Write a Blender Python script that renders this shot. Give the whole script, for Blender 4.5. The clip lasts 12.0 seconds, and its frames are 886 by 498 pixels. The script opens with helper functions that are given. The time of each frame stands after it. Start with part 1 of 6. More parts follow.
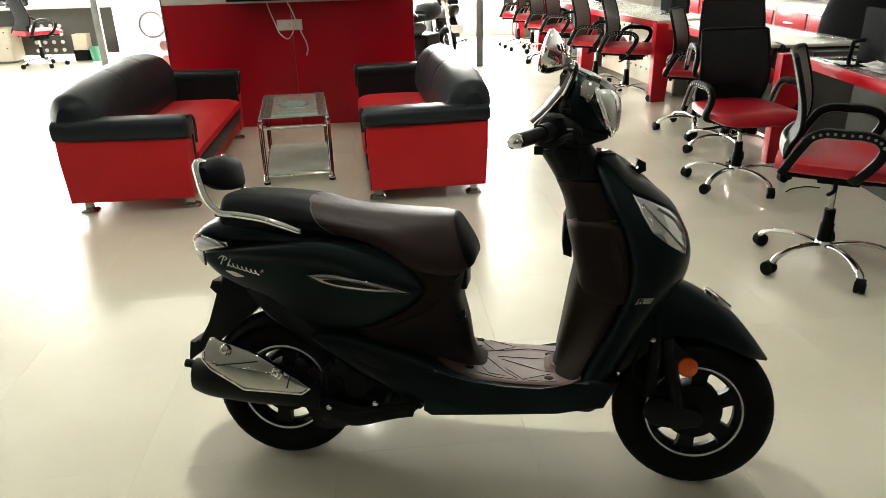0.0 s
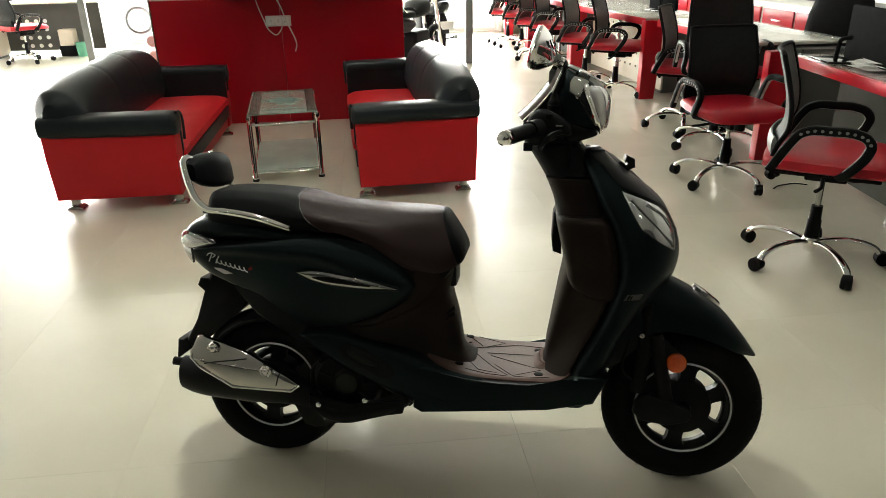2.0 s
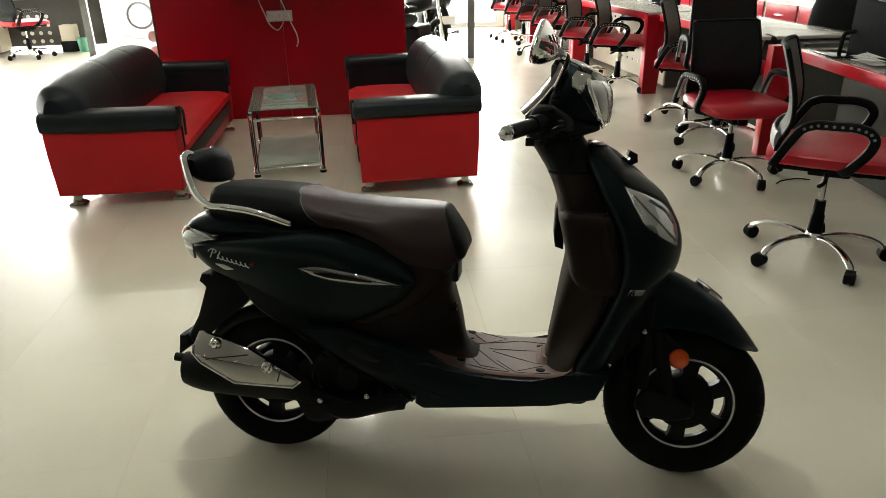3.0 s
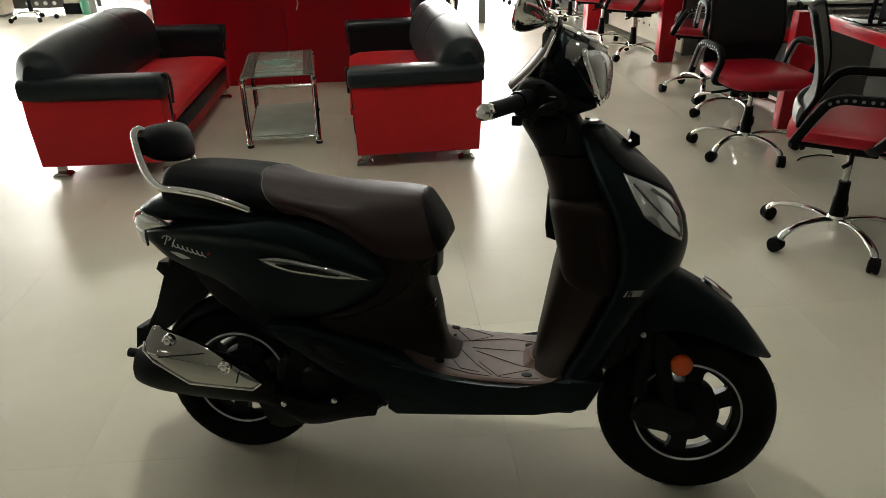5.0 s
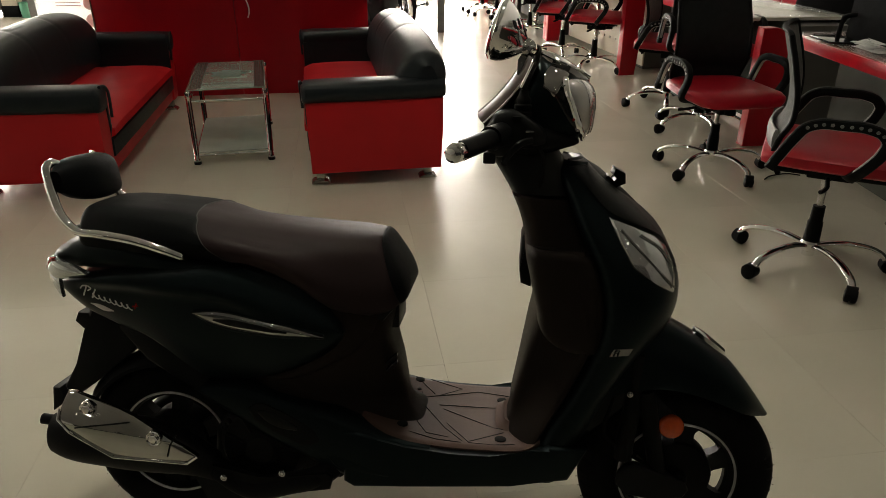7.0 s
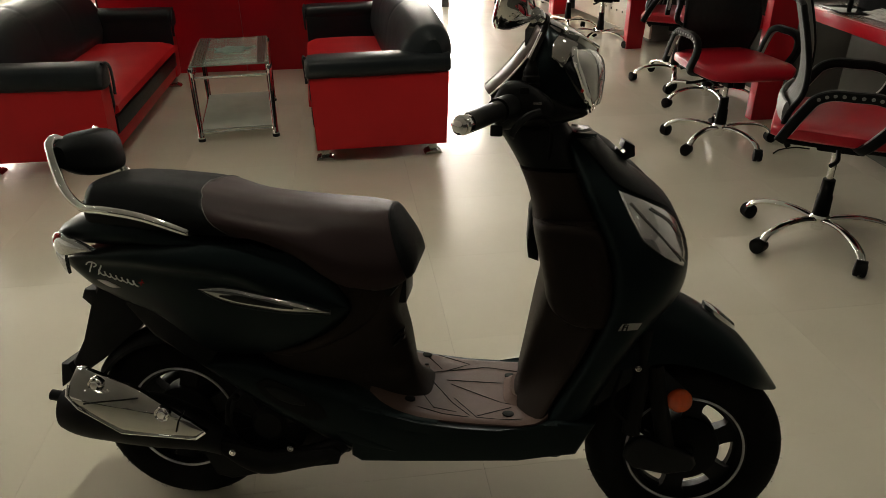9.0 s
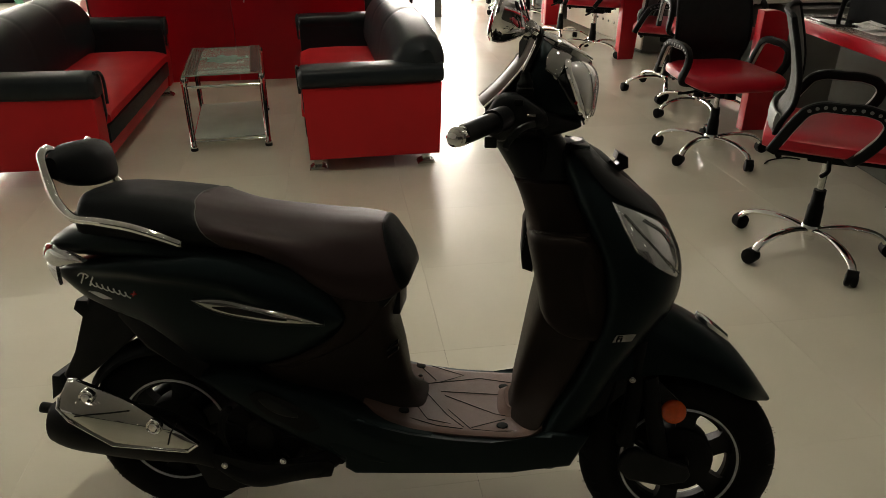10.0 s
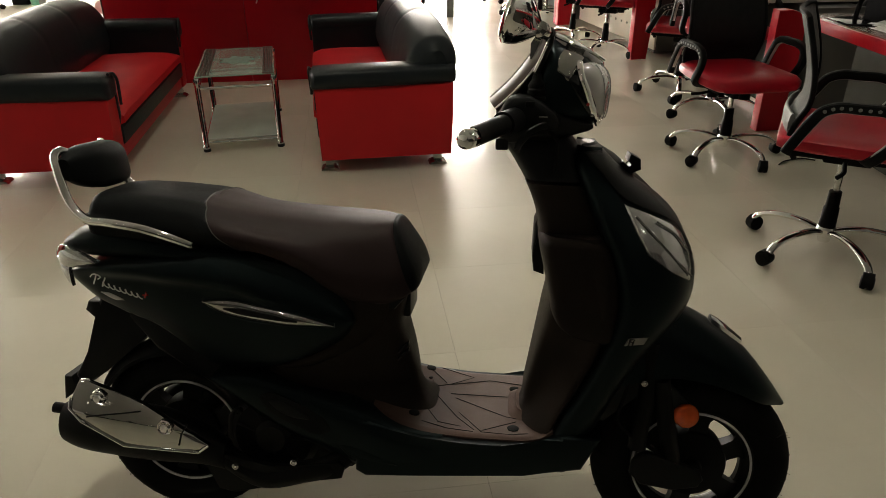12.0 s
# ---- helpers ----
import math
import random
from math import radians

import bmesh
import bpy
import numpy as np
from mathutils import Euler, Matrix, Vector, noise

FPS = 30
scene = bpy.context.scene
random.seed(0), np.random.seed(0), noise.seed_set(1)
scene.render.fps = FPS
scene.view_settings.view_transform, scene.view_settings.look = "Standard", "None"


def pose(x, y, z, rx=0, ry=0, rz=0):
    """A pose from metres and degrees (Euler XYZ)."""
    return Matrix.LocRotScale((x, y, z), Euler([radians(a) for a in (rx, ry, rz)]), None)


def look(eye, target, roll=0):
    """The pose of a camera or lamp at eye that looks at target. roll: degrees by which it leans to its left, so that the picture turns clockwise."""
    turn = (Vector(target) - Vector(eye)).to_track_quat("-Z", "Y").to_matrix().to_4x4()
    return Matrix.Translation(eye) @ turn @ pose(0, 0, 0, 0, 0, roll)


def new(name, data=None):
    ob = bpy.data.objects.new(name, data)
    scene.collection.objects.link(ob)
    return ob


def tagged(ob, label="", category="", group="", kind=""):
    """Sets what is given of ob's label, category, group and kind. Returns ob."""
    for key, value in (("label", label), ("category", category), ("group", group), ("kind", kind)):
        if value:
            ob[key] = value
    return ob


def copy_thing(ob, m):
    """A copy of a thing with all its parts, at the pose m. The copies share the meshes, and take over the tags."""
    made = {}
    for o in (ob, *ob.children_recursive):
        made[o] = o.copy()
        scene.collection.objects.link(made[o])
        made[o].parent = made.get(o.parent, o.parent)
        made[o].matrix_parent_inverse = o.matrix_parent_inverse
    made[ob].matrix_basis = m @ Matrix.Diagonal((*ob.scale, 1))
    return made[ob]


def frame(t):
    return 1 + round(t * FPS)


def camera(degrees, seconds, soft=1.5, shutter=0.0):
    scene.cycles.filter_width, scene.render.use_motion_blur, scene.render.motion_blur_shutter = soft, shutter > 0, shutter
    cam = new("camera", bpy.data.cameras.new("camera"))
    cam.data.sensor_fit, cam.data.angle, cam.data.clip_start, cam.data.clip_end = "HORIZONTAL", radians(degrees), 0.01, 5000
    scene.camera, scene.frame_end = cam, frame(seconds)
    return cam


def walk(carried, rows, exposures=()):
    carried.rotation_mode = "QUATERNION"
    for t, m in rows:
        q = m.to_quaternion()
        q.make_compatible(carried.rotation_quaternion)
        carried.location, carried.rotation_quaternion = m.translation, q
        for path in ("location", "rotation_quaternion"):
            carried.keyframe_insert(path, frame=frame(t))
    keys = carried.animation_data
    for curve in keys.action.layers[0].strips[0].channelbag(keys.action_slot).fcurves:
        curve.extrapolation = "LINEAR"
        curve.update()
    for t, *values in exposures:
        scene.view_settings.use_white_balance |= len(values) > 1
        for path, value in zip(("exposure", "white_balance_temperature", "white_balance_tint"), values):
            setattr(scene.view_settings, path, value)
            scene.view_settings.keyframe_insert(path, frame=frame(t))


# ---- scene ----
cam = camera(64.2, 12.0, 0.75)
PATH = [
    (0, (-0.096, 0.010, 1.397), (0.071, 1.846, 0.621), -1.40),
    (0.5, (-0.094, 0.012, 1.396), (0.082, 1.848, 0.623), -1.37),
    (1, (-0.094, 0.010, 1.397), (0.088, 1.844, 0.620), -1.17),
    (1.5, (-0.097, 0.010, 1.394), (0.091, 1.842, 0.614), -0.94),
    (2, (-0.095, 0.012, 1.395), (0.100, 1.841, 0.611), -1.13),
    (2.5, (-0.094, 0.013, 1.394), (0.102, 1.840, 0.604), -1.09),
    (3, (-0.094, 0.018, 1.393), (0.095, 1.843, 0.597), -1.24),
    (3.2, (-0.087, 0.025, 1.393), (0.103, 1.843, 0.582), -1.09),
    (4.8, (-0.007, 0.179, 1.367), (0.119, 1.987, 0.520), -1.08),
    (5, (0.017, 0.209, 1.364), (0.160, 2.000, 0.485), -1.16),
    (5.5, (0.002, 0.328, 1.353), (0.230, 2.114, 0.482), -0.95),
    (6, (-0.013, 0.405, 1.350), (0.263, 2.166, 0.441), 0.50),
    (6.5, (0.013, 0.415, 1.359), (0.222, 2.197, 0.475), 0.58),
    (7, (0.028, 0.423, 1.364), (0.288, 2.208, 0.499), 0.17),
    (9, (0.026, 0.432, 1.353), (0.267, 2.191, 0.431), -0.33),
    (9.5, (0.025, 0.435, 1.354), (0.272, 2.197, 0.440), -0.19),
    (10, (0.023, 0.436, 1.357), (0.287, 2.203, 0.457), -0.01),
    (10.5, (0.024, 0.440, 1.358), (0.281, 2.209, 0.461), -0.26),
    (11, (0.024, 0.443, 1.358), (0.276, 2.220, 0.477), 0.08),
    (11.5, (0.025, 0.444, 1.359), (0.274, 2.221, 0.475), 0.12),
    (12, (0.026, 0.442, 1.358), (0.257, 2.213, 0.459), -0.34),
]
EXPOSURES = [(0.0, 0.39, 6650, 5), (1.5, 0.19, 6650, 5), (2.0, 0.08, 6650, 5), (2.5, -0.03, 6650, 5), (3.0, -0.10, 6650, 5), (5.0, -0.44, 6650, 6), (5.5, -0.76, 6700, 7), (6.0, -0.86, 7050, 9), (7.0, -0.94, 7300, 11), (9.0, -0.78, 7350, 11), (12.0, -0.78, 7350, 11)]
walk(cam, [(t, look(eye, target, roll)) for t, eye, target, roll in PATH], EXPOSURES)

# ---- world and lights ----
world = bpy.data.worlds.new("sky")
scene.world = world
world.use_nodes = True
wn = world.node_tree.nodes
sky = wn.new("ShaderNodeTexSky")
sky.sky_type, sky.sun_disc = "NISHITA", False
sky.sun_elevation, sky.sun_rotation = radians(48), radians(20)
world.node_tree.links.new(sky.outputs[0], wn["Background"].inputs[0])
wn["Background"].inputs[1].default_value = 0.12

sun = new("sun", bpy.data.lights.new("sun", "SUN"))
sun.data.energy, sun.data.angle, sun.data.color = 3.0, radians(0.6), (1.0, 0.95, 0.88)
sun.matrix_world = look((0, 0, 0), (-0.25, -0.6, -0.75))
sun.location = (3, 20, 14)


def area_lamp(name, eye, target, sx, sy, power, colour=(1, 1, 1)):
    ob = new(name, bpy.data.lights.new(name, "AREA"))
    ob.data.shape, ob.data.size, ob.data.size_y = "RECTANGLE", sx, sy
    ob.data.energy, ob.data.color = power, colour
    ob.matrix_world = look(eye, target)
    return ob


DAY = (1.0, 0.985, 0.95)
area_lamp("daylight_back", (-3.6, 12.7, 1.45), (-3.8, 0, 0.65), 6.2, 2.75, 850, DAY)
area_lamp("daylight_door", (1.05, 12.7, 1.45), (0.6, 0, 0.5), 2.6, 2.75, 690, DAY)
# added lamp, side light through the unseen west window
area_lamp("daylight_left", (-7.7, 8.3, 1.6), (0, 6.5, 0.6), 4.0, 2.4, 25, DAY)

# ---- materials ----
def mat(name, colour, rough=0.5, metal=0.0, second=None, scale=20.0, bump=0.0, bump_scale=200.0, coat=0.0, spec=0.5, wear=0.08, alpha=1.0, transmission=0.0, emit=0.0):
    """A surface whose colour and gloss vary softly at two scales, with fine relief."""
    m = bpy.data.materials.new(name)
    m.use_nodes = True
    nt = m.node_tree
    b = nt.nodes["Principled BSDF"]
    tc = nt.nodes.new("ShaderNodeTexCoord")
    big, fine = nt.nodes.new("ShaderNodeTexNoise"), nt.nodes.new("ShaderNodeTexNoise")
    big.inputs["Scale"].default_value, big.inputs["Detail"].default_value = scale, 6
    fine.inputs["Scale"].default_value, fine.inputs["Detail"].default_value = bump_scale, 3
    for n in (big, fine):
        nt.links.new(tc.outputs["Object"], n.inputs["Vector"])
    mix = nt.nodes.new("ShaderNodeMix")
    mix.data_type = "RGBA"
    a = colour
    c2 = second or tuple(min(1, c * (1 - 2.2 * wear)) for c in colour)
    mix.inputs[6].default_value, mix.inputs[7].default_value = (*a, 1), (*c2, 1)
    ramp = nt.nodes.new("ShaderNodeMapRange")
    ramp.inputs[1].default_value, ramp.inputs[2].default_value = 0.35, 0.7
    nt.links.new(big.outputs["Fac"], ramp.inputs[0])
    nt.links.new(ramp.outputs[0], mix.inputs[0])
    nt.links.new(mix.outputs[2], b.inputs["Base Color"])
    rr = nt.nodes.new("ShaderNodeMapRange")
    rr.inputs[3].default_value, rr.inputs[4].default_value = max(0.02, rough * (1 - wear * 2)), min(1, rough * (1 + wear * 2))
    nt.links.new(big.outputs["Fac"], rr.inputs[0])
    nt.links.new(rr.outputs[0], b.inputs["Roughness"])
    b.inputs["Metallic"].default_value = metal
    b.inputs["Specular IOR Level"].default_value = spec
    b.inputs["Coat Weight"].default_value = coat
    b.inputs["Coat Roughness"].default_value = 0.08
    b.inputs["Alpha"].default_value = alpha
    b.inputs["Transmission Weight"].default_value = transmission
    if emit:
        b.inputs["Emission Color"].default_value = (*colour, 1)
        b.inputs["Emission Strength"].default_value = emit
    if bump:
        bp = nt.nodes.new("ShaderNodeBump")
        bp.inputs["Strength"].default_value, bp.inputs["Distance"].default_value = bump, 0.002
        nt.links.new(fine.outputs["Fac"], bp.inputs["Height"])
        nt.links.new(bp.outputs[0], b.inputs["Normal"])
    return m


def tile_material():
    m = mat("vitrified_tile", (0.58, 0.545, 0.445), 0.34, second=(0.535, 0.50, 0.402), scale=2.4, coat=0.9, wear=0.12, spec=0.3, bump=0.015, bump_scale=9.0)
    nt = m.node_tree
    b = nt.nodes["Principled BSDF"]
    b.inputs["Coat Roughness"].default_value = 0.10
    b.inputs["Coat IOR"].default_value = 1.52
    info = nt.nodes.new("ShaderNodeObjectInfo")
    hsv = nt.nodes.new("ShaderNodeHueSaturation")
    mr = nt.nodes.new("ShaderNodeMapRange")
    mr.inputs[3].default_value, mr.inputs[4].default_value = 0.975, 1.02
    nt.links.new(info.outputs["Random"], mr.inputs[0])
    nt.links.new(mr.outputs[0], hsv.inputs["Value"])
    old = b.inputs["Base Color"].links[0].from_socket
    nt.links.new(old, hsv.inputs["Color"])
    nt.links.new(hsv.outputs[0], b.inputs["Base Color"])
    return m


M_TILE = tile_material()
M_GROUT = mat("grout", (0.61, 0.575, 0.465), 0.7, bump=0.2)
# dark tone for the unseen wall, chosen so that chrome reflects less light
M_DIMWALL = mat("dark_wall_panel", (0.06, 0.059, 0.056), 0.7, scale=2.0, wear=0.03)
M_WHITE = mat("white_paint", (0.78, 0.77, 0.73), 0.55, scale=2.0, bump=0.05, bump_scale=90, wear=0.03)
# white paint darkened, so the right wall's dimness is in the colour
M_WHITEDIM = mat("off_white_paint", (0.42, 0.41, 0.385), 0.6, scale=2.0, bump=0.05, bump_scale=90, wear=0.03)
M_CEIL = mat("ceiling_paint", (0.40, 0.397, 0.385), 0.8, scale=2.0, bump=0.05, wear=0.03)
M_REDLAM = mat("red_laminate", (0.41, 0.0045, 0.015), 0.30, second=(0.39, 0.0045, 0.014), scale=4, wear=0.03, bump=0.02, bump_scale=30, spec=0.28)
M_REDLEATHER = mat("red_leatherette", (0.50, 0.009, 0.015), 0.45, scale=5, wear=0.05, bump=0.12, bump_scale=420, spec=0.3)
M_REDSEAT = mat("dark_red_leatherette", (0.40, 0.007, 0.020), 0.36, second=(0.33, 0.006, 0.017), scale=6, wear=0.06, bump=0.12, bump_scale=420, spec=0.35)
M_BLKLEATHER = mat("black_leatherette", (0.0105, 0.0142, 0.0170), 0.40, second=(0.0140, 0.0185, 0.0220), scale=9, bump=0.18, bump_scale=400, spec=0.20)
M_NETGREY = mat("grey_net", (0.125, 0.126, 0.120), 0.7, scale=30, bump=0.5, bump_scale=900, alpha=0.86, spec=0.2)
M_LUMBAR = mat("grey_lumbar_plastic", (0.20, 0.20, 0.195), 0.5, scale=20, spec=0.3)
M_MESHBACK = mat("black_net", (0.010, 0.011, 0.012), 0.7, scale=30, bump=0.5, bump_scale=900, alpha=0.95, spec=0.2)
M_PLASTIC = mat("black_plastic", (0.0095, 0.0102, 0.0108), 0.42, scale=30, bump=0.1, bump_scale=600, spec=0.15)
M_MATTBLACK = mat("matt_black_plastic", (0.007, 0.007, 0.0075), 0.75, scale=20, bump=0.2, bump_scale=500, spec=0.12)
M_CHAIRBLK = mat("black_chair_plastic", (0.0065, 0.0067, 0.0070), 0.55, scale=30, bump=0.1, bump_scale=600, spec=0.07)
M_DULLBLACK = mat("dull_black_plastic", (0.010, 0.0105, 0.011), 0.85, scale=25, bump=0.15, bump_scale=500, spec=0.02)
M_HOLE = mat("hole_grey", (0.16, 0.16, 0.155), 0.5, scale=20)
M_GREYTRIM = mat("grey_plastic", (0.50, 0.50, 0.49), 0.35, scale=20)
M_CHROME = mat("chrome", (0.88, 0.88, 0.87), 0.035, metal=1.0, second=(0.80, 0.80, 0.79), scale=14, wear=0.15)
M_SHIELD = mat("polished_shield", (0.47, 0.47, 0.455), 0.035, metal=1.0, second=(0.43, 0.43, 0.415), scale=14, wear=0.15)
M_STEEL = mat("steel", (0.6, 0.59, 0.56), 0.25, metal=1.0, scale=14, wear=0.15)
M_TEAL = mat("matte_teal_paint", (0.0066, 0.0120, 0.0134), 0.34, metal=0.55, second=(0.0074, 0.0134, 0.0150), scale=6, wear=0.04, bump=0.02, bump_scale=900, spec=0.18)
M_TRIM = mat("dark_chrome_trim", (0.42, 0.42, 0.41), 0.05, metal=1.0, second=(0.36, 0.36, 0.355), scale=14, wear=0.15)
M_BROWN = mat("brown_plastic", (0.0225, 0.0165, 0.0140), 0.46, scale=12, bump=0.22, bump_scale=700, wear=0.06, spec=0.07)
# paler copy of the brown plastic: light on upward faces is in its colour
M_BROWNLIT = mat("brown_floor_plastic", (0.115, 0.072, 0.060), 0.48, scale=12, bump=0.25, bump_scale=700, wear=0.06, spec=0.09)
M_SEATBRN = mat("brown_seat_vinyl", (0.037, 0.0235, 0.0240), 0.48, scale=10, bump=0.25, bump_scale=800, wear=0.06, spec=0.10)
M_SEATBLK = mat("black_seat_vinyl", (0.0055, 0.0064, 0.0072), 0.55, scale=10, bump=0.25, bump_scale=800, spec=0.09)
M_RUBBER = mat("tyre_rubber", (0.006, 0.006, 0.006), 0.8, scale=16, bump=0.2, bump_scale=300, spec=0.13)
M_DARKMETAL = mat("dark_engine_metal", (0.007, 0.007, 0.0075), 0.5, metal=0.2, scale=20, bump=0.15, spec=0.13)
M_SILVERLINE = mat("silver_pinstripe", (0.72, 0.72, 0.72), 0.4, scale=20)
M_ORANGE = mat("orange_reflector", (0.75, 0.09, 0.005), 0.15, scale=80, coat=0.6)
M_REDLENS = mat("red_lens", (0.35, 0.01, 0.01), 0.12, coat=0.6)
M_LENS = mat("clear_lens", (0.90, 0.90, 0.89), 0.10, second=(0.82, 0.82, 0.82), scale=30, metal=0.6, coat=1.0, wear=0.1, alpha=0.85)
M_LENSGREY = mat("grey_clear_lens", (0.66, 0.67, 0.67), 0.12, metal=0.8, second=(0.54, 0.55, 0.555), scale=40, coat=0.8, wear=0.2)
M_LENSDARK = mat("lamp_reflector", (0.24, 0.245, 0.245), 0.12, metal=0.8, scale=40, coat=1.0, wear=0.2)
M_GREENGLASS = mat("green_glass", (0.44, 0.58, 0.51), 0.06, scale=5, alpha=0.5, coat=0.5)
M_FROST = mat("frosted_glass", (0.66, 0.72, 0.66), 0.35, scale=5, alpha=0.42, spec=0.3)
M_VISOR = mat("smoked_visor", (0.050, 0.034, 0.028), 0.32, scale=10, spec=0.2, wear=0.1)
M_BOWL = mat("silvered_bowl", (0.90, 0.89, 0.86), 0.30, metal=0.5, second=(0.70, 0.69, 0.66), scale=30, wear=0.2)
M_MIRROR = mat("mirror_glass", (0.9, 0.9, 0.9), 0.02, metal=1.0, scale=3, wear=0.02)
M_BEIGE = mat("beige_laminate", (0.52, 0.47, 0.38), 0.45, scale=6, wear=0.04)
M_MODESTY = mat("grey_beige_laminate", (0.065, 0.068, 0.058), 0.6, scale=6, wear=0.05, spec=0.12)
M_GREY = mat("grey_laminate", (0.09, 0.089, 0.083), 0.55, scale=6, wear=0.05, spec=0.2)
M_GREYGREEN = mat("olive_wall", (0.16, 0.17, 0.11), 0.6, scale=3)
M_DESKTOP = mat("glossy_white_top", (0.62, 0.60, 0.53), 0.09, scale=3, coat=0.6, wear=0.03)
# pale patches among the red put the top's reflections into the colour
M_PATCHYTOP = mat("marbled_red_top", (0.36, 0.22, 0.18), 0.12, second=(0.26, 0.03, 0.03), scale=16, coat=0.5)
M_STRIPE = mat("brown_print", (0.075, 0.035, 0.03), 0.4, scale=12)
M_MOTIF = mat("faint_print", (0.34, 0.40, 0.36), 0.4, scale=60, second=(0.20, 0.24, 0.22), alpha=0.55)
M_PAPER = mat("paper", (0.8, 0.8, 0.78), 0.7, scale=40, wear=0.03)
M_PRINT = mat("printed_grey", (0.38, 0.41, 0.42), 0.5, scale=8)
M_PINK = mat("printed_pink", (0.66, 0.50, 0.49), 0.5, scale=8)
M_SCREEN = mat("screen_black", (0.008, 0.009, 0.011), 0.12, scale=4)
M_POST = mat("grey_aluminium_post", (0.13, 0.135, 0.13), 0.4, metal=0.2, scale=10)
M_PALEFRAME = mat("pale_aluminium_frame", (0.80, 0.80, 0.78), 0.45, scale=10)
M_WIRE = mat("white_cable", (0.75, 0.74, 0.70), 0.45)
M_GREEN = mat("green_plastic", (0.10, 0.33, 0.22), 0.4)
M_BACKDROP = mat("bright_street", (1.0, 0.99, 0.96), 0.9, emit=14.0, wear=0.02, scale=0.4)
M_GROUND = mat("concrete_yard", (0.42, 0.40, 0.36), 0.85, scale=1.5, bump=0.3, bump_scale=40)
M_LED = mat("led_diffuser", (1.0, 0.98, 0.93), 0.5, emit=14.0, wear=0.0)


def glass_material():
    m = bpy.data.materials.new("window_glass")
    m.use_nodes = True
    nt = m.node_tree
    b = nt.nodes["Principled BSDF"]
    b.inputs["Base Color"].default_value = (0.95, 0.98, 0.97, 1)
    b.inputs["Roughness"].default_value = 0.02
    b.inputs["Alpha"].default_value = 0.12
    return m


M_GLASS = glass_material()


def banner_material():
    """Thin white banner cloth that lets daylight through."""
    m = mat("banner_cloth", (0.86, 0.87, 0.86), 0.7, scale=30, wear=0.02)
    nt = m.node_tree
    out = nt.nodes["Material Output"]
    tr, mix = nt.nodes.new("ShaderNodeBsdfTranslucent"), nt.nodes.new("ShaderNodeMixShader")
    tr.inputs["Color"].default_value = (0.92, 0.95, 0.95, 1)
    mix.inputs[0].default_value = 0.6
    nt.links.new(nt.nodes["Principled BSDF"].outputs[0], mix.inputs[1])
    nt.links.new(tr.outputs[0], mix.inputs[2])
    nt.links.new(mix.outputs[0], out.inputs["Surface"])
    return m


M_BANNER = banner_material()


# ---- geometry helpers ----
def part(name, bm, material, parent=None, label="", smooth=38):
    me = bpy.data.meshes.new(name)
    bmesh.ops.recalc_face_normals(bm, faces=bm.faces)
    bm.to_mesh(me)
    bm.free()
    for p in me.polygons:
        p.use_smooth = True
    me.set_sharp_from_angle(angle=radians(smooth))
    me.materials.append(material)
    ob = new(name, me)
    if parent is not None:
        ob.parent = parent
    if label:
        ob["label"] = label
    return ob


def thing(name, m, label, category, group="", kind=""):
    e = new(name)
    e.empty_display_size = 0.1
    e.matrix_world = m
    return tagged(e, label, category, group, kind)


def box(x0, x1, y0, y1, z0, z1, bevel=0.0, seg=2, bm=None):
    bm = bm or bmesh.new()
    r = bmesh.ops.create_cube(bm, size=1.0)
    vs = r["verts"]
    for v in vs:
        v.co = Vector(((x0 + x1) / 2 + v.co.x * (x1 - x0), (y0 + y1) / 2 + v.co.y * (y1 - y0), (z0 + z1) / 2 + v.co.z * (z1 - z0)))
    if bevel:
        es = list({e for v in vs for e in v.link_edges})
        bmesh.ops.bevel(bm, geom=es, offset=bevel, segments=seg, profile=0.6, affect="EDGES")
    return bm


def cat(points, n):
    """A smooth curve through points, n samples, even in parameter."""
    p = np.array(points, float)
    k = len(p)
    s = np.r_[0, np.cumsum(np.linalg.norm(np.diff(p, axis=0), axis=1) + 1e-9)]
    t = np.gradient(p, s, axis=0)
    out = []
    for u in np.linspace(0, s[-1], n):
        i = min(max(int(np.searchsorted(s, u)) - 1, 0), k - 2)
        h = s[i + 1] - s[i]
        a = (u - s[i]) / h
        out.append((2 * a**3 - 3 * a**2 + 1) * p[i] + (a**3 - 2 * a**2 + a) * h * t[i] + (3 * a**2 - 2 * a**3) * p[i + 1] + (a**3 - a**2) * h * t[i + 1])
    return np.array(out)


def keyed(table, u):
    """Row of a table (first column the parameter) at u, smoothly interpolated."""
    a = np.array(table, float)
    s, p = a[:, 0], a[:, 1:]
    t = np.gradient(p, s, axis=0)
    i = min(max(int(np.searchsorted(s, u)) - 1, 0), len(s) - 2)
    h = s[i + 1] - s[i]
    k = min(max((u - s[i]) / h, 0), 1)
    return (2 * k**3 - 3 * k**2 + 1) * p[i] + (k**3 - 2 * k**2 + k) * h * t[i] + (3 * k**2 - 2 * k**3) * p[i + 1] + (k**3 - k**2) * h * t[i + 1]


def loft(rings, closed=True, caps=True, bm=None):
    bm = bm or bmesh.new()
    vs = [[bm.verts.new(p) for p in ring] for ring in rings]
    n = len(vs[0])
    for a, b in zip(vs, vs[1:]):
        for i in range(n if closed else n - 1):
            j = (i + 1) % n
            try:
                bm.faces.new((a[i], a[j], b[j], b[i]))
            except ValueError:
                pass
    if caps and closed:
        bm.faces.new(vs[0])
        bm.faces.new(vs[-1])
    return bm


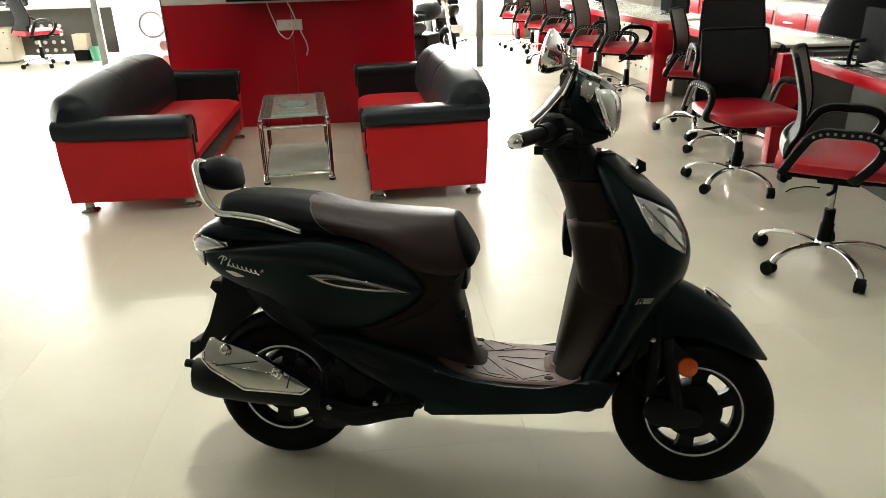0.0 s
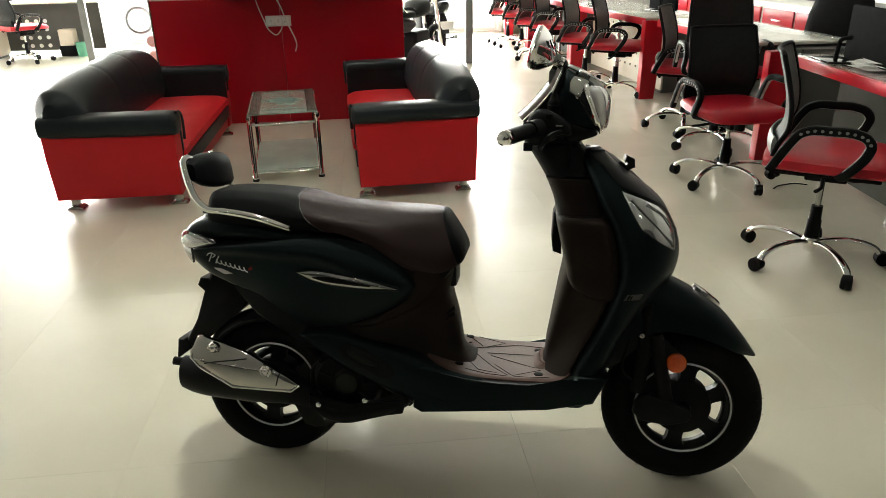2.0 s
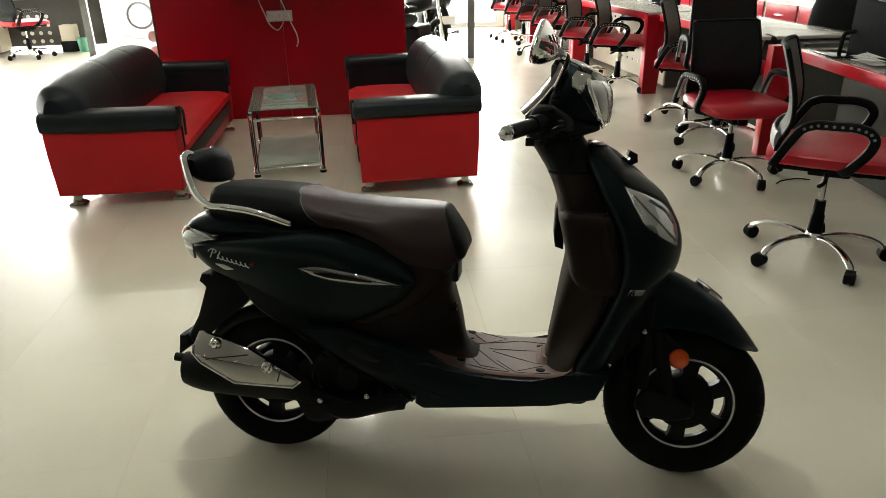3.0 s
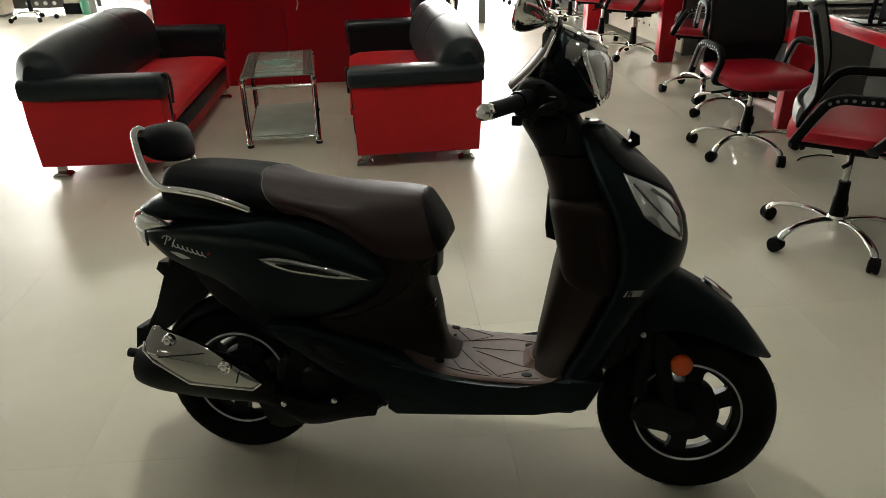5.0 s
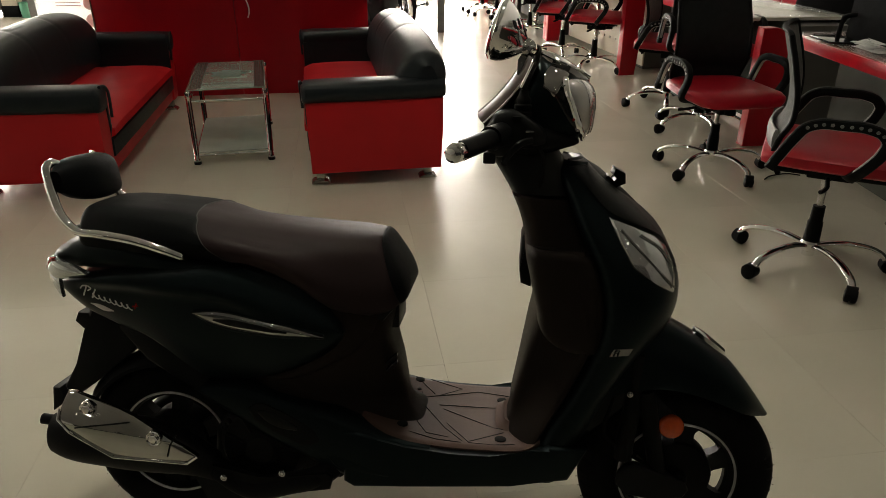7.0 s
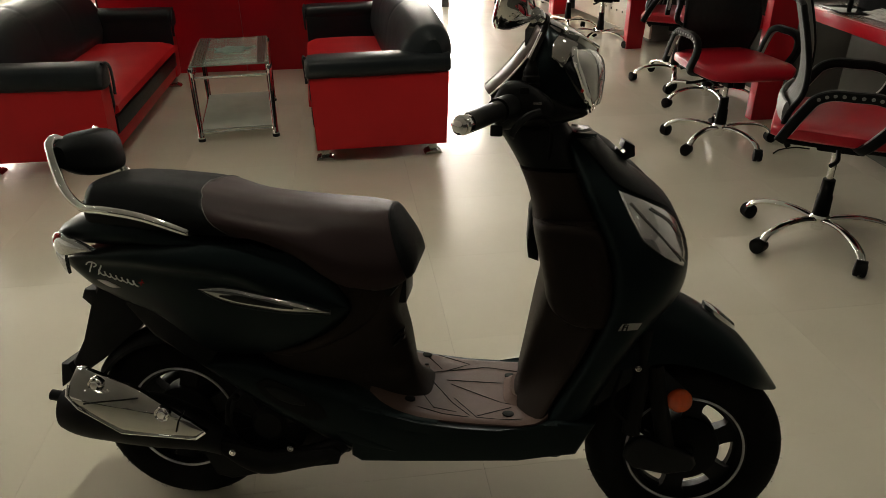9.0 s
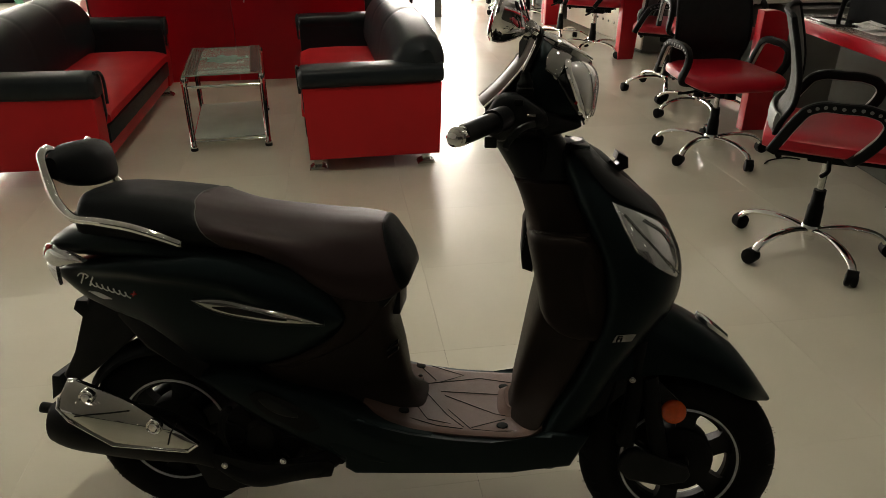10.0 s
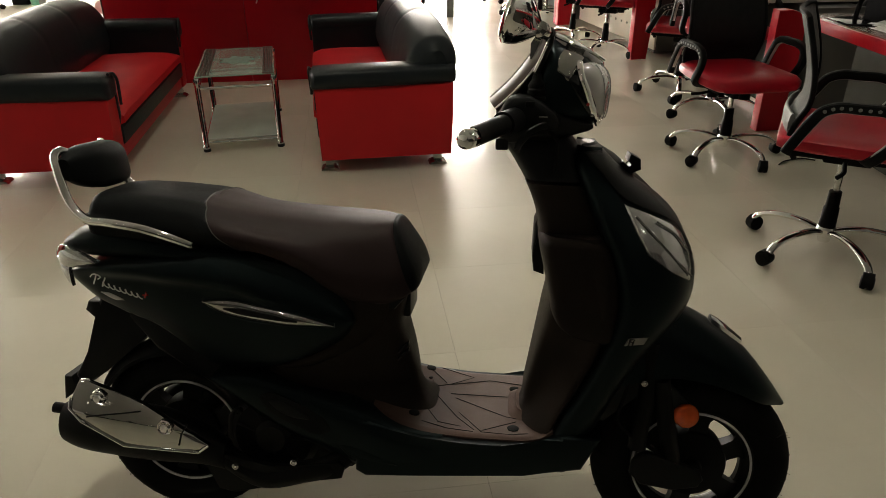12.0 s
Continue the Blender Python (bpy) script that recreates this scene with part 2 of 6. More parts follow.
def sweep(points, section, closed=False, bm=None, up=(0, 0, 1)):
    """Sweeps a section (pairs across, upward) along points."""
    p = [Vector(q) for q in points]
    n = len(p)
    rings = []
    side = None
    for i in range(n):
        a, b = p[(i - 1) % n] if closed or i else p[0], p[(i + 1) % n] if closed or i < n - 1 else p[-1]
        d = (b - a).normalized()
        if side is None:
            side = d.cross(Vector(up))
            if side.length < 1e-3:
                side = d.cross(Vector((1, 0, 0)))
        side = (side - d * side.dot(d)).normalized()
        top = side.cross(d)
        rings.append([p[i] + side * s + top * t for s, t in section])
    if closed:
        rings.append(rings[0])
        bm2 = loft(rings, True, False, bm)
        bmesh.ops.remove_doubles(bm2, verts=bm2.verts, dist=1e-6)
        return bm2
    return loft(rings, True, True, bm)


def circle(r, n=10, r2=None):
    return [(r * math.cos(2 * math.pi * i / n), (r2 or r) * math.sin(2 * math.pi * i / n)) for i in range(n)]


def tube(points, r, n=10, closed=False, samples=0, bm=None, r2=None):
    pts = cat(points, samples) if samples else points
    return sweep(pts, circle(r, n, r2), closed, bm)


def lathe(profile, m=None, n=32, bm=None, cap=True):
    """Turns (radius, along) pairs round the y axis; m places it."""
    bm = bm or bmesh.new()
    m = m or Matrix()
    rings = [[m @ Vector((r * math.cos(2 * math.pi * i / n), a, r * math.sin(2 * math.pi * i / n))) for i in range(n)] for r, a in profile]
    return loft(rings, True, cap, bm)


def slab(outline, y0, y1, bevel=0.0, seg=2, bm=None, smooth=0, m=None):
    """An outline of (x, z) pairs, pulled from y0 to y1."""
    bm = bm or bmesh.new()
    o = list(cat(list(outline) + [outline[0]], smooth)[:-1]) if smooth else outline
    m = m or Matrix()
    a = [bm.verts.new(m @ Vector((x, y0, z))) for x, z in o]
    b = [bm.verts.new(m @ Vector((x, y1, z))) for x, z in o]
    k = len(a)
    fs = [bm.faces.new(a), bm.faces.new(b[::-1])]
    for i in range(k):
        j = (i + 1) % k
        fs.append(bm.faces.new((a[j], a[i], b[i], b[j])))
    if bevel:
        es = list({e for f in fs[:2] for e in f.edges})
        bmesh.ops.bevel(bm, geom=es, offset=bevel, segments=seg, profile=0.6, affect="EDGES")
    return bm


def plate(outline, z0, z1, bevel=0.0, bm=None):
    """An outline of (x, y) pairs, pulled from z0 to z1."""
    bm = bm or bmesh.new()
    a = [bm.verts.new((x, y, z0)) for x, y in outline]
    b = [bm.verts.new((x, y, z1)) for x, y in outline]
    k = len(a)
    fs = [bm.faces.new(a), bm.faces.new(b[::-1])]
    for i in range(k):
        bm.faces.new((a[(i + 1) % k], a[i], b[i], b[(i + 1) % k]))
    if bevel:
        bmesh.ops.bevel(bm, geom=list({e for f in fs for e in f.edges}), offset=bevel, segments=2, profile=0.6, affect="EDGES")
    return bm


def oval(w, lo, hi, n=28, p=2.4):
    """A rounded ring of (y, z) pairs, half width w, from lo to hi."""
    out = []
    for i in range(n):
        a = 2 * math.pi * i / n
        c, s = math.cos(a), math.sin(a)
        out.append((w * math.copysign(abs(c) ** (2 / p), c), (lo + hi) / 2 + (hi - lo) / 2 * math.copysign(abs(s) ** (2 / p), s)))
    return out


# ---- the hall ----
X0, X1, Y0, Y1, H = -8.0, 5.0, -4.6, 13.0, 3.3
ground = part("ground", box(-60, 60, -60, 90, -0.35, -0.15), M_GROUND)
tagged(ground, "pale concrete yard outside the showroom", "ground", kind="structure")
floor_ = part("floor", box(X0, X1, Y0, Y1, -0.12, -0.004), M_GROUT)
tagged(floor_, "glossy beige vitrified tile floor with fine joints", "floor", kind="structure")
ceiling = part("ceiling", box(X0, X1, Y0, Y1, H, H + 0.15), M_CEIL)
tagged(ceiling, "plain pale grey painted ceiling", "ceiling", kind="structure")
wall_right = part("wall_east", box(X1, X1 + 0.2, Y0, Y1, -0.1, H), M_WHITEDIM)
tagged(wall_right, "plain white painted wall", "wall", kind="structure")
# out of view; added to close the hall and keep reflections dark
wall_south = part("wall_south", box(X0, X1, Y0 - 0.2, Y0, -0.1, H), M_DIMWALL)
tagged(wall_south, "plain unseen wall coloured dark to darken reflections", "wall", kind="structure")


def wall_with_openings(name, along, at, a0, a1, holes, thick, label):
    """A wall along x or y with openings (from, to, sill, head) that go through it."""
    bm = bmesh.new()

    def piece(u0, u1, z0, z1):
        if u1 - u0 > 0.01 and z1 - z0 > 0.01:
            if along == "x":
                box(u0, u1, at, at + thick, z0, z1, bm=bm)
            else:
                box(at, at + thick, u0, u1, z0, z1, bm=bm)

    u = a0
    for h0, h1, s, t in sorted(holes):
        piece(u, h0, -0.1, H)
        piece(h0, h1, -0.1, s)
        piece(h0, h1, t, H)
        u = h1
    piece(u, a1, -0.1, H)
    ob = part(name, bm, M_WHITE)
    return tagged(ob, label, "wall", kind="structure")


BACK = [(-7.4, -4.2, 0.02, 2.8), (-3.9, -0.6, 0.02, 2.8), (-0.3, 2.35, 0.02, 2.8)]
wall_with_openings("wall_north", "x", Y1, X0, X1, BACK, 0.2, "white painted wall with wide glazed openings")
# this west opening is out of view, added for daylight from the side
LEFT = [(6.2, 10.4, 0.02, 2.8)]
wall_with_openings("wall_west", "y", X0 - 0.2, Y0, Y1, LEFT, 0.2, "white painted wall with wide glazed openings")


def glazing(name, along, at, a0, a1, z0, z1, bars):
    e = thing(name, Matrix(), "floor-length window with slim pale aluminium frame", "window", kind="structure")
    t = 0.03

    def bar(nm, u0, u1, w0, w1):
        bm = box(u0, u1, at - t, at + t, w0, w1, 0.004) if along == "x" else box(at - t, at + t, u0, u1, w0, w1, 0.004)
        part(nm, bm, M_PALEFRAME, e)

    bar("rail", a0, a1, z0, z0 + 0.06)
    bar("rail", a0, a1, z1 - 0.06, z1)
    us = np.linspace(a0, a1, bars + 2)
    for u in us:
        u = min(max(u, a0 + 0.03), a1 - 0.03)
        bar("mullion", u - 0.025, u + 0.025, z0 + 0.06, z1 - 0.06)
    for u0, u1 in zip(us, us[1:]):
        bm = box(u0 + 0.03, u1 - 0.03, at - 0.004, at + 0.004, z0 + 0.06, z1 - 0.06) if along == "x" else box(at - 0.004, at + 0.004, u0 + 0.03, u1 - 0.03, z0 + 0.06, z1 - 0.06)
        pane = part("pane", bm, M_GLASS, e)
        pane.visible_shadow = False


for i, (a, b, s, t) in enumerate(BACK):
    glazing("window_%d" % (i + 1), "x", Y1 + 0.1, a, b, s, t, 1 if i else 2)
for i, (a, b, s, t) in enumerate(LEFT):
    glazing("window_%d" % (i + 4), "y", X0 - 0.1, a, b, s, t, 2)

street = part("backdrop", box(-40, 30, 30, 30.1, -0.3, 16), M_BACKDROP)
tagged(street, "bright hazy street beyond the windows", "backdrop", kind="structure")
# glowing sheet beyond the added west window
street2 = part("backdrop", box(-30.1, -30, -15, 30, -0.3, 16), M_BACKDROP)
tagged(street2, "bright hazy street beyond the windows", "backdrop", kind="structure")

# red partition with the white upper part, behind the sofas
WY = 6.36
partition = thing("partition_wall", pose(0, WY, 0), "red laminate partition with a white painted upper part", "partition", kind="structure")
part("panel", box(-1.80, -0.757, 0, 0.10, 0.0, 1.035, 0.003), M_REDLAM, partition, "red laminate panel")
part("panel", box(-0.754, 0.278, 0, 0.10, 0.0, 1.035, 0.003), M_REDLAM, partition, "red laminate panel")
part("upper_wall", box(-1.80, 0.278, 0.004, 0.096, 1.037, 2.6, 0.002), M_WHITE, partition, "white painted upper wall")
part("edge_strip", box(-1.812, -1.802, -0.003, 0.103, 0.0, 2.6, 0.001), M_STEEL, partition, "pale metal edge strip")

tv = thing("wall_shelf", pose(-0.5, WY - 0.09, 1.06), "thin black wall shelf under a screen", "shelf")
part("board", box(-0.75, 0.62, -0.07, 0.088, 0, 0.03, 0.004), M_SCREEN, tv)


def socket_board():
    e = thing("socket_plate", pose(-0.775, WY - 0.0, 0.855), "white electrical switch and socket plate on the red panel", "socket")
    part("plate", box(-0.105, 0.105, -0.014, -0.001, -0.043, 0.043, 0.004), M_WIRE, e)
    for dx in (-0.062, 0.0, 0.062):
        part("module", box(dx - 0.026, dx + 0.026, -0.018, -0.012, -0.03, 0.03, 0.002), M_PAPER, e)
    for dx in (-0.062, 0.062):
        for ox, oz in ((-0.008, -0.006), (0.008, -0.006), (0, 0.01)):
            part("pin_hole", lathe([(0.0001, -0.0188), (0.0034, -0.0188), (0.0034, -0.016)], pose(dx + ox, 0, oz), 8), M_SCREEN, e)
    part("switch_rocker", box(-0.010, 0.010, -0.021, -0.017, -0.016, 0.016, 0.002), M_WIRE, e)


socket_board()
cab = part("power_cable", tube([(-0.95, WY - 0.012, 1.06), (-0.93, WY - 0.02, 0.98), (-0.895, WY - 0.03, 0.88), (-0.85, WY - 0.04, 0.78), (-0.80, WY - 0.035, 0.745), (-0.755, WY - 0.03, 0.79), (-0.735, WY - 0.022, 0.845)], 0.0045, 8, samples=40), M_WIRE)
tagged(cab, "thin white power cable looped below the socket", "cable")
cab = part("power_cable", tube([(-0.79, WY - 0.012, 1.06), (-0.745, WY - 0.02, 0.97), (-0.715, WY - 0.03, 0.88), (-0.675, WY - 0.035, 0.78), (-0.645, WY - 0.03, 0.70), (-0.64, WY - 0.03, 0.65), (-0.655, WY - 0.03, 0.605)], 0.0055, 8, samples=40), M_WIRE)
tagged(cab, "thick white cable hanging down with a loose end", "cable")

# ceiling lights
def ceiling_light(x, y, power):
    e = thing("ceiling_light", pose(x, y, H - 0.02), "small round recessed white ceiling light", "ceiling light", "ceiling lights")
    part("frame", lathe([(0.0001, 0.018), (0.075, 0.018), (0.078, 0.010), (0.070, 0.0), (0.040, 0.0), (0.036, 0.006), (0.0001, 0.006)], pose(0, 0, 0, 90, 0, 0), 28), M_WHITE, e)
    part("diffuser", lathe([(0.0001, -0.002), (0.030, -0.001), (0.035, 0.005), (0.0001, 0.0055)], pose(0, 0, 0, 90, 0, 0), 20), M_LED, e, "glowing white diffuser")
    if not power:
        return
    lamp = area_lamp("ceiling_lamp", (x, y, H - 0.04), (x, y, 0), 0.13, 0.13, power, (0.97, 1.0, 0.90))
    lamp.data.shape, lamp.data.spread = "DISK", radians(120)


LAMP_POWER = {-1.4: {-4.03: 0.5, -2.18: 0.8, -0.32: 1.0, 1.64: 2.0}, 2.5: {-4.03: 1.0, -2.18: 3, -0.32: 21, 1.64: 6}, 6.46: {-4.03: 1.5, -2.18: 0.7, -0.32: 11, 1.64: 2.0}, 10.4: {-4.03: 4, -2.18: 4, -0.32: 4, 1.64: 1}}
for lx in (-4.03, -2.18, -0.32, 1.64):
    for ly in (-1.4, 2.5, 6.46, 10.4):
        ceiling_light(lx, ly, LAMP_POWER[ly].get(lx, 0))
# small spot lamps in pairs nearer the entrance
for lx in (-3.0, -0.95, 1.25, 3.2):
    for ly in (-2.2, -0.4):
        ceiling_light(lx - 0.16, ly, 0)
        ceiling_light(lx + 0.16, ly, 0)

# glazed front posts
for px, py in ((1.30, 9.4), (-3.86, 10.7)):
    p = part("column", box(px - 0.045, px + 0.045, py - 0.03, py + 0.03, 0, H, 0.004), M_POST)
    tagged(p, "slim grey metal post from floor to ceiling", "post", kind="structure")


# ---- sofas and table ----
def sofa(m, length, label, low=0.435, high=0.567):
    """A two-seat sofa that faces +x, with its near end at y = 0."""
    e = thing("sofa", m, label, "sofa", "sofas facing each other")
    L = length
    # red end walls, wider at the top and towards the back
    for y0, y1 in ((0.0, 0.15), (L - 0.15, L)):
        part("end_panel", slab([(-0.352, 0.078), (0.352, 0.078), (0.358, 0.30), (0.362, 0.47), (-0.366, 0.47), (-0.362, 0.32)], y0, y1, 0.012, 3), M_REDLEATHER, e, "red leatherette end panel")
    # rolled black arm tops that drape over the ends
    for y0, s in ((0.075, 1), (L - 0.075, -1)):
        rings = []
        for x, r, dz in ((-0.38, 0.055, -0.01), (-0.372, 0.080, 0.0), (-0.30, 0.088, 0.0), (0.0, 0.090, -0.004), (0.30, 0.090, -0.006), (0.358, 0.088, -0.008), (0.374, 0.075, -0.012), (0.38, 0.05, -0.014)):
            ring = []
            for i in range(20):
                a = 2 * math.pi * i / 20
                c, q = math.cos(a), math.sin(a)
                k = r / 0.09
                ring.append((x, y0 + (0.098 * k) * math.copysign(abs(c) ** 0.6, c), (low + high) / 2 + dz + ((high - low) / 2 * k) * math.copysign(abs(q) ** 0.6, q)))
            rings.append(ring)
        part("armrest", loft(rings), M_BLKLEATHER, e, "rolled black leatherette armrest")
        part("piping", tube([(0.376, y0 - s * 0.02, high - 0.012), (0.382, y0 + s * 0.03, high - 0.016), (0.384, y0 + s * 0.075, high - 0.05), (0.382, y0 + s * 0.088, low + 0.02), (0.378, y0 + s * 0.088, low - 0.06)], 0.008, 8, samples=24), M_BLKLEATHER, e)
    for y0, y1 in ((0.150, 0.172), (L - 0.172, L - 0.150)):
        part("inner_side", slab([(-0.25, 0.27), (0.355, 0.27), (0.368, 0.32), (0.368, 0.49), (-0.25, 0.49)], y0, y1, 0.008, 2), M_BLKLEATHER, e, "black leatherette inner side of the arm")
    # body under the seat
    part("base", slab([(-0.35, 0.078), (0.34, 0.078), (0.35, 0.17), (0.345, 0.255), (-0.35, 0.255)], 0.152, L - 0.152, 0.008), M_REDLEATHER, e, "red leatherette base")
    part("front_band", slab([(0.350, 0.160), (0.362, 0.165), (0.366, 0.255), (0.352, 0.262)], 0.154, L - 0.154, 0.003), M_BLKLEATHER, e, "black leatherette band along the front")
    # seat cushion, crowned
    rings = []
    for y in np.linspace(0.174, L - 0.174, 22):
        k = max(0.0, min(y - 0.174, L - 0.174 - y))
        rise = 0.03 * min(1, (k / 0.15)) ** 0.5
        ring = []
        for x, z in cat([(-0.22, 0.258), (0.30, 0.258), (0.350, 0.261), (0.376, 0.274), (0.383, 0.292), (0.372, 0.313 + 0.3 * rise), (0.335, 0.328 + 0.75 * rise), (0.24, 0.333 + rise), (0.0, 0.335 + rise), (-0.22, 0.330 + rise)], 34):
            ring.append((x, y, z))
        rings.append(ring)
    part("seat_cushion", loft(rings), M_REDLEATHER, e, "red leatherette seat cushion")
    # black back: arched, padded, divided by two soft seams
    n = 120
    rings = []
    for i, y in enumerate(np.linspace(0.015, L - 0.015, n)):
        u = (y - 0.015) / (L - 0.03)
        edge = max(1e-6, min(u, 1 - u))
        crown = 0.685 + 0.068 * (1 - (1 - math.sin(math.pi * u)) ** 1.8) - 0.05 * (1 - min(1, edge / 0.045)) ** 2
        seam = sum(math.exp(-((u - s) / 0.014) ** 2) for s in (0.36, 0.64))
        pad = 0.035 * min(1, (edge / 0.06) ** 0.5) - 0.0008 * seam
        top = crown - 0.005 * seam
        th = 0.5 + 0.5 * min(1, edge / 0.035)
        ring = []
        for x, z in cat([(-0.355, 0.26), (-0.20, 0.26), (-0.135 + pad, 0.40), (-0.145 + pad, 0.54), (-0.17 + pad, top - 0.10), (-0.215 + pad * 0.6, top - 0.03), (-0.28, top), (-0.345, top - 0.015), (-0.380, top - 0.06), (-0.395, top - 0.13), (-0.385, 0.52), (-0.365, 0.42)], 36):
            ring.append((-0.28 + (x + 0.28) * th, y, z))
        rings.append(ring)
    part("backrest", loft(rings), M_BLKLEATHER, e, "padded black leatherette backrest with soft seams")
    for fx in (-0.29, 0.31):
        for fy in (0.10, L - 0.10):
            f = part("foot", box(fx - 0.022, fx + 0.022, fy - 0.022, fy + 0.022, 0.016, 0.080, 0.003), M_STEEL, e, "square steel foot")
            part("pad", slab([(fx - 0.05, 0.0), (fx + 0.05, 0.0), (fx + 0.042, 0.012), (fx + 0.02, 0.02), (fx - 0.02, 0.02), (fx - 0.042, 0.012)], fy - 0.04, fy + 0.04, 0.003), M_STEEL, f)
    return e


sofa(pose(-1.553, 4.135, 0, 0, 0, 0.2), 1.92, "two-seat sofa in red and black leatherette on steel feet")
sofa(pose(0.136, 6.02, 0, 0, 0, 182.0), 1.92, "two-seat sofa in red and black leatherette beside the bright doorway", 0.462, 0.572)


def glass_table(m):
    e = thing("glass_table", m, "small chrome-legged glass coffee table with a lower shelf", "coffee table")
    W, D, Hh = 0.428, 0.80, 0.420
    for x in (0, W):
        for y in (0, D):
            leg = part("leg", lathe([(0.0001, 0.018), (0.019, 0.018), (0.019, 0.032), (0.016, 0.036), (0.016, Hh - 0.025), (0.019, Hh - 0.022), (0.019, Hh), (0.014, Hh + 0.012), (0.0001, Hh + 0.014)], pose(x, y, 0, 90, 0, 0), 18), M_CHROME, e, "chrome tube leg")
            part("foot", lathe([(0.0001, 0), (0.021, 0), (0.022, 0.006), (0.021, 0.0175), (0.0001, 0.0175)], pose(x, y, 0, 90, 0, 0), 18), M_PLASTIC, leg, "black rubber foot")
            part("stripe", box(x - 0.004, x + 0.004, y - 0.018, y - 0.0145, 0.06, Hh - 0.04, 0.001), M_PLASTIC, leg)
    for z, r in ((0.05, 0.008), (Hh - 0.048, 0.009)):
        part("rail", tube([(0, 0, z), (W, 0, z)], r, 10), M_CHROME, e)
        part("rail", tube([(0, D, z), (W, D, z)], r, 10), M_CHROME, e)
        part("rail", tube([(0, 0, z), (0, D, z)], r, 10), M_CHROME, e)
        part("rail", tube([(W, 0, z), (W, D, z)], r, 10), M_CHROME, e)
    part("tabletop", box(-0.008, W + 0.008, -0.006, D + 0.006, Hh + 0.014, Hh + 0.022, 0.002), M_GREENGLASS, e, "clear green-tinted glass top")
    for k in range(5):
        for x0, pitch in ((0.004, 0.014), (W - 0.058, 0.012)):
            part("printed_stripe", box(x0 + pitch * k, x0 + pitch * k + 0.0095, -0.003, D + 0.003, Hh + 0.0235, Hh + 0.0245), M_STRIPE, e, "dark printed stripe on the glass")
    part("printed_motif", plate([(W / 2 + (0.098 + 0.014 * math.cos(7 * a)) * math.cos(a), D / 2 + (0.105 + 0.018 * math.cos(7 * a)) * math.sin(a)) for a in np.linspace(0, 2 * math.pi, 71)[:-1]], Hh + 0.0235, Hh + 0.0242), M_MOTIF, e, "faint leafy motif printed on the glass")
    part("lower_shelf", box(0.005, W - 0.005, 0.005, D - 0.005, 0.062, 0.070, 0.002), M_FROST, e, "frosted glass lower shelf")


glass_table(pose(-0.836, 4.592, 0, 0, 0, 5.2))


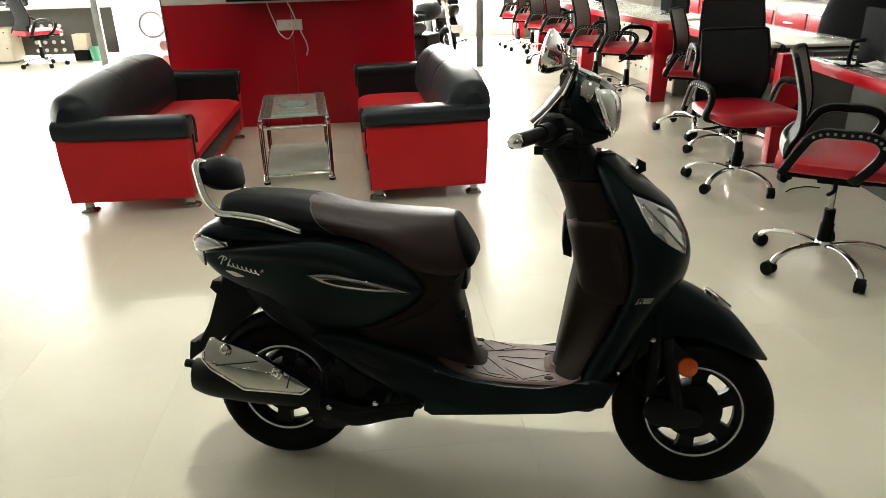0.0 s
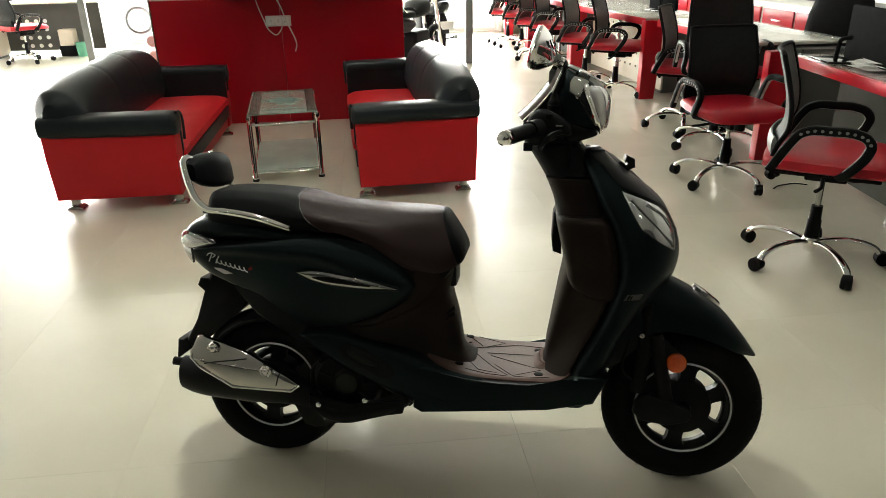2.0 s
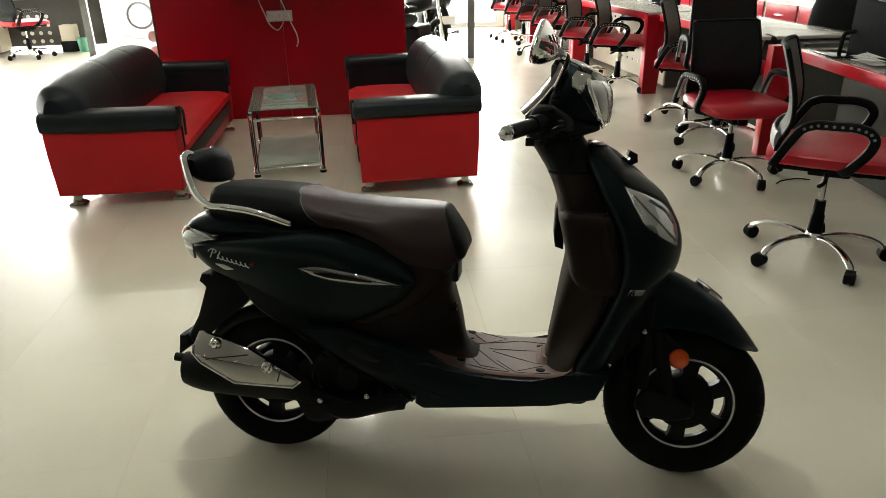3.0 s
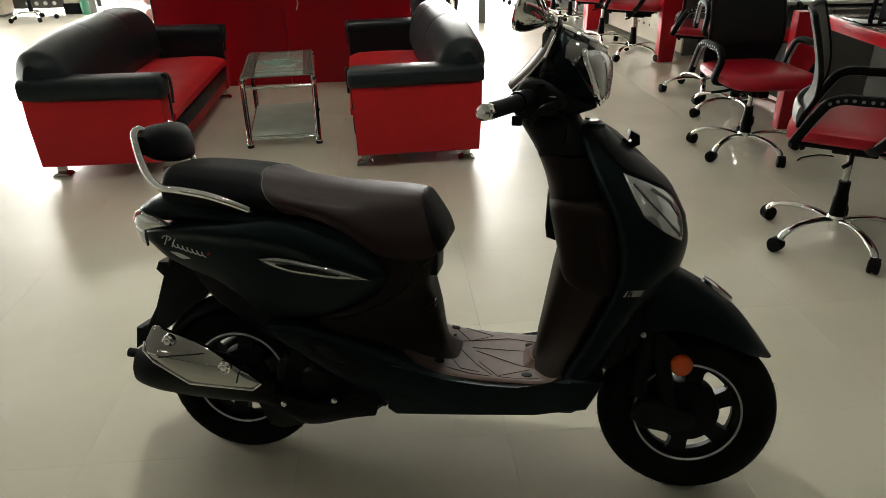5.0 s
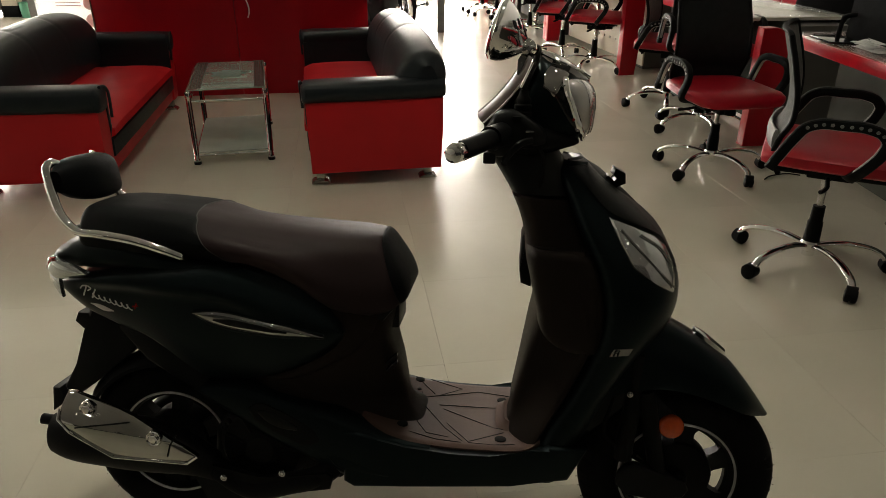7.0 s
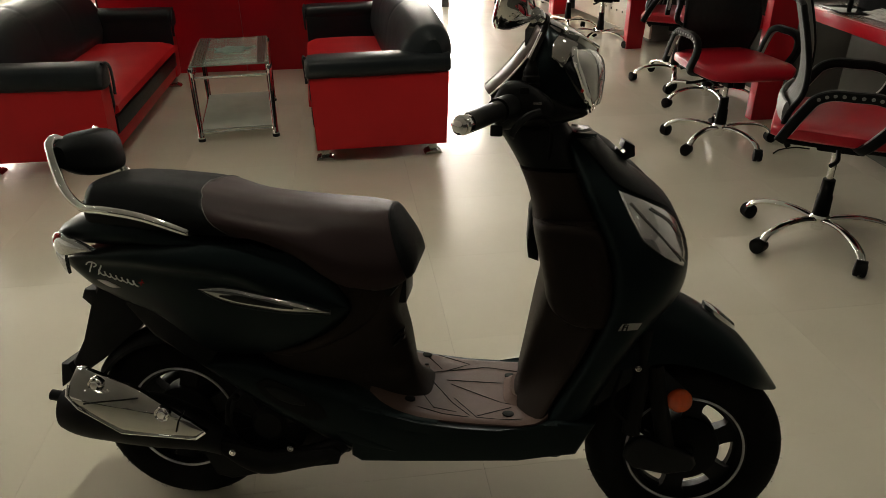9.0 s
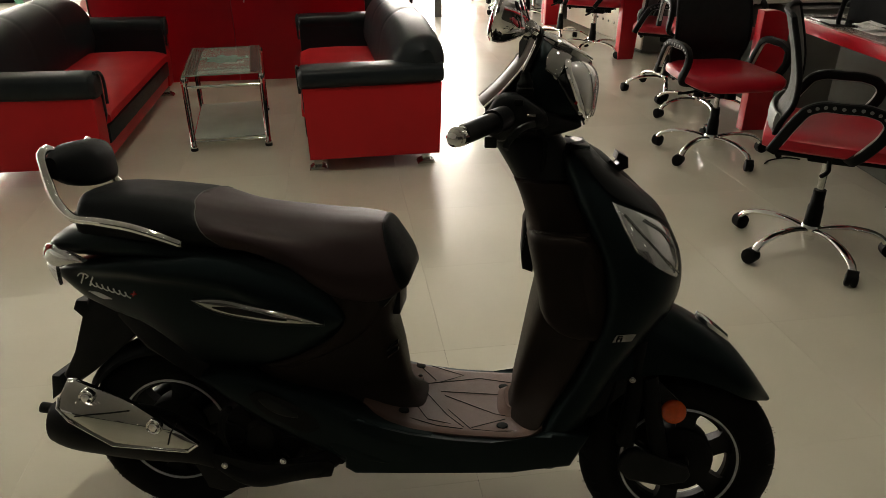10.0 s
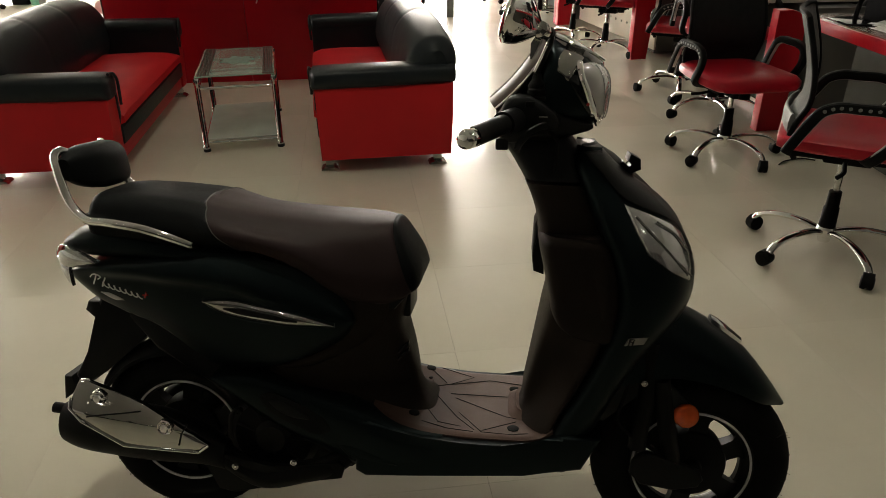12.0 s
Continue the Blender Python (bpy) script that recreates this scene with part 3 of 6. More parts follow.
# ---- office chairs ----
def office_chair(m, label, back=0.0):
    """A net-backed swivel chair that faces +x, on a chrome five-star base."""
    e = thing("office_chair", m, label, "office chair", "red-seated office chairs")
    seat_turn = Matrix.Translation((0, 0, 0.022)) @ Matrix.Rotation(back, 4, "Z") @ Matrix.Diagonal((1.08, 1.08, 1.03, 1))

    def put(ob):
        ob.matrix_basis = seat_turn
        return ob

    for k in range(5):
        a = 2 * math.pi * k / 5
        r = Matrix.Rotation(a, 4, "Z")
        pts = [r @ Vector(p) for p in ((0.02, 0, 0.098), (0.09, 0, 0.112), (0.18, 0, 0.112), (0.255, 0, 0.095), (0.292, 0, 0.072), (0.300, 0, 0.058))]
        leg = part("leg", tube(pts, 0.017, 12, samples=16, r2=0.012), M_CHROME, e, "chrome base leg")
        turn = r @ Matrix.Translation((0.305, 0, 0)) @ Matrix.Rotation(0.7 * k + 0.4, 4, "Z")
        bm = lathe([(0.0001, -0.024), (0.018, -0.024), (0.026, -0.021), (0.028, -0.014), (0.028, -0.004), (0.02, -0.003), (0.02, 0.003), (0.028, 0.004), (0.028, 0.014), (0.026, 0.021), (0.018, 0.024), (0.0001, 0.024)], turn @ Matrix.Translation((-0.012, 0, 0.0285)), 18)
        lathe([(0.0001, -0.02), (0.031, -0.02), (0.031, 0.02), (0.0001, 0.02)], turn @ Matrix.Translation((-0.010, 0, 0.036)), 14, bm=bm)
        part("caster", bm, M_CHAIRBLK, leg, "black twin-wheel caster")
    part("hub", lathe([(0.0001, 0.055), (0.024, 0.055), (0.026, 0.075), (0.036, 0.085), (0.040, 0.112), (0.034, 0.122), (0.0001, 0.122)], pose(0, 0, 0, 90, 0, 0), 20), M_CHROME, e)
    part("column_sleeve", lathe([(0.0001, 0.118), (0.033, 0.118), (0.030, 0.205), (0.026, 0.210), (0.024, 0.275), (0.0001, 0.275)], pose(0, 0, 0, 90, 0, 0), 20), M_CHAIRBLK, e, "black telescopic column cover")
    part("gas_piston", lathe([(0.0001, 0.27), (0.013, 0.26), (0.013, 0.41), (0.0001, 0.41)], pose(0, 0, 0, 90, 0, 0), 14), M_STEEL, e)
    mech = put(part("tilt_mechanism", box(-0.07, 0.09, -0.045, 0.045, 0.366, 0.432, 0.01), M_CHAIRBLK, e))
    part("lever", tube([(0.0, -0.04, 0.395), (0.0, -0.12, 0.39), (-0.005, -0.19, 0.38), (-0.02, -0.215, 0.375)], 0.008, 8, samples=10), M_CHAIRBLK, mech)
    part("tension_knob", lathe([(0.0001, 0), (0.028, 0), (0.028, 0.05), (0.02, 0.056), (0.0001, 0.056)], pose(0.115, 0, 0.375, 90, 0, 0), 16), M_CHAIRBLK, mech)
    # seat: rounded cushion with a waterfall front, on a black pan
    rings = []
    for x, w, lo, hi in ((-0.235, 0.10, 0.455, 0.485), (-0.23, 0.185, 0.44, 0.504), (-0.20, 0.215, 0.437, 0.515), (-0.10, 0.232, 0.437, 0.517), (0.05, 0.24, 0.437, 0.515), (0.16, 0.238, 0.437, 0.517), (0.215, 0.225, 0.436, 0.508), (0.245, 0.19, 0.438, 0.485), (0.252, 0.10, 0.445, 0.465)):
        rings.append([(x, y, z) for y, z in oval(w, lo, hi, 30, 3.6)])
    put(part("seat", loft(rings), M_REDSEAT, e, "red leatherette seat cushion"))
    put(part("seat_pan", box(-0.19, 0.20, -0.19, 0.19, 0.424, 0.442, 0.008), M_CHAIRBLK, e))
    # back: curved net panel in a thick frame
    prof = [(-0.215, 0.40), (-0.245, 0.46), (-0.235, 0.53), (-0.205, 0.60), (-0.205, 0.68), (-0.225, 0.77), (-0.24, 0.82), (-0.255, 0.865), (-0.263, 0.89)]
    prof = cat([(x + 0.050, z * 1.03) for x, z in prof], 24)
    hw = lambda z: 0.204 - 0.018 * max(0, (z - 0.62) / 0.35) ** 2 - 0.03 * max(0, (0.56 - z) / 0.15)
    rings = []
    for x, z in prof[2:]:
        w = hw(z)
        rings.append([(x - 0.03 * (1 - (y / w) ** 2) + 0.004, y, z) for y in np.linspace(-w, w, 13)] + [(x - 0.03 * (1 - (y / w) ** 2) - 0.004, y, z) for y in np.linspace(w, -w, 13)])
    put(part("back_net", loft(rings), M_NETGREY, e, "see-through grey net back panel"))
    loop = [(x, -hw(z), z) for x, z in prof] + [(prof[-1][0] - 0.03 * (1 - (y / 0.19) ** 2), y, prof[-1][1] + 0.004) for y in (-0.165, -0.08, 0.08, 0.165)] + [(x, hw(z), z) for x, z in prof[::-1]]
    put(part("back_frame", sweep(cat(loop, 70), circle(0.009, 10, 0.010)), M_CHAIRBLK, e, "black plastic back frame"))
    lumbar = [(prof[6][0] - 0.012, y, prof[6][1]) for y in np.linspace(-0.19, 0.19, 9)]
    put(part("lumbar_bar", sweep([(x - 0.028 * (1 - (y / 0.19) ** 2), y, z) for x, y, z in lumbar], circle(0.010, 10, 0.040)), M_LUMBAR, e, "grey lumbar pad"))
    # arms: arched loops with a row of holes
    for s in (-1, 1):
        y = 0.262 * s
        outer = cat([(-0.207, y, 0.462), (-0.186, y, 0.508), (-0.150, y, 0.580), (-0.118, y, 0.628), (-0.078, y, 0.648), (0.0, y, 0.652), (0.078, y, 0.650), (0.124, y, 0.632), (0.146, y, 0.597), (0.138, y, 0.552), (0.112, y, 0.506), (0.078, y * 0.97, 0.460), (0.05, y * 0.6, 0.430)], 54)
        # one flat band with rounded edges, its inner face lined in grey
        band = [(-0.012, -0.028), (0.012, -0.028), (0.015, -0.022), (0.016, -0.011), (0.014, 0.002), (0.009, 0.006), (-0.009, 0.006), (-0.014, 0.002), (-0.016, -0.011), (-0.015, -0.022)]
        arm = put(part("armrest", sweep(outer, band), M_CHAIRBLK, e, "black plastic loop armrest with a row of holes"))

        def inward(k, q):
            d = outer[min(k + 1, 53)] - outer[max(k - 1, 0)]
            d = d / np.linalg.norm(d)
            return outer[k] + np.array((d[2], 0, -d[0])) * q

        part("trim_line", sweep([inward(k, 0.0292) for k in range(3, 48)], [(-0.007, -0.0018), (0.007, -0.0018), (0.007, 0.0018), (-0.007, 0.0018)]), M_GREYTRIM, arm, "pale grey trim line")
        for j in range(11):
            k, f = divmod(14 + 1.95 * j, 1)
            p = inward(int(k), 0.012) * (1 - f) + inward(int(k) + 1, 0.012) * f
            ya, yb = (-0.0172, 0.0) if s < 0 else (0.0, 0.0172)
            part("hole", lathe([(0.0001, ya), (0.0062, ya), (0.0062, yb), (0.0001, yb)], pose(*p), 10), M_HOLE, arm, "round pale hole")
    return e


LBL = "black net-backed office chair with red seat and chrome base"
FIRST = office_chair(pose(1.945, 2.865, 0, 0, 0, -35), LBL)


FIXED = ("leg", "hub", "column_sleeve", "gas_piston")


def another_chair(x, y, yaw, base, label=LBL, lower=0.03):
    """A copy with its seat set a little lower."""
    c = copy_thing(FIRST, pose(x, y, 0, 0, 0, yaw))
    c["label"] = label
    for o in c.children:
        if not o.name.startswith(FIXED):
            o.matrix_basis = Matrix.Translation((0, 0, -lower)) @ o.matrix_basis
    turn_base(c, base - yaw)
    return c


def turn_base(c, degrees):
    for o in c.children:
        if o.name.startswith("leg"):
            o.matrix_basis = Matrix.Rotation(radians(degrees), 4, "Z")


turn_base(FIRST, 52 + 35)
TURNED = another_chair(2.13, 4.09, -90, 69, "black office chair with red seat, turned away from its desk", 0.05)
another_chair(2.50, 5.52, -36, 30)
BEHIND = another_chair(2.45, 4.90, -103, 50, "black office chair with red seat behind another one", -0.06)
for o in TURNED.children + BEHIND.children:
    # these two have dense black backs
    if o.name.startswith(("back_net", "lumbar_bar")):
        o.data = o.data.copy()
        o.data.materials[0] = M_MESHBACK
        o["label"] = "dense black net back panel"
another_chair(2.42, 6.98, -34, 10)
another_chair(2.30, 7.62, -36, 40)
another_chair(2.32, 9.0, -36, 15)
another_chair(2.24, 9.55, -36, 60)
another_chair(2.28, 10.7, -26, 30)
another_chair(2.18, 11.25, -26, 5)
FAR = another_chair(-4.80, 10.95, 48, 20, "black office chair with red seat at the far counter")
for o in FAR.children:
    if o.name.startswith(("back_net", "lumbar_bar")):
        o.data = o.data.copy()
        o.data.materials[0] = M_MESHBACK


# ---- counters ----
def side_panel(e, x0, x1, y, h):
    """A red upright end panel with a rounded inner top corner."""
    o = [(x0, 0), (x1 - 0.03, 0), (x1, h * 0.6)] + [(x1 - 0.10 * (1 - math.cos(a)), h - 0.10 * (1 - math.sin(a))) for a in np.linspace(0, math.pi / 2, 7)] + [(x0, h)]
    return part("end_panel", slab(o, y - 0.04, y + 0.04, 0.006), M_REDLAM, e, "red laminate end panel")


def counter(m, length, depth, label, top_mat, perforated=False, start=0.0, panels=(True, True)):
    """A service desk along +y with its customer side at x = 0."""
    e = thing("service_desk", m, label, "desk", "service desks")
    s = start
    part("worktop", plate([(0, s), (depth, s), (depth, length), (0, length)], 0.735, 0.757, 0.004), top_mat, e, "glossy top")
    part("edge_band", box(-0.014, -0.001, s, length, 0.690, 0.752, 0.005), M_REDLAM, e, "red front edge")
    part("glass_sheet", plate([(0.004, s - 0.012), (depth, s - 0.012), (depth, length), (0.004, length)], 0.758, 0.766, 0.001), M_GLASS, e, "glass sheet over the top")
    if panels[0]:
        side_panel(e, -0.02, 0.16, 0.0, 0.734)
    if panels[1]:
        side_panel(e, -0.02, 0.16, length - 0.06, 0.734)
    part("front_panel", box(0.24, 0.26, 0.05, length - 0.102, 0.06, 0.73, 0.003), M_BEIGE if perforated else M_MODESTY, e, "flat modesty panel")
    part("leg", lathe([(0.0001, 0.0), (0.025, 0.0), (0.02, 0.03), (0.02, 0.733), (0.0001, 0.733)], pose(0.19, length * 0.5, 0, 90, 0, 0), 14), M_STEEL, e, "steel tube leg")
    if perforated:
        for j in range(4):
            for i in range(9):
                part("perforation", box(0.236, 0.239, 0.25 + i * 0.13, 0.272 + i * 0.13, 0.2 + j * 0.13, 0.222 + j * 0.13), M_SCREEN, e)
    part("pedestal", box(depth - 0.40, depth - 0.04, 0.11, 0.5, 0.02, 0.72, 0.004), M_GREY, e, "grey drawer pedestal")
    return e


counter(pose(2.315, 2.30, 0, 0, 0, -7.0), 1.88, 0.75, "service desk with red edge and patchy red glass-covered top", M_PATCHYTOP, panels=(False, False))
counter(pose(2.58, 4.52, 0, 0, 0, -2.0), 2.05, 0.68, "service desk with glossy white glass-covered top", M_DESKTOP, start=0.24, panels=(True, False))
counter(pose(2.58, 6.70, 0, 0, 0, 4.0), 2.0, 0.68, "service desk with perforated beige front panel", M_DESKTOP, True)
counter(pose(2.45, 8.75, 0, 0, 0, 2.0), 2.0, 0.68, "service desk with red edge in bright light", M_DESKTOP)
counter(pose(2.38, 10.8, 0, 0, 0, 0.0), 1.7, 0.68, "service desk with red edge in bright light", M_DESKTOP)


def monitor(m, label, slide=0.0, reach=0.025):
    e = thing("computer_monitor", m, label, "monitor")
    part("base", plate([(-0.09, -0.11), (0.07, -0.13), (0.09, 0.0), (0.07, 0.13), (-0.09, 0.11)], 0, 0.012, 0.003), M_SCREEN, e)
    part("stand", tube([(0.0, 0.0, 0.008), (0.002, 0.0, 0.05), (0.006, 0.0, 0.085), (0.012, 0.0, 0.115), (reach * 0.6, min(0.0, slide + 0.18), 0.126), (reach + 0.004, min(0.0, slide + 0.17), 0.130)], 0.009, 10, samples=20, r2=0.012), M_MATTBLACK, e)
    part("housing", box(reach, reach + 0.035, slide - 0.235, slide + 0.235, 0.012, 0.30, 0.008), M_DULLBLACK, e, "black plastic housing")
    part("screen", box(reach + 0.0355, reach + 0.038, slide - 0.22, slide + 0.22, 0.027, 0.287, 0.001), M_SCREEN, e, "dark glossy screen")
    return e


monitor(pose(2.565, 3.83, 0.766, 0, 0, -10), "black computer monitor on a flat foot", -0.19, 0.06)
monitor(pose(2.95, 7.3, 0.766, 0, 0, 10), "black computer monitor on a desk")
monitor(pose(2.85, 9.3, 0.766, 0, 0, 10), "black computer monitor on a desk")


random.seed(5)
for k in range(13):
    p = part("paper", plate([(-0.105, -0.148), (0.105, -0.148), (0.105, 0.148), (-0.105, 0.148)], 0, 0.0015), M_PAPER)
    p.matrix_world = pose(2.67 + random.uniform(-0.03, 0.03), 3.52 + random.uniform(-0.04, 0.04), 0.767 + 0.003 * k, random.uniform(-3, 3) if k > 8 else 0, 0, random.uniform(0, 90))
    tagged(p, "loose white paper sheet on the desk", "paper", "papers on the desk")
tape = part("tape_dispenser", box(-0.04, 0.04, -0.02, 0.02, 0, 0.045, 0.012, 3), M_PLASTIC)
tape.matrix_world = pose(2.66, 3.57, 0.806, 0, 0, 20)
tagged(tape, "small black desk gadget on the papers", "tape dispenser")


def executive_chair(m):
    e = thing("executive_chair", m, "high-backed black leatherette chair behind a desk", "office chair")
    rings = []
    for z, w, d, x in ((0.46, 0.20, 0.05, -0.20), (0.52, 0.245, 0.065, -0.215), (0.66, 0.26, 0.07, -0.235), (0.82, 0.255, 0.065, -0.265), (0.94, 0.23, 0.06, -0.30), (1.02, 0.17, 0.05, -0.325), (1.045, 0.08, 0.03, -0.335)):
        rings.append([(x + dd * 0.9, yy, z) for yy, dd in [(w * math.copysign(abs(math.cos(a)) ** 0.7, math.cos(a)), d * math.sin(a)) for a in np.linspace(0, 2 * math.pi, 25)[:-1]]])
    part("backrest", loft(rings), M_MATTBLACK, e, "padded black backrest")
    rings = [[(x, y, z) for y, z in oval(w, 0.40, hi, 24, 3)] for x, w, hi in ((-0.24, 0.15, 0.47), (-0.2, 0.24, 0.49), (0.1, 0.255, 0.49), (0.24, 0.22, 0.47), (0.26, 0.12, 0.44))]
    part("seat", loft(rings), M_BLKLEATHER, e)
    part("column", lathe([(0.0001, 0.08), (0.03, 0.08), (0.026, 0.40), (0.0001, 0.40)], pose(0, 0, 0, 90, 0, 0), 16), M_PLASTIC, e)
    for k in range(5):
        r = Matrix.Rotation(2 * math.pi * k / 5, 4, "Z")
        leg = part("leg", tube([r @ Vector((0.02, 0, 0.1)), r @ Vector((0.2, 0, 0.09)), r @ Vector((0.29, 0, 0.06))], 0.018, 10, samples=8), M_PLASTIC, e)
        part("caster", lathe([(0.0001, -0.02), (0.028, -0.018), (0.028, 0.018), (0.0001, 0.02)], r @ Matrix.Translation((0.29, 0, 0.03)), 14), M_PLASTIC, leg)
    for s in (-1, 1):
        part("armrest", tube([(-0.22, 0.25 * s, 0.48), (-0.2, 0.29 * s, 0.62), (0.0, 0.29 * s, 0.66), (0.16, 0.29 * s, 0.64), (0.15, 0.27 * s, 0.46)], 0.02, 10, samples=20), M_PLASTIC, e)


executive_chair(pose(3.62, 5.55, 0, 0, 0, 215))
executive_chair(pose(3.72, 4.75, 0, 0, 0, 190))


def drawer_unit(m, n):
    e = thing("drawer_cabinet", m, "low white cabinet with red drawer fronts along the wall", "cabinet", "wall cabinets")
    W = 0.62
    part("body", box(0.02, 0.45, 0, W * n, 0.0, 0.76, 0.004), M_WHITE, e)
    part("top", box(-0.01, 0.46, -0.01, W * n + 0.01, 0.762, 0.80, 0.006), M_WHITE, e)
    for i in range(n):
        for z0, z1 in ((0.52, 0.735), (0.28, 0.495), (0.05, 0.255)):
            d = part("drawer", box(0.0, 0.019, i * W + 0.022, (i + 1) * W - 0.022, z0, z1, 0.004), M_REDLAM, e, "red drawer front")
            part("handle", tube([(-0.002, i * W + 0.24, (z0 + z1) / 2), (-0.022, i * W + 0.26, (z0 + z1) / 2), (-0.022, i * W + 0.36, (z0 + z1) / 2), (-0.002, i * W + 0.38, (z0 + z1) / 2)], 0.006, 8), M_CHROME, d, "chrome bar handle")


drawer_unit(pose(4.28, 5.2, 0), 4)
drawer_unit(pose(4.28, 7.7, 0), 4)
rail = part("wall_ledge", box(4.62, 4.99, 4.6, 10.5, 0.86, 0.90, 0.006), M_WHITE)
tagged(rail, "long white ledge along the wall", "ledge", kind="structure")
rail = part("trim", box(4.93, 4.999, 4.6, 10.5, 0.93, 0.955, 0.003), M_GREEN)
tagged(rail, "thin dark green line along the wall", "trim", kind="structure")

olive = part("wall_pier", box(2.42, 3.1, 12.55, 12.99, 0, H, 0.004), M_GREYGREEN)
tagged(olive, "narrow olive painted wall pier", "wall", kind="structure")


# far counter on the other side, in bright light
def far_counter(m):
    e = thing("service_desk", m, "grey service desk with a white top near the windows", "desk", "service desks")
    part("worktop", box(-1.5, 1.3, -0.3, 0.42, 0.74, 0.77, 0.005), M_DESKTOP, e)
    part("front_panel", box(-1.45, 1.25, 0.0, 0.03, 0.05, 0.738, 0.003), M_GREY, e)
    for j in range(4):
        for i in range(4):
            part("perforation", lathe([(0.0001, -0.006), (0.03, -0.006), (0.03, -0.001)], pose(-0.05 + i * 0.13, 0, 0.12 + j * 0.12), 12), M_PAPER, e, "pale round hole")
    part("end_panel", box(-1.5, -1.455, -0.28, 0.40, 0.0, 0.738, 0.004), M_BEIGE, e)
    part("end_panel", box(1.255, 1.30, -0.28, 0.40, 0.0, 0.738, 0.004), M_BEIGE, e)


far_counter(pose(-5.2, 11.9, 0))


def drawer_pedestal(m):
    e = thing("drawer_pedestal", m, "pale beige drawer pedestal before the far desk", "drawers")
    part("body", box(-0.26, 0.26, -0.18, 0.18, 0.03, 0.50, 0.006), M_BEIGE, e)
    part("plinth", box(-0.24, 0.24, -0.16, 0.16, 0.0, 0.03, 0.002), M_GREY, e)
    for k in range(2):
        d = part("drawer", box(-0.245, 0.245, -0.192, -0.181, 0.05 + 0.225 * k, 0.26 + 0.225 * k, 0.004), M_BEIGE, e)
        part("lock", lathe([(0.0001, -0.006), (0.010, -0.006), (0.010, 0.0)], pose(0.19, -0.192, 0.22 + 0.225 * k), 12), M_DARKMETAL, d)


drawer_pedestal(pose(-5.66, 11.60, 0))
cpu = thing("computer_case", pose(-4.46, 11.6, 0), "pale computer case under the far desk", "computer")
part("case", box(-0.10, 0.10, -0.1, 0.1, 0.15, 0.38, 0.008), M_BEIGE, cpu)
part("shelf", box(-0.11, 0.11, -0.12, 0.12, 0.0, 0.148, 0.004), M_DULLBLACK, cpu)
bin_ = part("waste_bin", lathe([(0.0001, 0), (0.07, 0), (0.088, 0.20), (0.082, 0.20), (0.065, 0.01), (0.0001, 0.008)], pose(-4.235, 11.45, 0, 90, 0, 0), 24), M_GREEN)
tagged(bin_, "small green plastic waste bin on the floor", "waste bin")
monitor(pose(-5.45, 11.95, 0.77, 0, 0, 260), "dark computer monitor on a far desk")


# banner stand beside the partition
def banner(m):
    e = thing("banner_stand", m, "white standing banner printed with a faint grey wheel", "banner")
    part("sheet", box(-0.30, 0.30, -0.004, 0.004, 0.05, 1.85, 0.001), M_BANNER, e)
    part("base", box(-0.32, 0.32, -0.07, 0.07, 0.0, 0.05, 0.008), M_STEEL, e)
    ring = lathe([(0.096, -0.0065), (0.116, -0.0065), (0.116, -0.0045), (0.096, -0.0045), (0.096, -0.0065)], pose(0.018, 0, 0.86), 40, cap=False)
    part("printed_wheel", ring, M_PRINT, e, "faint grey printed wheel")
    for k in range(8):
        part("printed_spoke", box(-0.002, 0.002, -0.0062, -0.0045, 0.02, 0.095), M_PRINT, e).matrix_basis = pose(0.018, 0, 0.86, 0, 45 * k, 0)
    for z in (0.68, 0.55):
        part("printed_disc", slab([(0.095 + 0.045 * math.cos(a), z + 0.05 * math.sin(a)) for a in np.linspace(0, 2 * math.pi, 21)[:-1]], -0.0065, -0.0045), M_PINK, e, "pale pink printed disc")
        for k in (0.01, -0.012):
            part("text_bar", box(-0.16, 0.03, -0.0062, -0.0045, z + k - 0.004, z + k + 0.003), M_PINK, e)


banner(pose(-2.03, 6.75, -0.0, 0, 0, 0))


# ---- loose cable under the desks ----
cable = part("cable", tube([(2.36, 3.88, 0.004), (2.416, 3.924, 0.004), (2.476, 3.943, 0.004), (2.541, 3.951, 0.004), (2.60, 3.915, 0.004)], 0.004, 8, samples=20), M_RUBBER)
tagged(cable, "thin dark cable lying loose on the floor", "cable")


# ---- the scooter: x forward, y to its left, z up; it leans on its side stand ----
SCOOTER = pose(-0.4485, 1.8225, 0, 0, 0, -13.7) @ pose(0, 0, 0, -11.0, 0, 0)


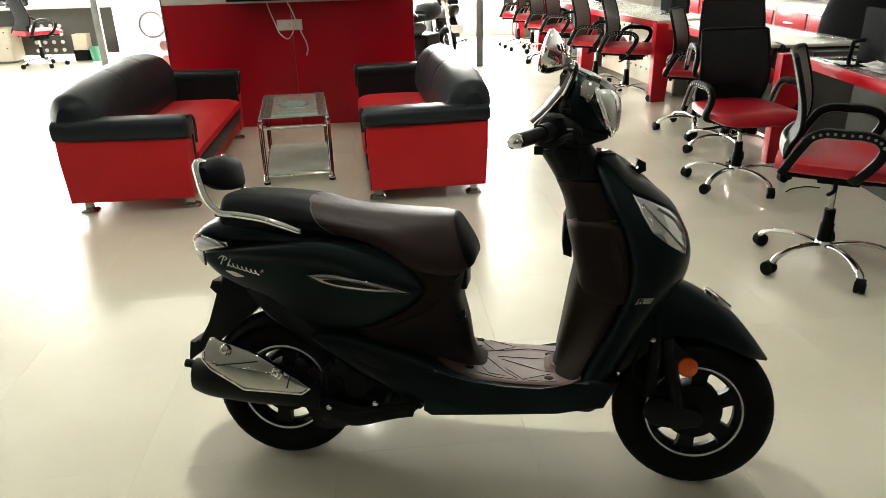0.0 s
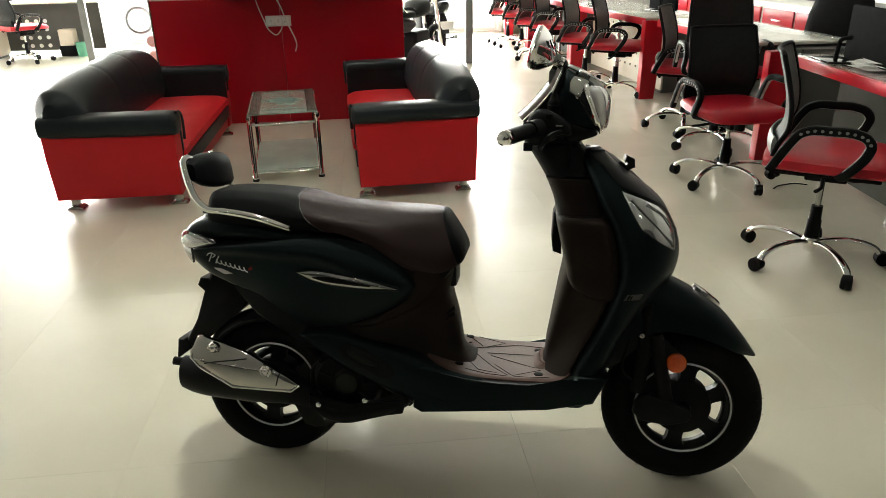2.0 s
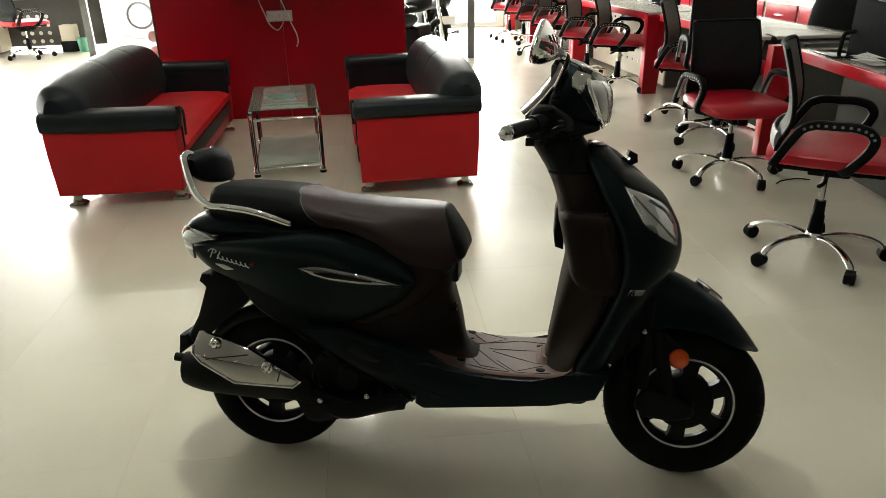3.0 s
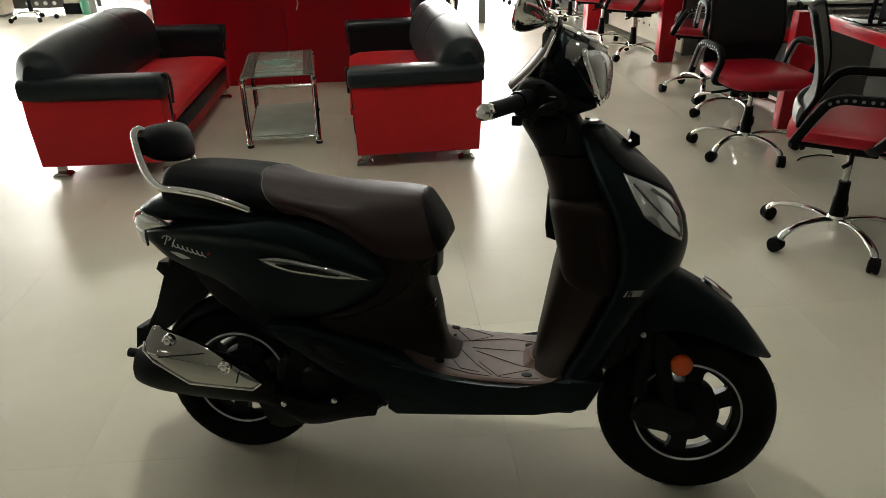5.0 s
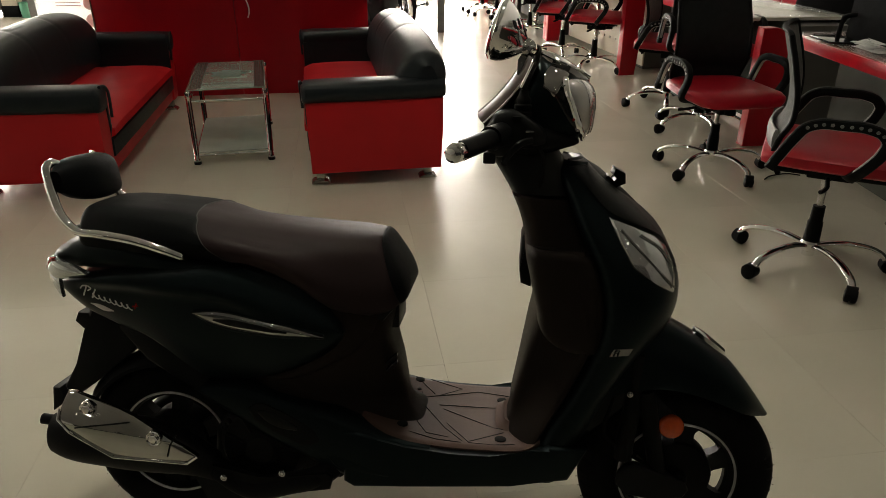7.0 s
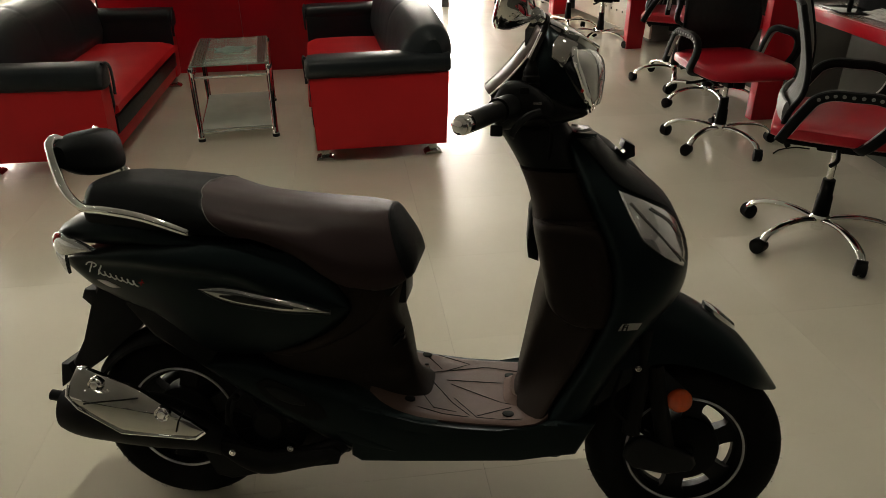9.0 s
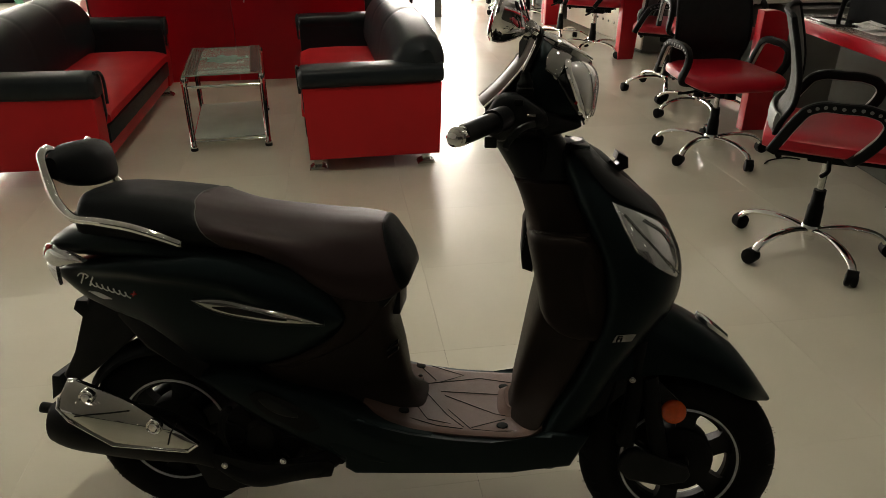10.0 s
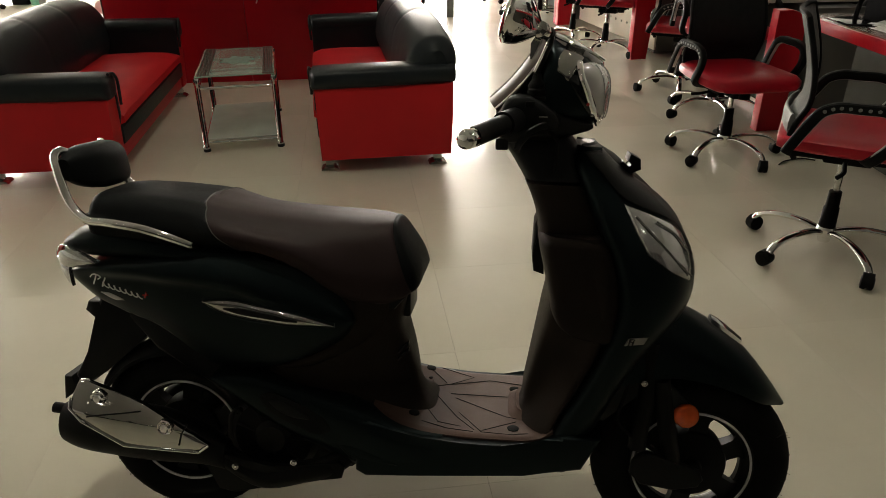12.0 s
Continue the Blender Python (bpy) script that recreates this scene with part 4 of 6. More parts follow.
def wheel(e, name, x, z, R):
    w = new(name)
    w.parent = e
    w.location = (x, 0, z)
    w["label"] = "black alloy wheel with a thin silver pinstripe"
    prof = []
    for a in np.linspace(-2.3, 2.3, 25):
        prof.append((R - 0.046 + 0.046 * math.cos(a), 0.047 * math.sin(a)))
    tyre = lathe(prof + [(R - 0.085, 0.028), (R - 0.085, -0.028), prof[0]], n=64, cap=False)
    part("tyre", tyre, M_RUBBER, w, "black rubber tyre with fine hairs and tread")
    bm = bmesh.new()
    for k in range(44):
        a = 2 * math.pi * k / 44
        for s in (-1, 1):
            b = a + (0.035 if s > 0 else 0)
            pts = []
            for t in (0.35, 0.75, 1.15):
                rr = R - 0.0465 + 0.0468 * math.cos(t)
                pts.append(((rr) * math.cos(b + t * 0.05), s * 0.0482 * math.sin(t), rr * math.sin(b + t * 0.05)))
            tube(pts, 0.0013, 4, bm=bm)
    tagged(part("tread_rib", bm, M_RUBBER, w), kind="stuff")
    rng = random.Random(3)
    bm = bmesh.new()
    for k in range(220):
        a, t = 2 * math.pi * k / 220 + rng.uniform(-0.02, 0.02), rng.uniform(-1.2, 1.2)
        rr = R - 0.046 + 0.046 * math.cos(t)
        p0 = Vector((rr * math.cos(a), 0.047 * math.sin(t), rr * math.sin(a)))
        d = Vector((math.cos(a) * math.cos(t), math.sin(t), math.sin(a) * math.cos(t)))
        tube([p0, p0 + d * rng.uniform(0.003, 0.006)], 0.0006, 3, bm=bm)
    tagged(part("rubber_hair", bm, M_RUBBER, w), kind="stuff")
    rim = part("rim", lathe([(0.135, -0.032), (0.140, -0.026), (0.134, -0.015), (0.112, -0.008), (0.112, 0.008), (0.134, 0.015), (0.140, 0.026), (0.135, 0.032), (0.124, 0.03), (0.118, 0.012), (0.118, -0.012), (0.124, -0.03), (0.135, -0.032)], n=56, cap=False), M_PLASTIC, w, "black alloy rim")
    for s in (-1, 1):
        part("pinstripe", tube([(0.1285 * math.cos(a), s * 0.0335, 0.1285 * math.sin(a)) for a in np.linspace(0, 2 * math.pi, 73)[:-1]], 0.0028, 6, closed=True), M_SILVERLINE, rim, "silver pinstripe")
    for k in range(6):
        a = 2 * math.pi * k / 6 + 0.40
        c, s = math.cos(a), math.sin(a)
        rings = []
        for r, hw_, t in ((0.03, 0.020, 0.018), (0.06, 0.021, 0.016), (0.085, 0.020, 0.014), (0.104, 0.022, 0.012), (0.122, 0.036, 0.010)):
            rings.append([(r * c - q * s, yy - 0.006, r * s + q * c) for q, yy in ((-hw_, -t), (hw_, -t), (hw_, t), (-hw_, t))])
        part("spoke", loft(rings), M_PLASTIC, rim)
    part("hub", lathe([(0.0001, -0.055), (0.018, -0.055), (0.022, -0.04), (0.060, -0.034), (0.076, -0.028), (0.081, -0.016), (0.081, 0.02), (0.03, 0.05), (0.0001, 0.052)], n=32), M_DARKMETAL, w)
    part("axle_nut", lathe([(0.0001, -0.068), (0.009, -0.068), (0.011, -0.064), (0.011, -0.05), (0.0001, -0.05)], n=6), M_STEEL, w)
    return w


def bolt(e, x, y, z, r=0.008, m=None):
    return part("bolt", lathe([(0.0001, -0.006), (r * 0.45, -0.006), (r * 0.45, -0.003), (r * 0.55, -0.006), (r * 0.9, -0.005), (r, -0.001), (r, 0.004), (0.0001, 0.004)], pose(x, y, z), 14), m or M_STEEL, e)


def scooter(m):
    e = thing("scooter", m, "matte dark teal and brown scooter leaning on its stand", "scooter")
    wheel(e, "rear_wheel", 0.036, 0.215, 0.215)
    wheel(e, "front_wheel", 1.203, 0.216, 0.217)

    # --- main tail body: one panel each side, full above a crease that runs forward from the tail
    T = [  # x, half width, low, high, crease
        (-0.182, 0.080, 0.606, 0.618, 0.614), (-0.152, 0.104, 0.586, 0.637, 0.630), (-0.113, 0.121, 0.562, 0.647, 0.638), (-0.050, 0.137, 0.537, 0.661, 0.643), (0.029, 0.151, 0.515, 0.676, 0.645), (0.072, 0.158, 0.493, 0.680, 0.643),
        (0.118, 0.163, 0.462, 0.686, 0.642), (0.157, 0.166, 0.440, 0.689, 0.640), (0.200, 0.169, 0.434, 0.691, 0.636), (0.250, 0.171, 0.438, 0.689, 0.628), (0.311, 0.172, 0.454, 0.676, 0.604), (0.371, 0.170, 0.476, 0.661, 0.584),
        (0.401, 0.167, 0.490, 0.645, 0.576), (0.421, 0.164, 0.500, 0.632, 0.572), (0.440, 0.160, 0.510, 0.618, 0.568), (0.455, 0.156, 0.521, 0.604, 0.565), (0.466, 0.152, 0.535, 0.588, 0.563), (0.472, 0.149, 0.548, 0.576, 0.562), (0.4745, 0.147, 0.559, 0.566, 0.562)]
    ease = lambda k: max(0.0, min(1.0, k)) ** 2 * (3 - 2 * max(0.0, min(1.0, k)))

    def body_y(x, z):
        """Half width of the tail body at a height on its flank."""
        w, lo, hi, cr = keyed(T, x)
        cr = min(max(cr, lo + 0.3 * (hi - lo)), hi - 0.003)
        if z >= cr:
            return w - 0.034 * ((z - cr) / (hi - cr + 1e-6)) ** 2
        d = cr - z
        hollow = 0.013 * ease((x + 0.15) / 0.08) * (1 - ease((x - 0.22) / 0.14))
        return w - hollow * ease(d / 0.026) - 0.030 * (d / (cr - lo + 1e-6)) ** 2.2

    rings = []
    for x in list(np.linspace(-0.182, 0.45, 60)) + list(np.linspace(0.456, 0.4745, 11)):
        w, lo, hi, cr = keyed(T, x)
        zs = [hi + (lo - hi) * k for k in np.linspace(0, 1, 30)]
        near = [(x, -body_y(x, z), z) for z in zs]
        rings.append([(x, -max(0.02, w - 0.055), hi - 0.006)] + near + [(x, -y, z) for x, y, z in near[::-1]] + [(x, max(0.02, w - 0.055), hi - 0.006)])
    part("body_panel", loft(rings), M_TEAL, e, "matte dark teal side panel with a soft crease", 60)
    # upper tail cover under the rail
    rings = []
    for x in np.linspace(-0.190, 0.30, 30):
        w, lo, hi = keyed([(-0.190, 0.050, 0.668, 0.684), (-0.176, 0.088, 0.660, 0.700), (-0.15, 0.104, 0.652, 0.717), (-0.11, 0.116, 0.650, 0.731), (-0.05, 0.127, 0.650, 0.736), (0.03, 0.133, 0.65, 0.728), (0.11, 0.138, 0.65, 0.712), (0.20, 0.140, 0.65, 0.702), (0.30, 0.134, 0.63, 0.682)], x)
        rings.append([(x, y, z) for y, z in oval(w, lo, hi, 36, 2.5)])
    part("tail_cover", loft(rings), M_TEAL, e, "dark teal tail cover under the rail")

    def leaf(upper, lower, depth, bulge, thick=0.010, side=-1, n=26, m=11, power=0.5):
        """A curved blade between two edges in (x, z), standing on a flank given by depth(x, z)."""
        U, L = cat(upper, n), cat(lower, n)
        out = []
        for (ux, uz), (lx, lz) in zip(U, L):
            front, back = [], []
            for v in np.linspace(0, 1, m):
                x, z = lx + (ux - lx) * v, lz + (uz - lz) * v
                y = depth(x, z)
                k = max(0.0, 1 - (2 * v - 1) ** 2) ** power
                front.append((x, side * (y + bulge * k), z))
                back.append((x, side * (y - thick), z))
            out.append(front + back[::-1])
        return loft(out)

    # tail lamp: a pointed lens on each corner with a fin below, red towards the rear
    def tail_y(x, z=0):
        c = max(0.0, min(0.999, (-0.054 - x) / 0.165)) ** 1.6
        return 0.135 * math.sqrt(1 - c * c)

    lamp = part("tail_lamp", loft([[(x + 0.004, y * 0.94, z) for z in (0.640, 0.684)] + [(x + 0.03, y * 0.9, z) for z in (0.684, 0.640)] for x, y in [(-0.054 - 0.150 * math.cos(a) ** 0.8, 0.129 * math.sin(a)) for a in np.linspace(-0.75, 0.75, 15)]]), M_REDLENS, e, "red rear lamp lens")
    for s in (-1, 1):
        part("lens", leaf([(-0.184, 0.662), (-0.166, 0.684), (-0.134, 0.682), (-0.096, 0.670), (-0.074, 0.659)], [(-0.184, 0.654), (-0.166, 0.642), (-0.144, 0.641), (-0.110, 0.650), (-0.074, 0.658)], tail_y, 0.007, side=s), M_LENSGREY, lamp, "clear pointed lamp lens")
        part("lens_fin", leaf([(-0.178, 0.646), (-0.162, 0.644), (-0.146, 0.641)], [(-0.168, 0.626), (-0.152, 0.608), (-0.141, 0.600)], lambda x, z: max(tail_y(x), body_y(x, z)) + 0.0005, 0.003, side=s, n=10), M_LENSGREY, lamp, "clear fin below the lens")
        part("red_lens", leaf([(-0.190, 0.660), (-0.178, 0.680), (-0.166, 0.688), (-0.154, 0.687)], [(-0.190, 0.652), (-0.181, 0.653), (-0.172, 0.668), (-0.156, 0.680)], lambda x, z: tail_y(x) + 0.003, 0.005, side=s, n=14), M_REDLENS, lamp, "red lens edge")

    # --- seat: brown in front, black behind, the seam swept forward at the sides
    S = [  # x at the top, shoulder and full half width, low, high
        (-0.106, 0.078, 0.090, 0.716, 0.776), (-0.103, 0.092, 0.104, 0.706, 0.787), (-0.094, 0.101, 0.114, 0.702, 0.794), (-0.07, 0.107, 0.122, 0.700, 0.798), (0.0, 0.112, 0.131, 0.698, 0.799), (0.08, 0.116, 0.137, 0.697, 0.795), (0.14, 0.117, 0.141, 0.697, 0.790), (0.18, 0.116, 0.143, 0.697, 0.783),
        (0.22, 0.115, 0.145, 0.696, 0.774), (0.27, 0.115, 0.147, 0.690, 0.767), (0.33, 0.116, 0.149, 0.674, 0.762), (0.38, 0.117, 0.149, 0.648, 0.759), (0.42, 0.117, 0.147, 0.618, 0.757), (0.45, 0.116, 0.144, 0.600, 0.756), (0.48, 0.112, 0.138, 0.594, 0.755), (0.51, 0.102, 0.127, 0.600, 0.753), (0.536, 0.088, 0.112, 0.614, 0.750)]
    SEAM = 0.158

    def seat_ring(u, grow=0.0):
        ws, w, lo, hi = keyed(S, u)
        ws, w, lo, hi = ws + grow, w + grow, lo - grow, hi + grow
        h = hi - lo
        cr = 0.012 * ease((u - 0.14) / 0.12)
        half = cat([(0, hi), (0.45 * ws, hi - 0.001 - 0.2 * cr), (0.80 * ws, hi - 0.007 - 0.7 * cr), (0.97 * ws, hi - 0.019 - cr), (ws + 0.5 * (w - ws), hi - 0.40 * h), (w, hi - 0.72 * h), (w - 0.003, lo + 0.02), (w - 0.012, lo + 0.003), (w * 0.6, lo), (0, lo)], 30)
        front = 0.356 * ease((u - 0.40) / 0.136)
        out = []
        for y, z in half:
            drop = max(0.0, hi - z)
            x = u + front * (0.751 - z) + 9.0 * drop ** 2 * math.exp(-((u - SEAM) / 0.11) ** 2) - 0.024 * math.exp(-((u - SEAM) / 0.06) ** 2) * (1 - min(1, y / (0.85 * ws))) ** 0.6
            out.append((x, -y, z))
        return out + [(x, -y, z) for x, y, z in out[-2:0:-1]]

    part("pillion_seat", loft([seat_ring(u) for u in np.linspace(-0.106, SEAM, 34)]), M_SEATBLK, e, "black vinyl pillion seat", 60)
    part("rider_seat", loft([seat_ring(u, 0.001) for u in np.linspace(SEAM + 0.0005, 0.536, 44)]), M_SEATBRN, e, "brown vinyl rider seat", 60)
    part("seat_seam", tube(seat_ring(SEAM, 0.0015), 0.0011, 6, closed=True), M_GREY, e, "dim stitched seam")
    base = [Vector(p) for p in seat_ring(0.536, 0.0)]
    mid = sum(base, Vector()) / len(base)
    nose = []
    for k, b in ((1.0, -0.004), (1.005, 0.002), (0.98, 0.010), (0.92, 0.017), (0.80, 0.023), (0.6, 0.028), (0.35, 0.031), (0.05, 0.032)):
        pts = [mid + (p - mid) * k for p in base]
        nose.append([p + Vector((0.94, 0, 0.33)) * b * (0.45 + 0.5 * ease((0.745 - p.z) / 0.11)) for p in pts])
    part("seat_nose", loft(nose), M_SEATBLK, e, "black vinyl seat front", 60)
    part("nose_seam", tube([p + Vector((0.001, 0, 0.0005)) for p in base], 0.0013, 6, closed=True), M_SEATBLK, e)
    part("under_seat", slab([(-0.12, 0.68), (0.40, 0.60), (0.55, 0.575), (0.57, 0.60), (0.50, 0.615), (-0.10, 0.73)], -0.105, 0.105, 0.01), M_PLASTIC, e)
    part("seat_latch", box(0.540, 0.577, -0.05, 0.05, 0.540, 0.600, 0.008), M_PLASTIC, e)

    # --- brown belly under the seat, narrow in front where the feet stand
    B = [  # z, rear x, front x, half width behind and in front
        (0.322, 0.28, 0.652, 0.152, 0.122), (0.330, 0.28, 0.630, 0.150, 0.104), (0.345, 0.28, 0.609, 0.144, 0.084), (0.360, 0.27, 0.600, 0.139, 0.071), (0.380, 0.262, 0.594, 0.135, 0.064), (0.412, 0.25, 0.588, 0.135, 0.070), (0.461, 0.255, 0.578, 0.136, 0.084), (0.493, 0.28, 0.568, 0.137, 0.094), (0.520, 0.30, 0.561, 0.138, 0.102), (0.545, 0.32, 0.562, 0.139, 0.108), (0.600, 0.34, 0.572, 0.136, 0.112), (0.630, 0.34, 0.570, 0.130, 0.108)]
    def belly_y(x, z):
        xr, xf, wr, wf = keyed(B, z)
        c = min(0.98, abs(2 * x - xr - xf) / (xf - xr)) ** (1 / 0.62)
        return (wr + (wf - wr) * ease((x - xr - 0.10) / (xf - xr - 0.10))) * (1 - c * c) ** 0.25

    rings = []
    for z in np.linspace(0.322, 0.63, 30):
        xr, xf, wr, wf = keyed(B, z)
        ring = []
        for i in range(48):
            a = 2 * math.pi * i / 48
            c, s = math.cos(a), math.sin(a)
            x = (xr + xf) / 2 + (xf - xr) / 2 * math.copysign(abs(c) ** 0.62, c)
            w = wr + (wf - wr) * ease((x - xr - 0.10) / (xf - xr - 0.10))
            ring.append((x, w * math.copysign(abs(s) ** 0.5, s), z))
        rings.append(ring)
    part("belly_panel", loft(rings), M_BROWN, e, "brown plastic panel under the seat", 60)
    for s in (-1, 1):
        # raised rib that follows the edge of the teal panel
        part("belly_rib", leaf([(0.300, 0.452), (0.340, 0.462), (0.398, 0.488), (0.440, 0.516), (0.462, 0.552), (0.468, 0.590), (0.468, 0.612)], [(0.300, 0.440), (0.340, 0.441), (0.394, 0.457), (0.456, 0.484), (0.502, 0.513), (0.530, 0.550), (0.545, 0.588)], lambda x, z: belly_y(x, z) - 0.001, 0.007, 0.02, side=s, power=0.8), M_BROWN, e, "raised brown rib beside the teal panel", 60)
        for k in range(2 if s < 0 else 0):
            part("vent_slit", leaf([(0.553, 0.458 + 0.016 * k), (0.562, 0.466 + 0.016 * k), (0.574, 0.472 + 0.016 * k)], [(0.555, 0.453 + 0.016 * k), (0.564, 0.459 + 0.016 * k), (0.574, 0.464 + 0.016 * k)], lambda x, z: 0.086 - 1.2 * max(0.0, x - 0.555), 0.0015, side=s, n=8), M_SCREEN, e, "dark vent slit")
    # lower engine cover, dark teal, sweeping back from the floor
    for s in (-1, 1):
        cov = part("lower_cover", leaf([(0.165, 0.424), (0.250, 0.428), (0.330, 0.412), (0.401, 0.396), (0.465, 0.376), (0.506, 0.359), (0.549, 0.342), (0.612, 0.328), (0.66, 0.322)], [(0.165, 0.416), (0.205, 0.380), (0.255, 0.348), (0.320, 0.312), (0.383, 0.284), (0.440, 0.256), (0.50, 0.235), (0.60, 0.235)], lambda x, z: 0.150 + 0.010 * ease((x - 0.2) / 0.2), 0.012, 0.05, side=s, n=36, power=0.4), M_TEAL, e, "matte dark teal lower cover", 60)
        part("cover_recess", leaf([(0.275, 0.392), (0.294, 0.402), (0.332, 0.392), (0.386, 0.366), (0.418, 0.344), (0.424, 0.330)], [(0.275, 0.386), (0.285, 0.368), (0.312, 0.348), (0.354, 0.328), (0.400, 0.313), (0.424, 0.322)], lambda x, z: 0.1715, 0.0012, 0.006, side=s), M_RUBBER, cov, "dark vent recess")
        part("recess_lens", leaf([(0.295, 0.388), (0.315, 0.389), (0.350, 0.374), (0.378, 0.356)], [(0.295, 0.382), (0.312, 0.364), (0.345, 0.349), (0.378, 0.346)], lambda x, z: 0.1725, 0.003, 0.004, side=s), M_PLASTIC, cov)
        part("side_scallop", leaf([(0.505, 0.316), (0.530, 0.326), (0.552, 0.327)], [(0.505, 0.312), (0.532, 0.306), (0.552, 0.321)], lambda x, z: 0.168, 0.003, 0.006, side=s, n=12), M_TEAL, cov)
        part("lower_wing", leaf([(0.440, 0.292), (0.475, 0.302), (0.53, 0.276), (0.57, 0.254)], [(0.440, 0.288), (0.46, 0.262), (0.51, 0.250), (0.57, 0.250)], lambda x, z: 0.166, 0.006, 0.006, side=s, n=14), M_TEAL, cov)

    # --- floorboard
    F = [(0.475, 0.350), (0.506, 0.350), (0.549, 0.335), (0.612, 0.3225), (0.70, 0.3155), (0.782, 0.315), (0.838, 0.317), (0.868, 0.326), (0.905, 0.345), (0.985, 0.345), (0.948, 0.270), (0.83, 0.249), (0.70, 0.238), (0.60, 0.230), (0.497, 0.219), (0.475, 0.232)]
    part("floor_side", slab(F, -0.171, 0.171, 0.010, 4), M_TEAL, e, "matte dark teal floor panel")
    top = [(0.505, 0.357), (0.528, 0.3485), (0.549, 0.341), (0.612, 0.3275), (0.70, 0.3195), (0.782, 0.319), (0.838, 0.321), (0.866, 0.329), (0.888, 0.347)]
    rings = []
    for x, z in cat(top, 26):
        w = float(np.interp(x, [0.505, 0.53, 0.565, 0.61], [0.116, 0.134, 0.147, 0.153]))
        rings.append([(x, w * k, z + 0.0045 - 0.004 * max(0, (abs(k) - 0.95) / 0.05) ** 2) for k in np.linspace(-1, 1, 41)] + [(x, w * k, z - 0.008) for k in np.linspace(0.99, -0.99, 41)])
    mat_ = part("floor_mat", loft(rings), M_BROWNLIT, e, "brown ribbed footboard")
    zt = lambda x: float(np.interp(x, [p[0] for p in top], [p[1] for p in top])) + 0.0045
    grooves = [
        [(0.564, -0.062), (0.615, -0.059), (0.645, -0.112), (0.695, -0.118)], [(0.608, -0.118), (0.667, -0.133), (0.722, -0.135)],
        [(0.625, 0.014), (0.684, -0.081), (0.724, -0.128)], [(0.686, -0.059), (0.740, -0.134), (0.791, -0.137), (0.838, -0.132)],
        [(0.740, -0.128), (0.812, -0.084)], [(0.661, 0.022), (0.792, 0.029), (0.812, 0.030)], [(0.673, 0.005), (0.790, -0.064), (0.812, -0.070)],
        [(0.628, 0.150), (0.709, 0.119), (0.655, 0.068), (0.627, 0.052)], [(0.590, 0.150), (0.645, 0.075)], [(0.657, 0.068), (0.748, 0.108), (0.825, 0.092)],
        [(0.613, 0.078), (0.621, 0.035), (0.602, -0.013)]]
    for g in grooves:
        part("groove", tube([(x, y, zt(x) - 0.0007) for x, y in g], 0.0010, 6), M_RUBBER, mat_)
    for x, y in ((0.600, 0.138), (0.808, 0.070), (0.590, -0.094), (0.806, -0.112)):
        part("screw_well", lathe([(0.0001, 0.0015), (0.010, 0.0015), (0.0125, 0.0005), (0.0125, -0.004), (0.0001, -0.004)], pose(x, y, zt(x), 90, 0, 0), 16), M_RUBBER, mat_, "dark screw well")
    for x, y in ((0.606, 0.085), (0.599, -0.001)):
        part("stud", lathe([(0.0001, 0.003), (0.004, 0.0025), (0.006, 0.0), (0.0001, -0.002)], pose(x, y, zt(x), 90, 0, 0), 12), M_BROWN, mat_)

    # --- front apron
    A = [  # z, front x, rear x, half width
        (0.250, 0.950, 0.860, 0.150), (0.30, 0.972, 0.866, 0.160), (0.36, 1.000, 0.888, 0.164), (0.43, 1.030, 0.924, 0.167), (0.50, 1.068, 0.955, 0.172), (0.56, 1.113, 0.976, 0.178),
        (0.60, 1.145, 0.985, 0.182), (0.65, 1.160, 0.987, 0.185), (0.70, 1.156, 0.976, 0.183), (0.755, 1.132, 0.955, 0.172), (0.80, 1.104, 0.933, 0.157), (0.84, 1.055, 0.917, 0.138), (0.88, 0.998, 0.902, 0.115), (0.905, 0.970, 0.898, 0.095), (0.921, 0.952, 0.908, 0.074)]
    rings = []
    for z in np.linspace(0.25, 0.921, 40):
        xf, xr, w = keyed(A, z)
        ring = []
        for i in range(44):
            a = 2 * math.pi * i / 44
            c, s = math.cos(a), math.sin(a)
            if c >= 0:
                x, y = xr + 0.045 + (xf - xr - 0.045) * abs(c) ** 0.95, w * math.copysign(abs(s) ** 0.85, s)
            else:
                x, y = xr + 0.045 - 0.045 * abs(c) ** 0.5, w * math.copysign(abs(s) ** 0.5, s)
            ring.append((x, y, z))
        rings.append(ring)
    part("front_apron", loft(rings), M_TEAL, e, "matte dark teal front apron")
    # front indicators: pointed clear lenses on the shoulders
    def apron_y(x, z):
        xf, xr, w = keyed(A, z)
        c = min(0.999, max(0.0, (x - xr - 0.045) / (xf - xr - 0.045))) ** (1 / 0.95)
        return w * (1 - c * c) ** 0.425

    # black centre panel down the nose, its edges sharp over the lenses
    for s in (-1, 1):
        part("nose_panel", leaf([(0.948, 0.917), (0.992, 0.890), (1.042, 0.846), (1.092, 0.798), (1.132, 0.750), (1.148, 0.712)], [(0.915, 0.912), (0.950, 0.878), (0.990, 0.838), (1.042, 0.812), (1.100, 0.782), (1.136, 0.720)], lambda x, z: apron_y(x, z) + 0.003, 0.002, 0.008, side=s), M_PLASTIC, e, "black plastic nose panel")
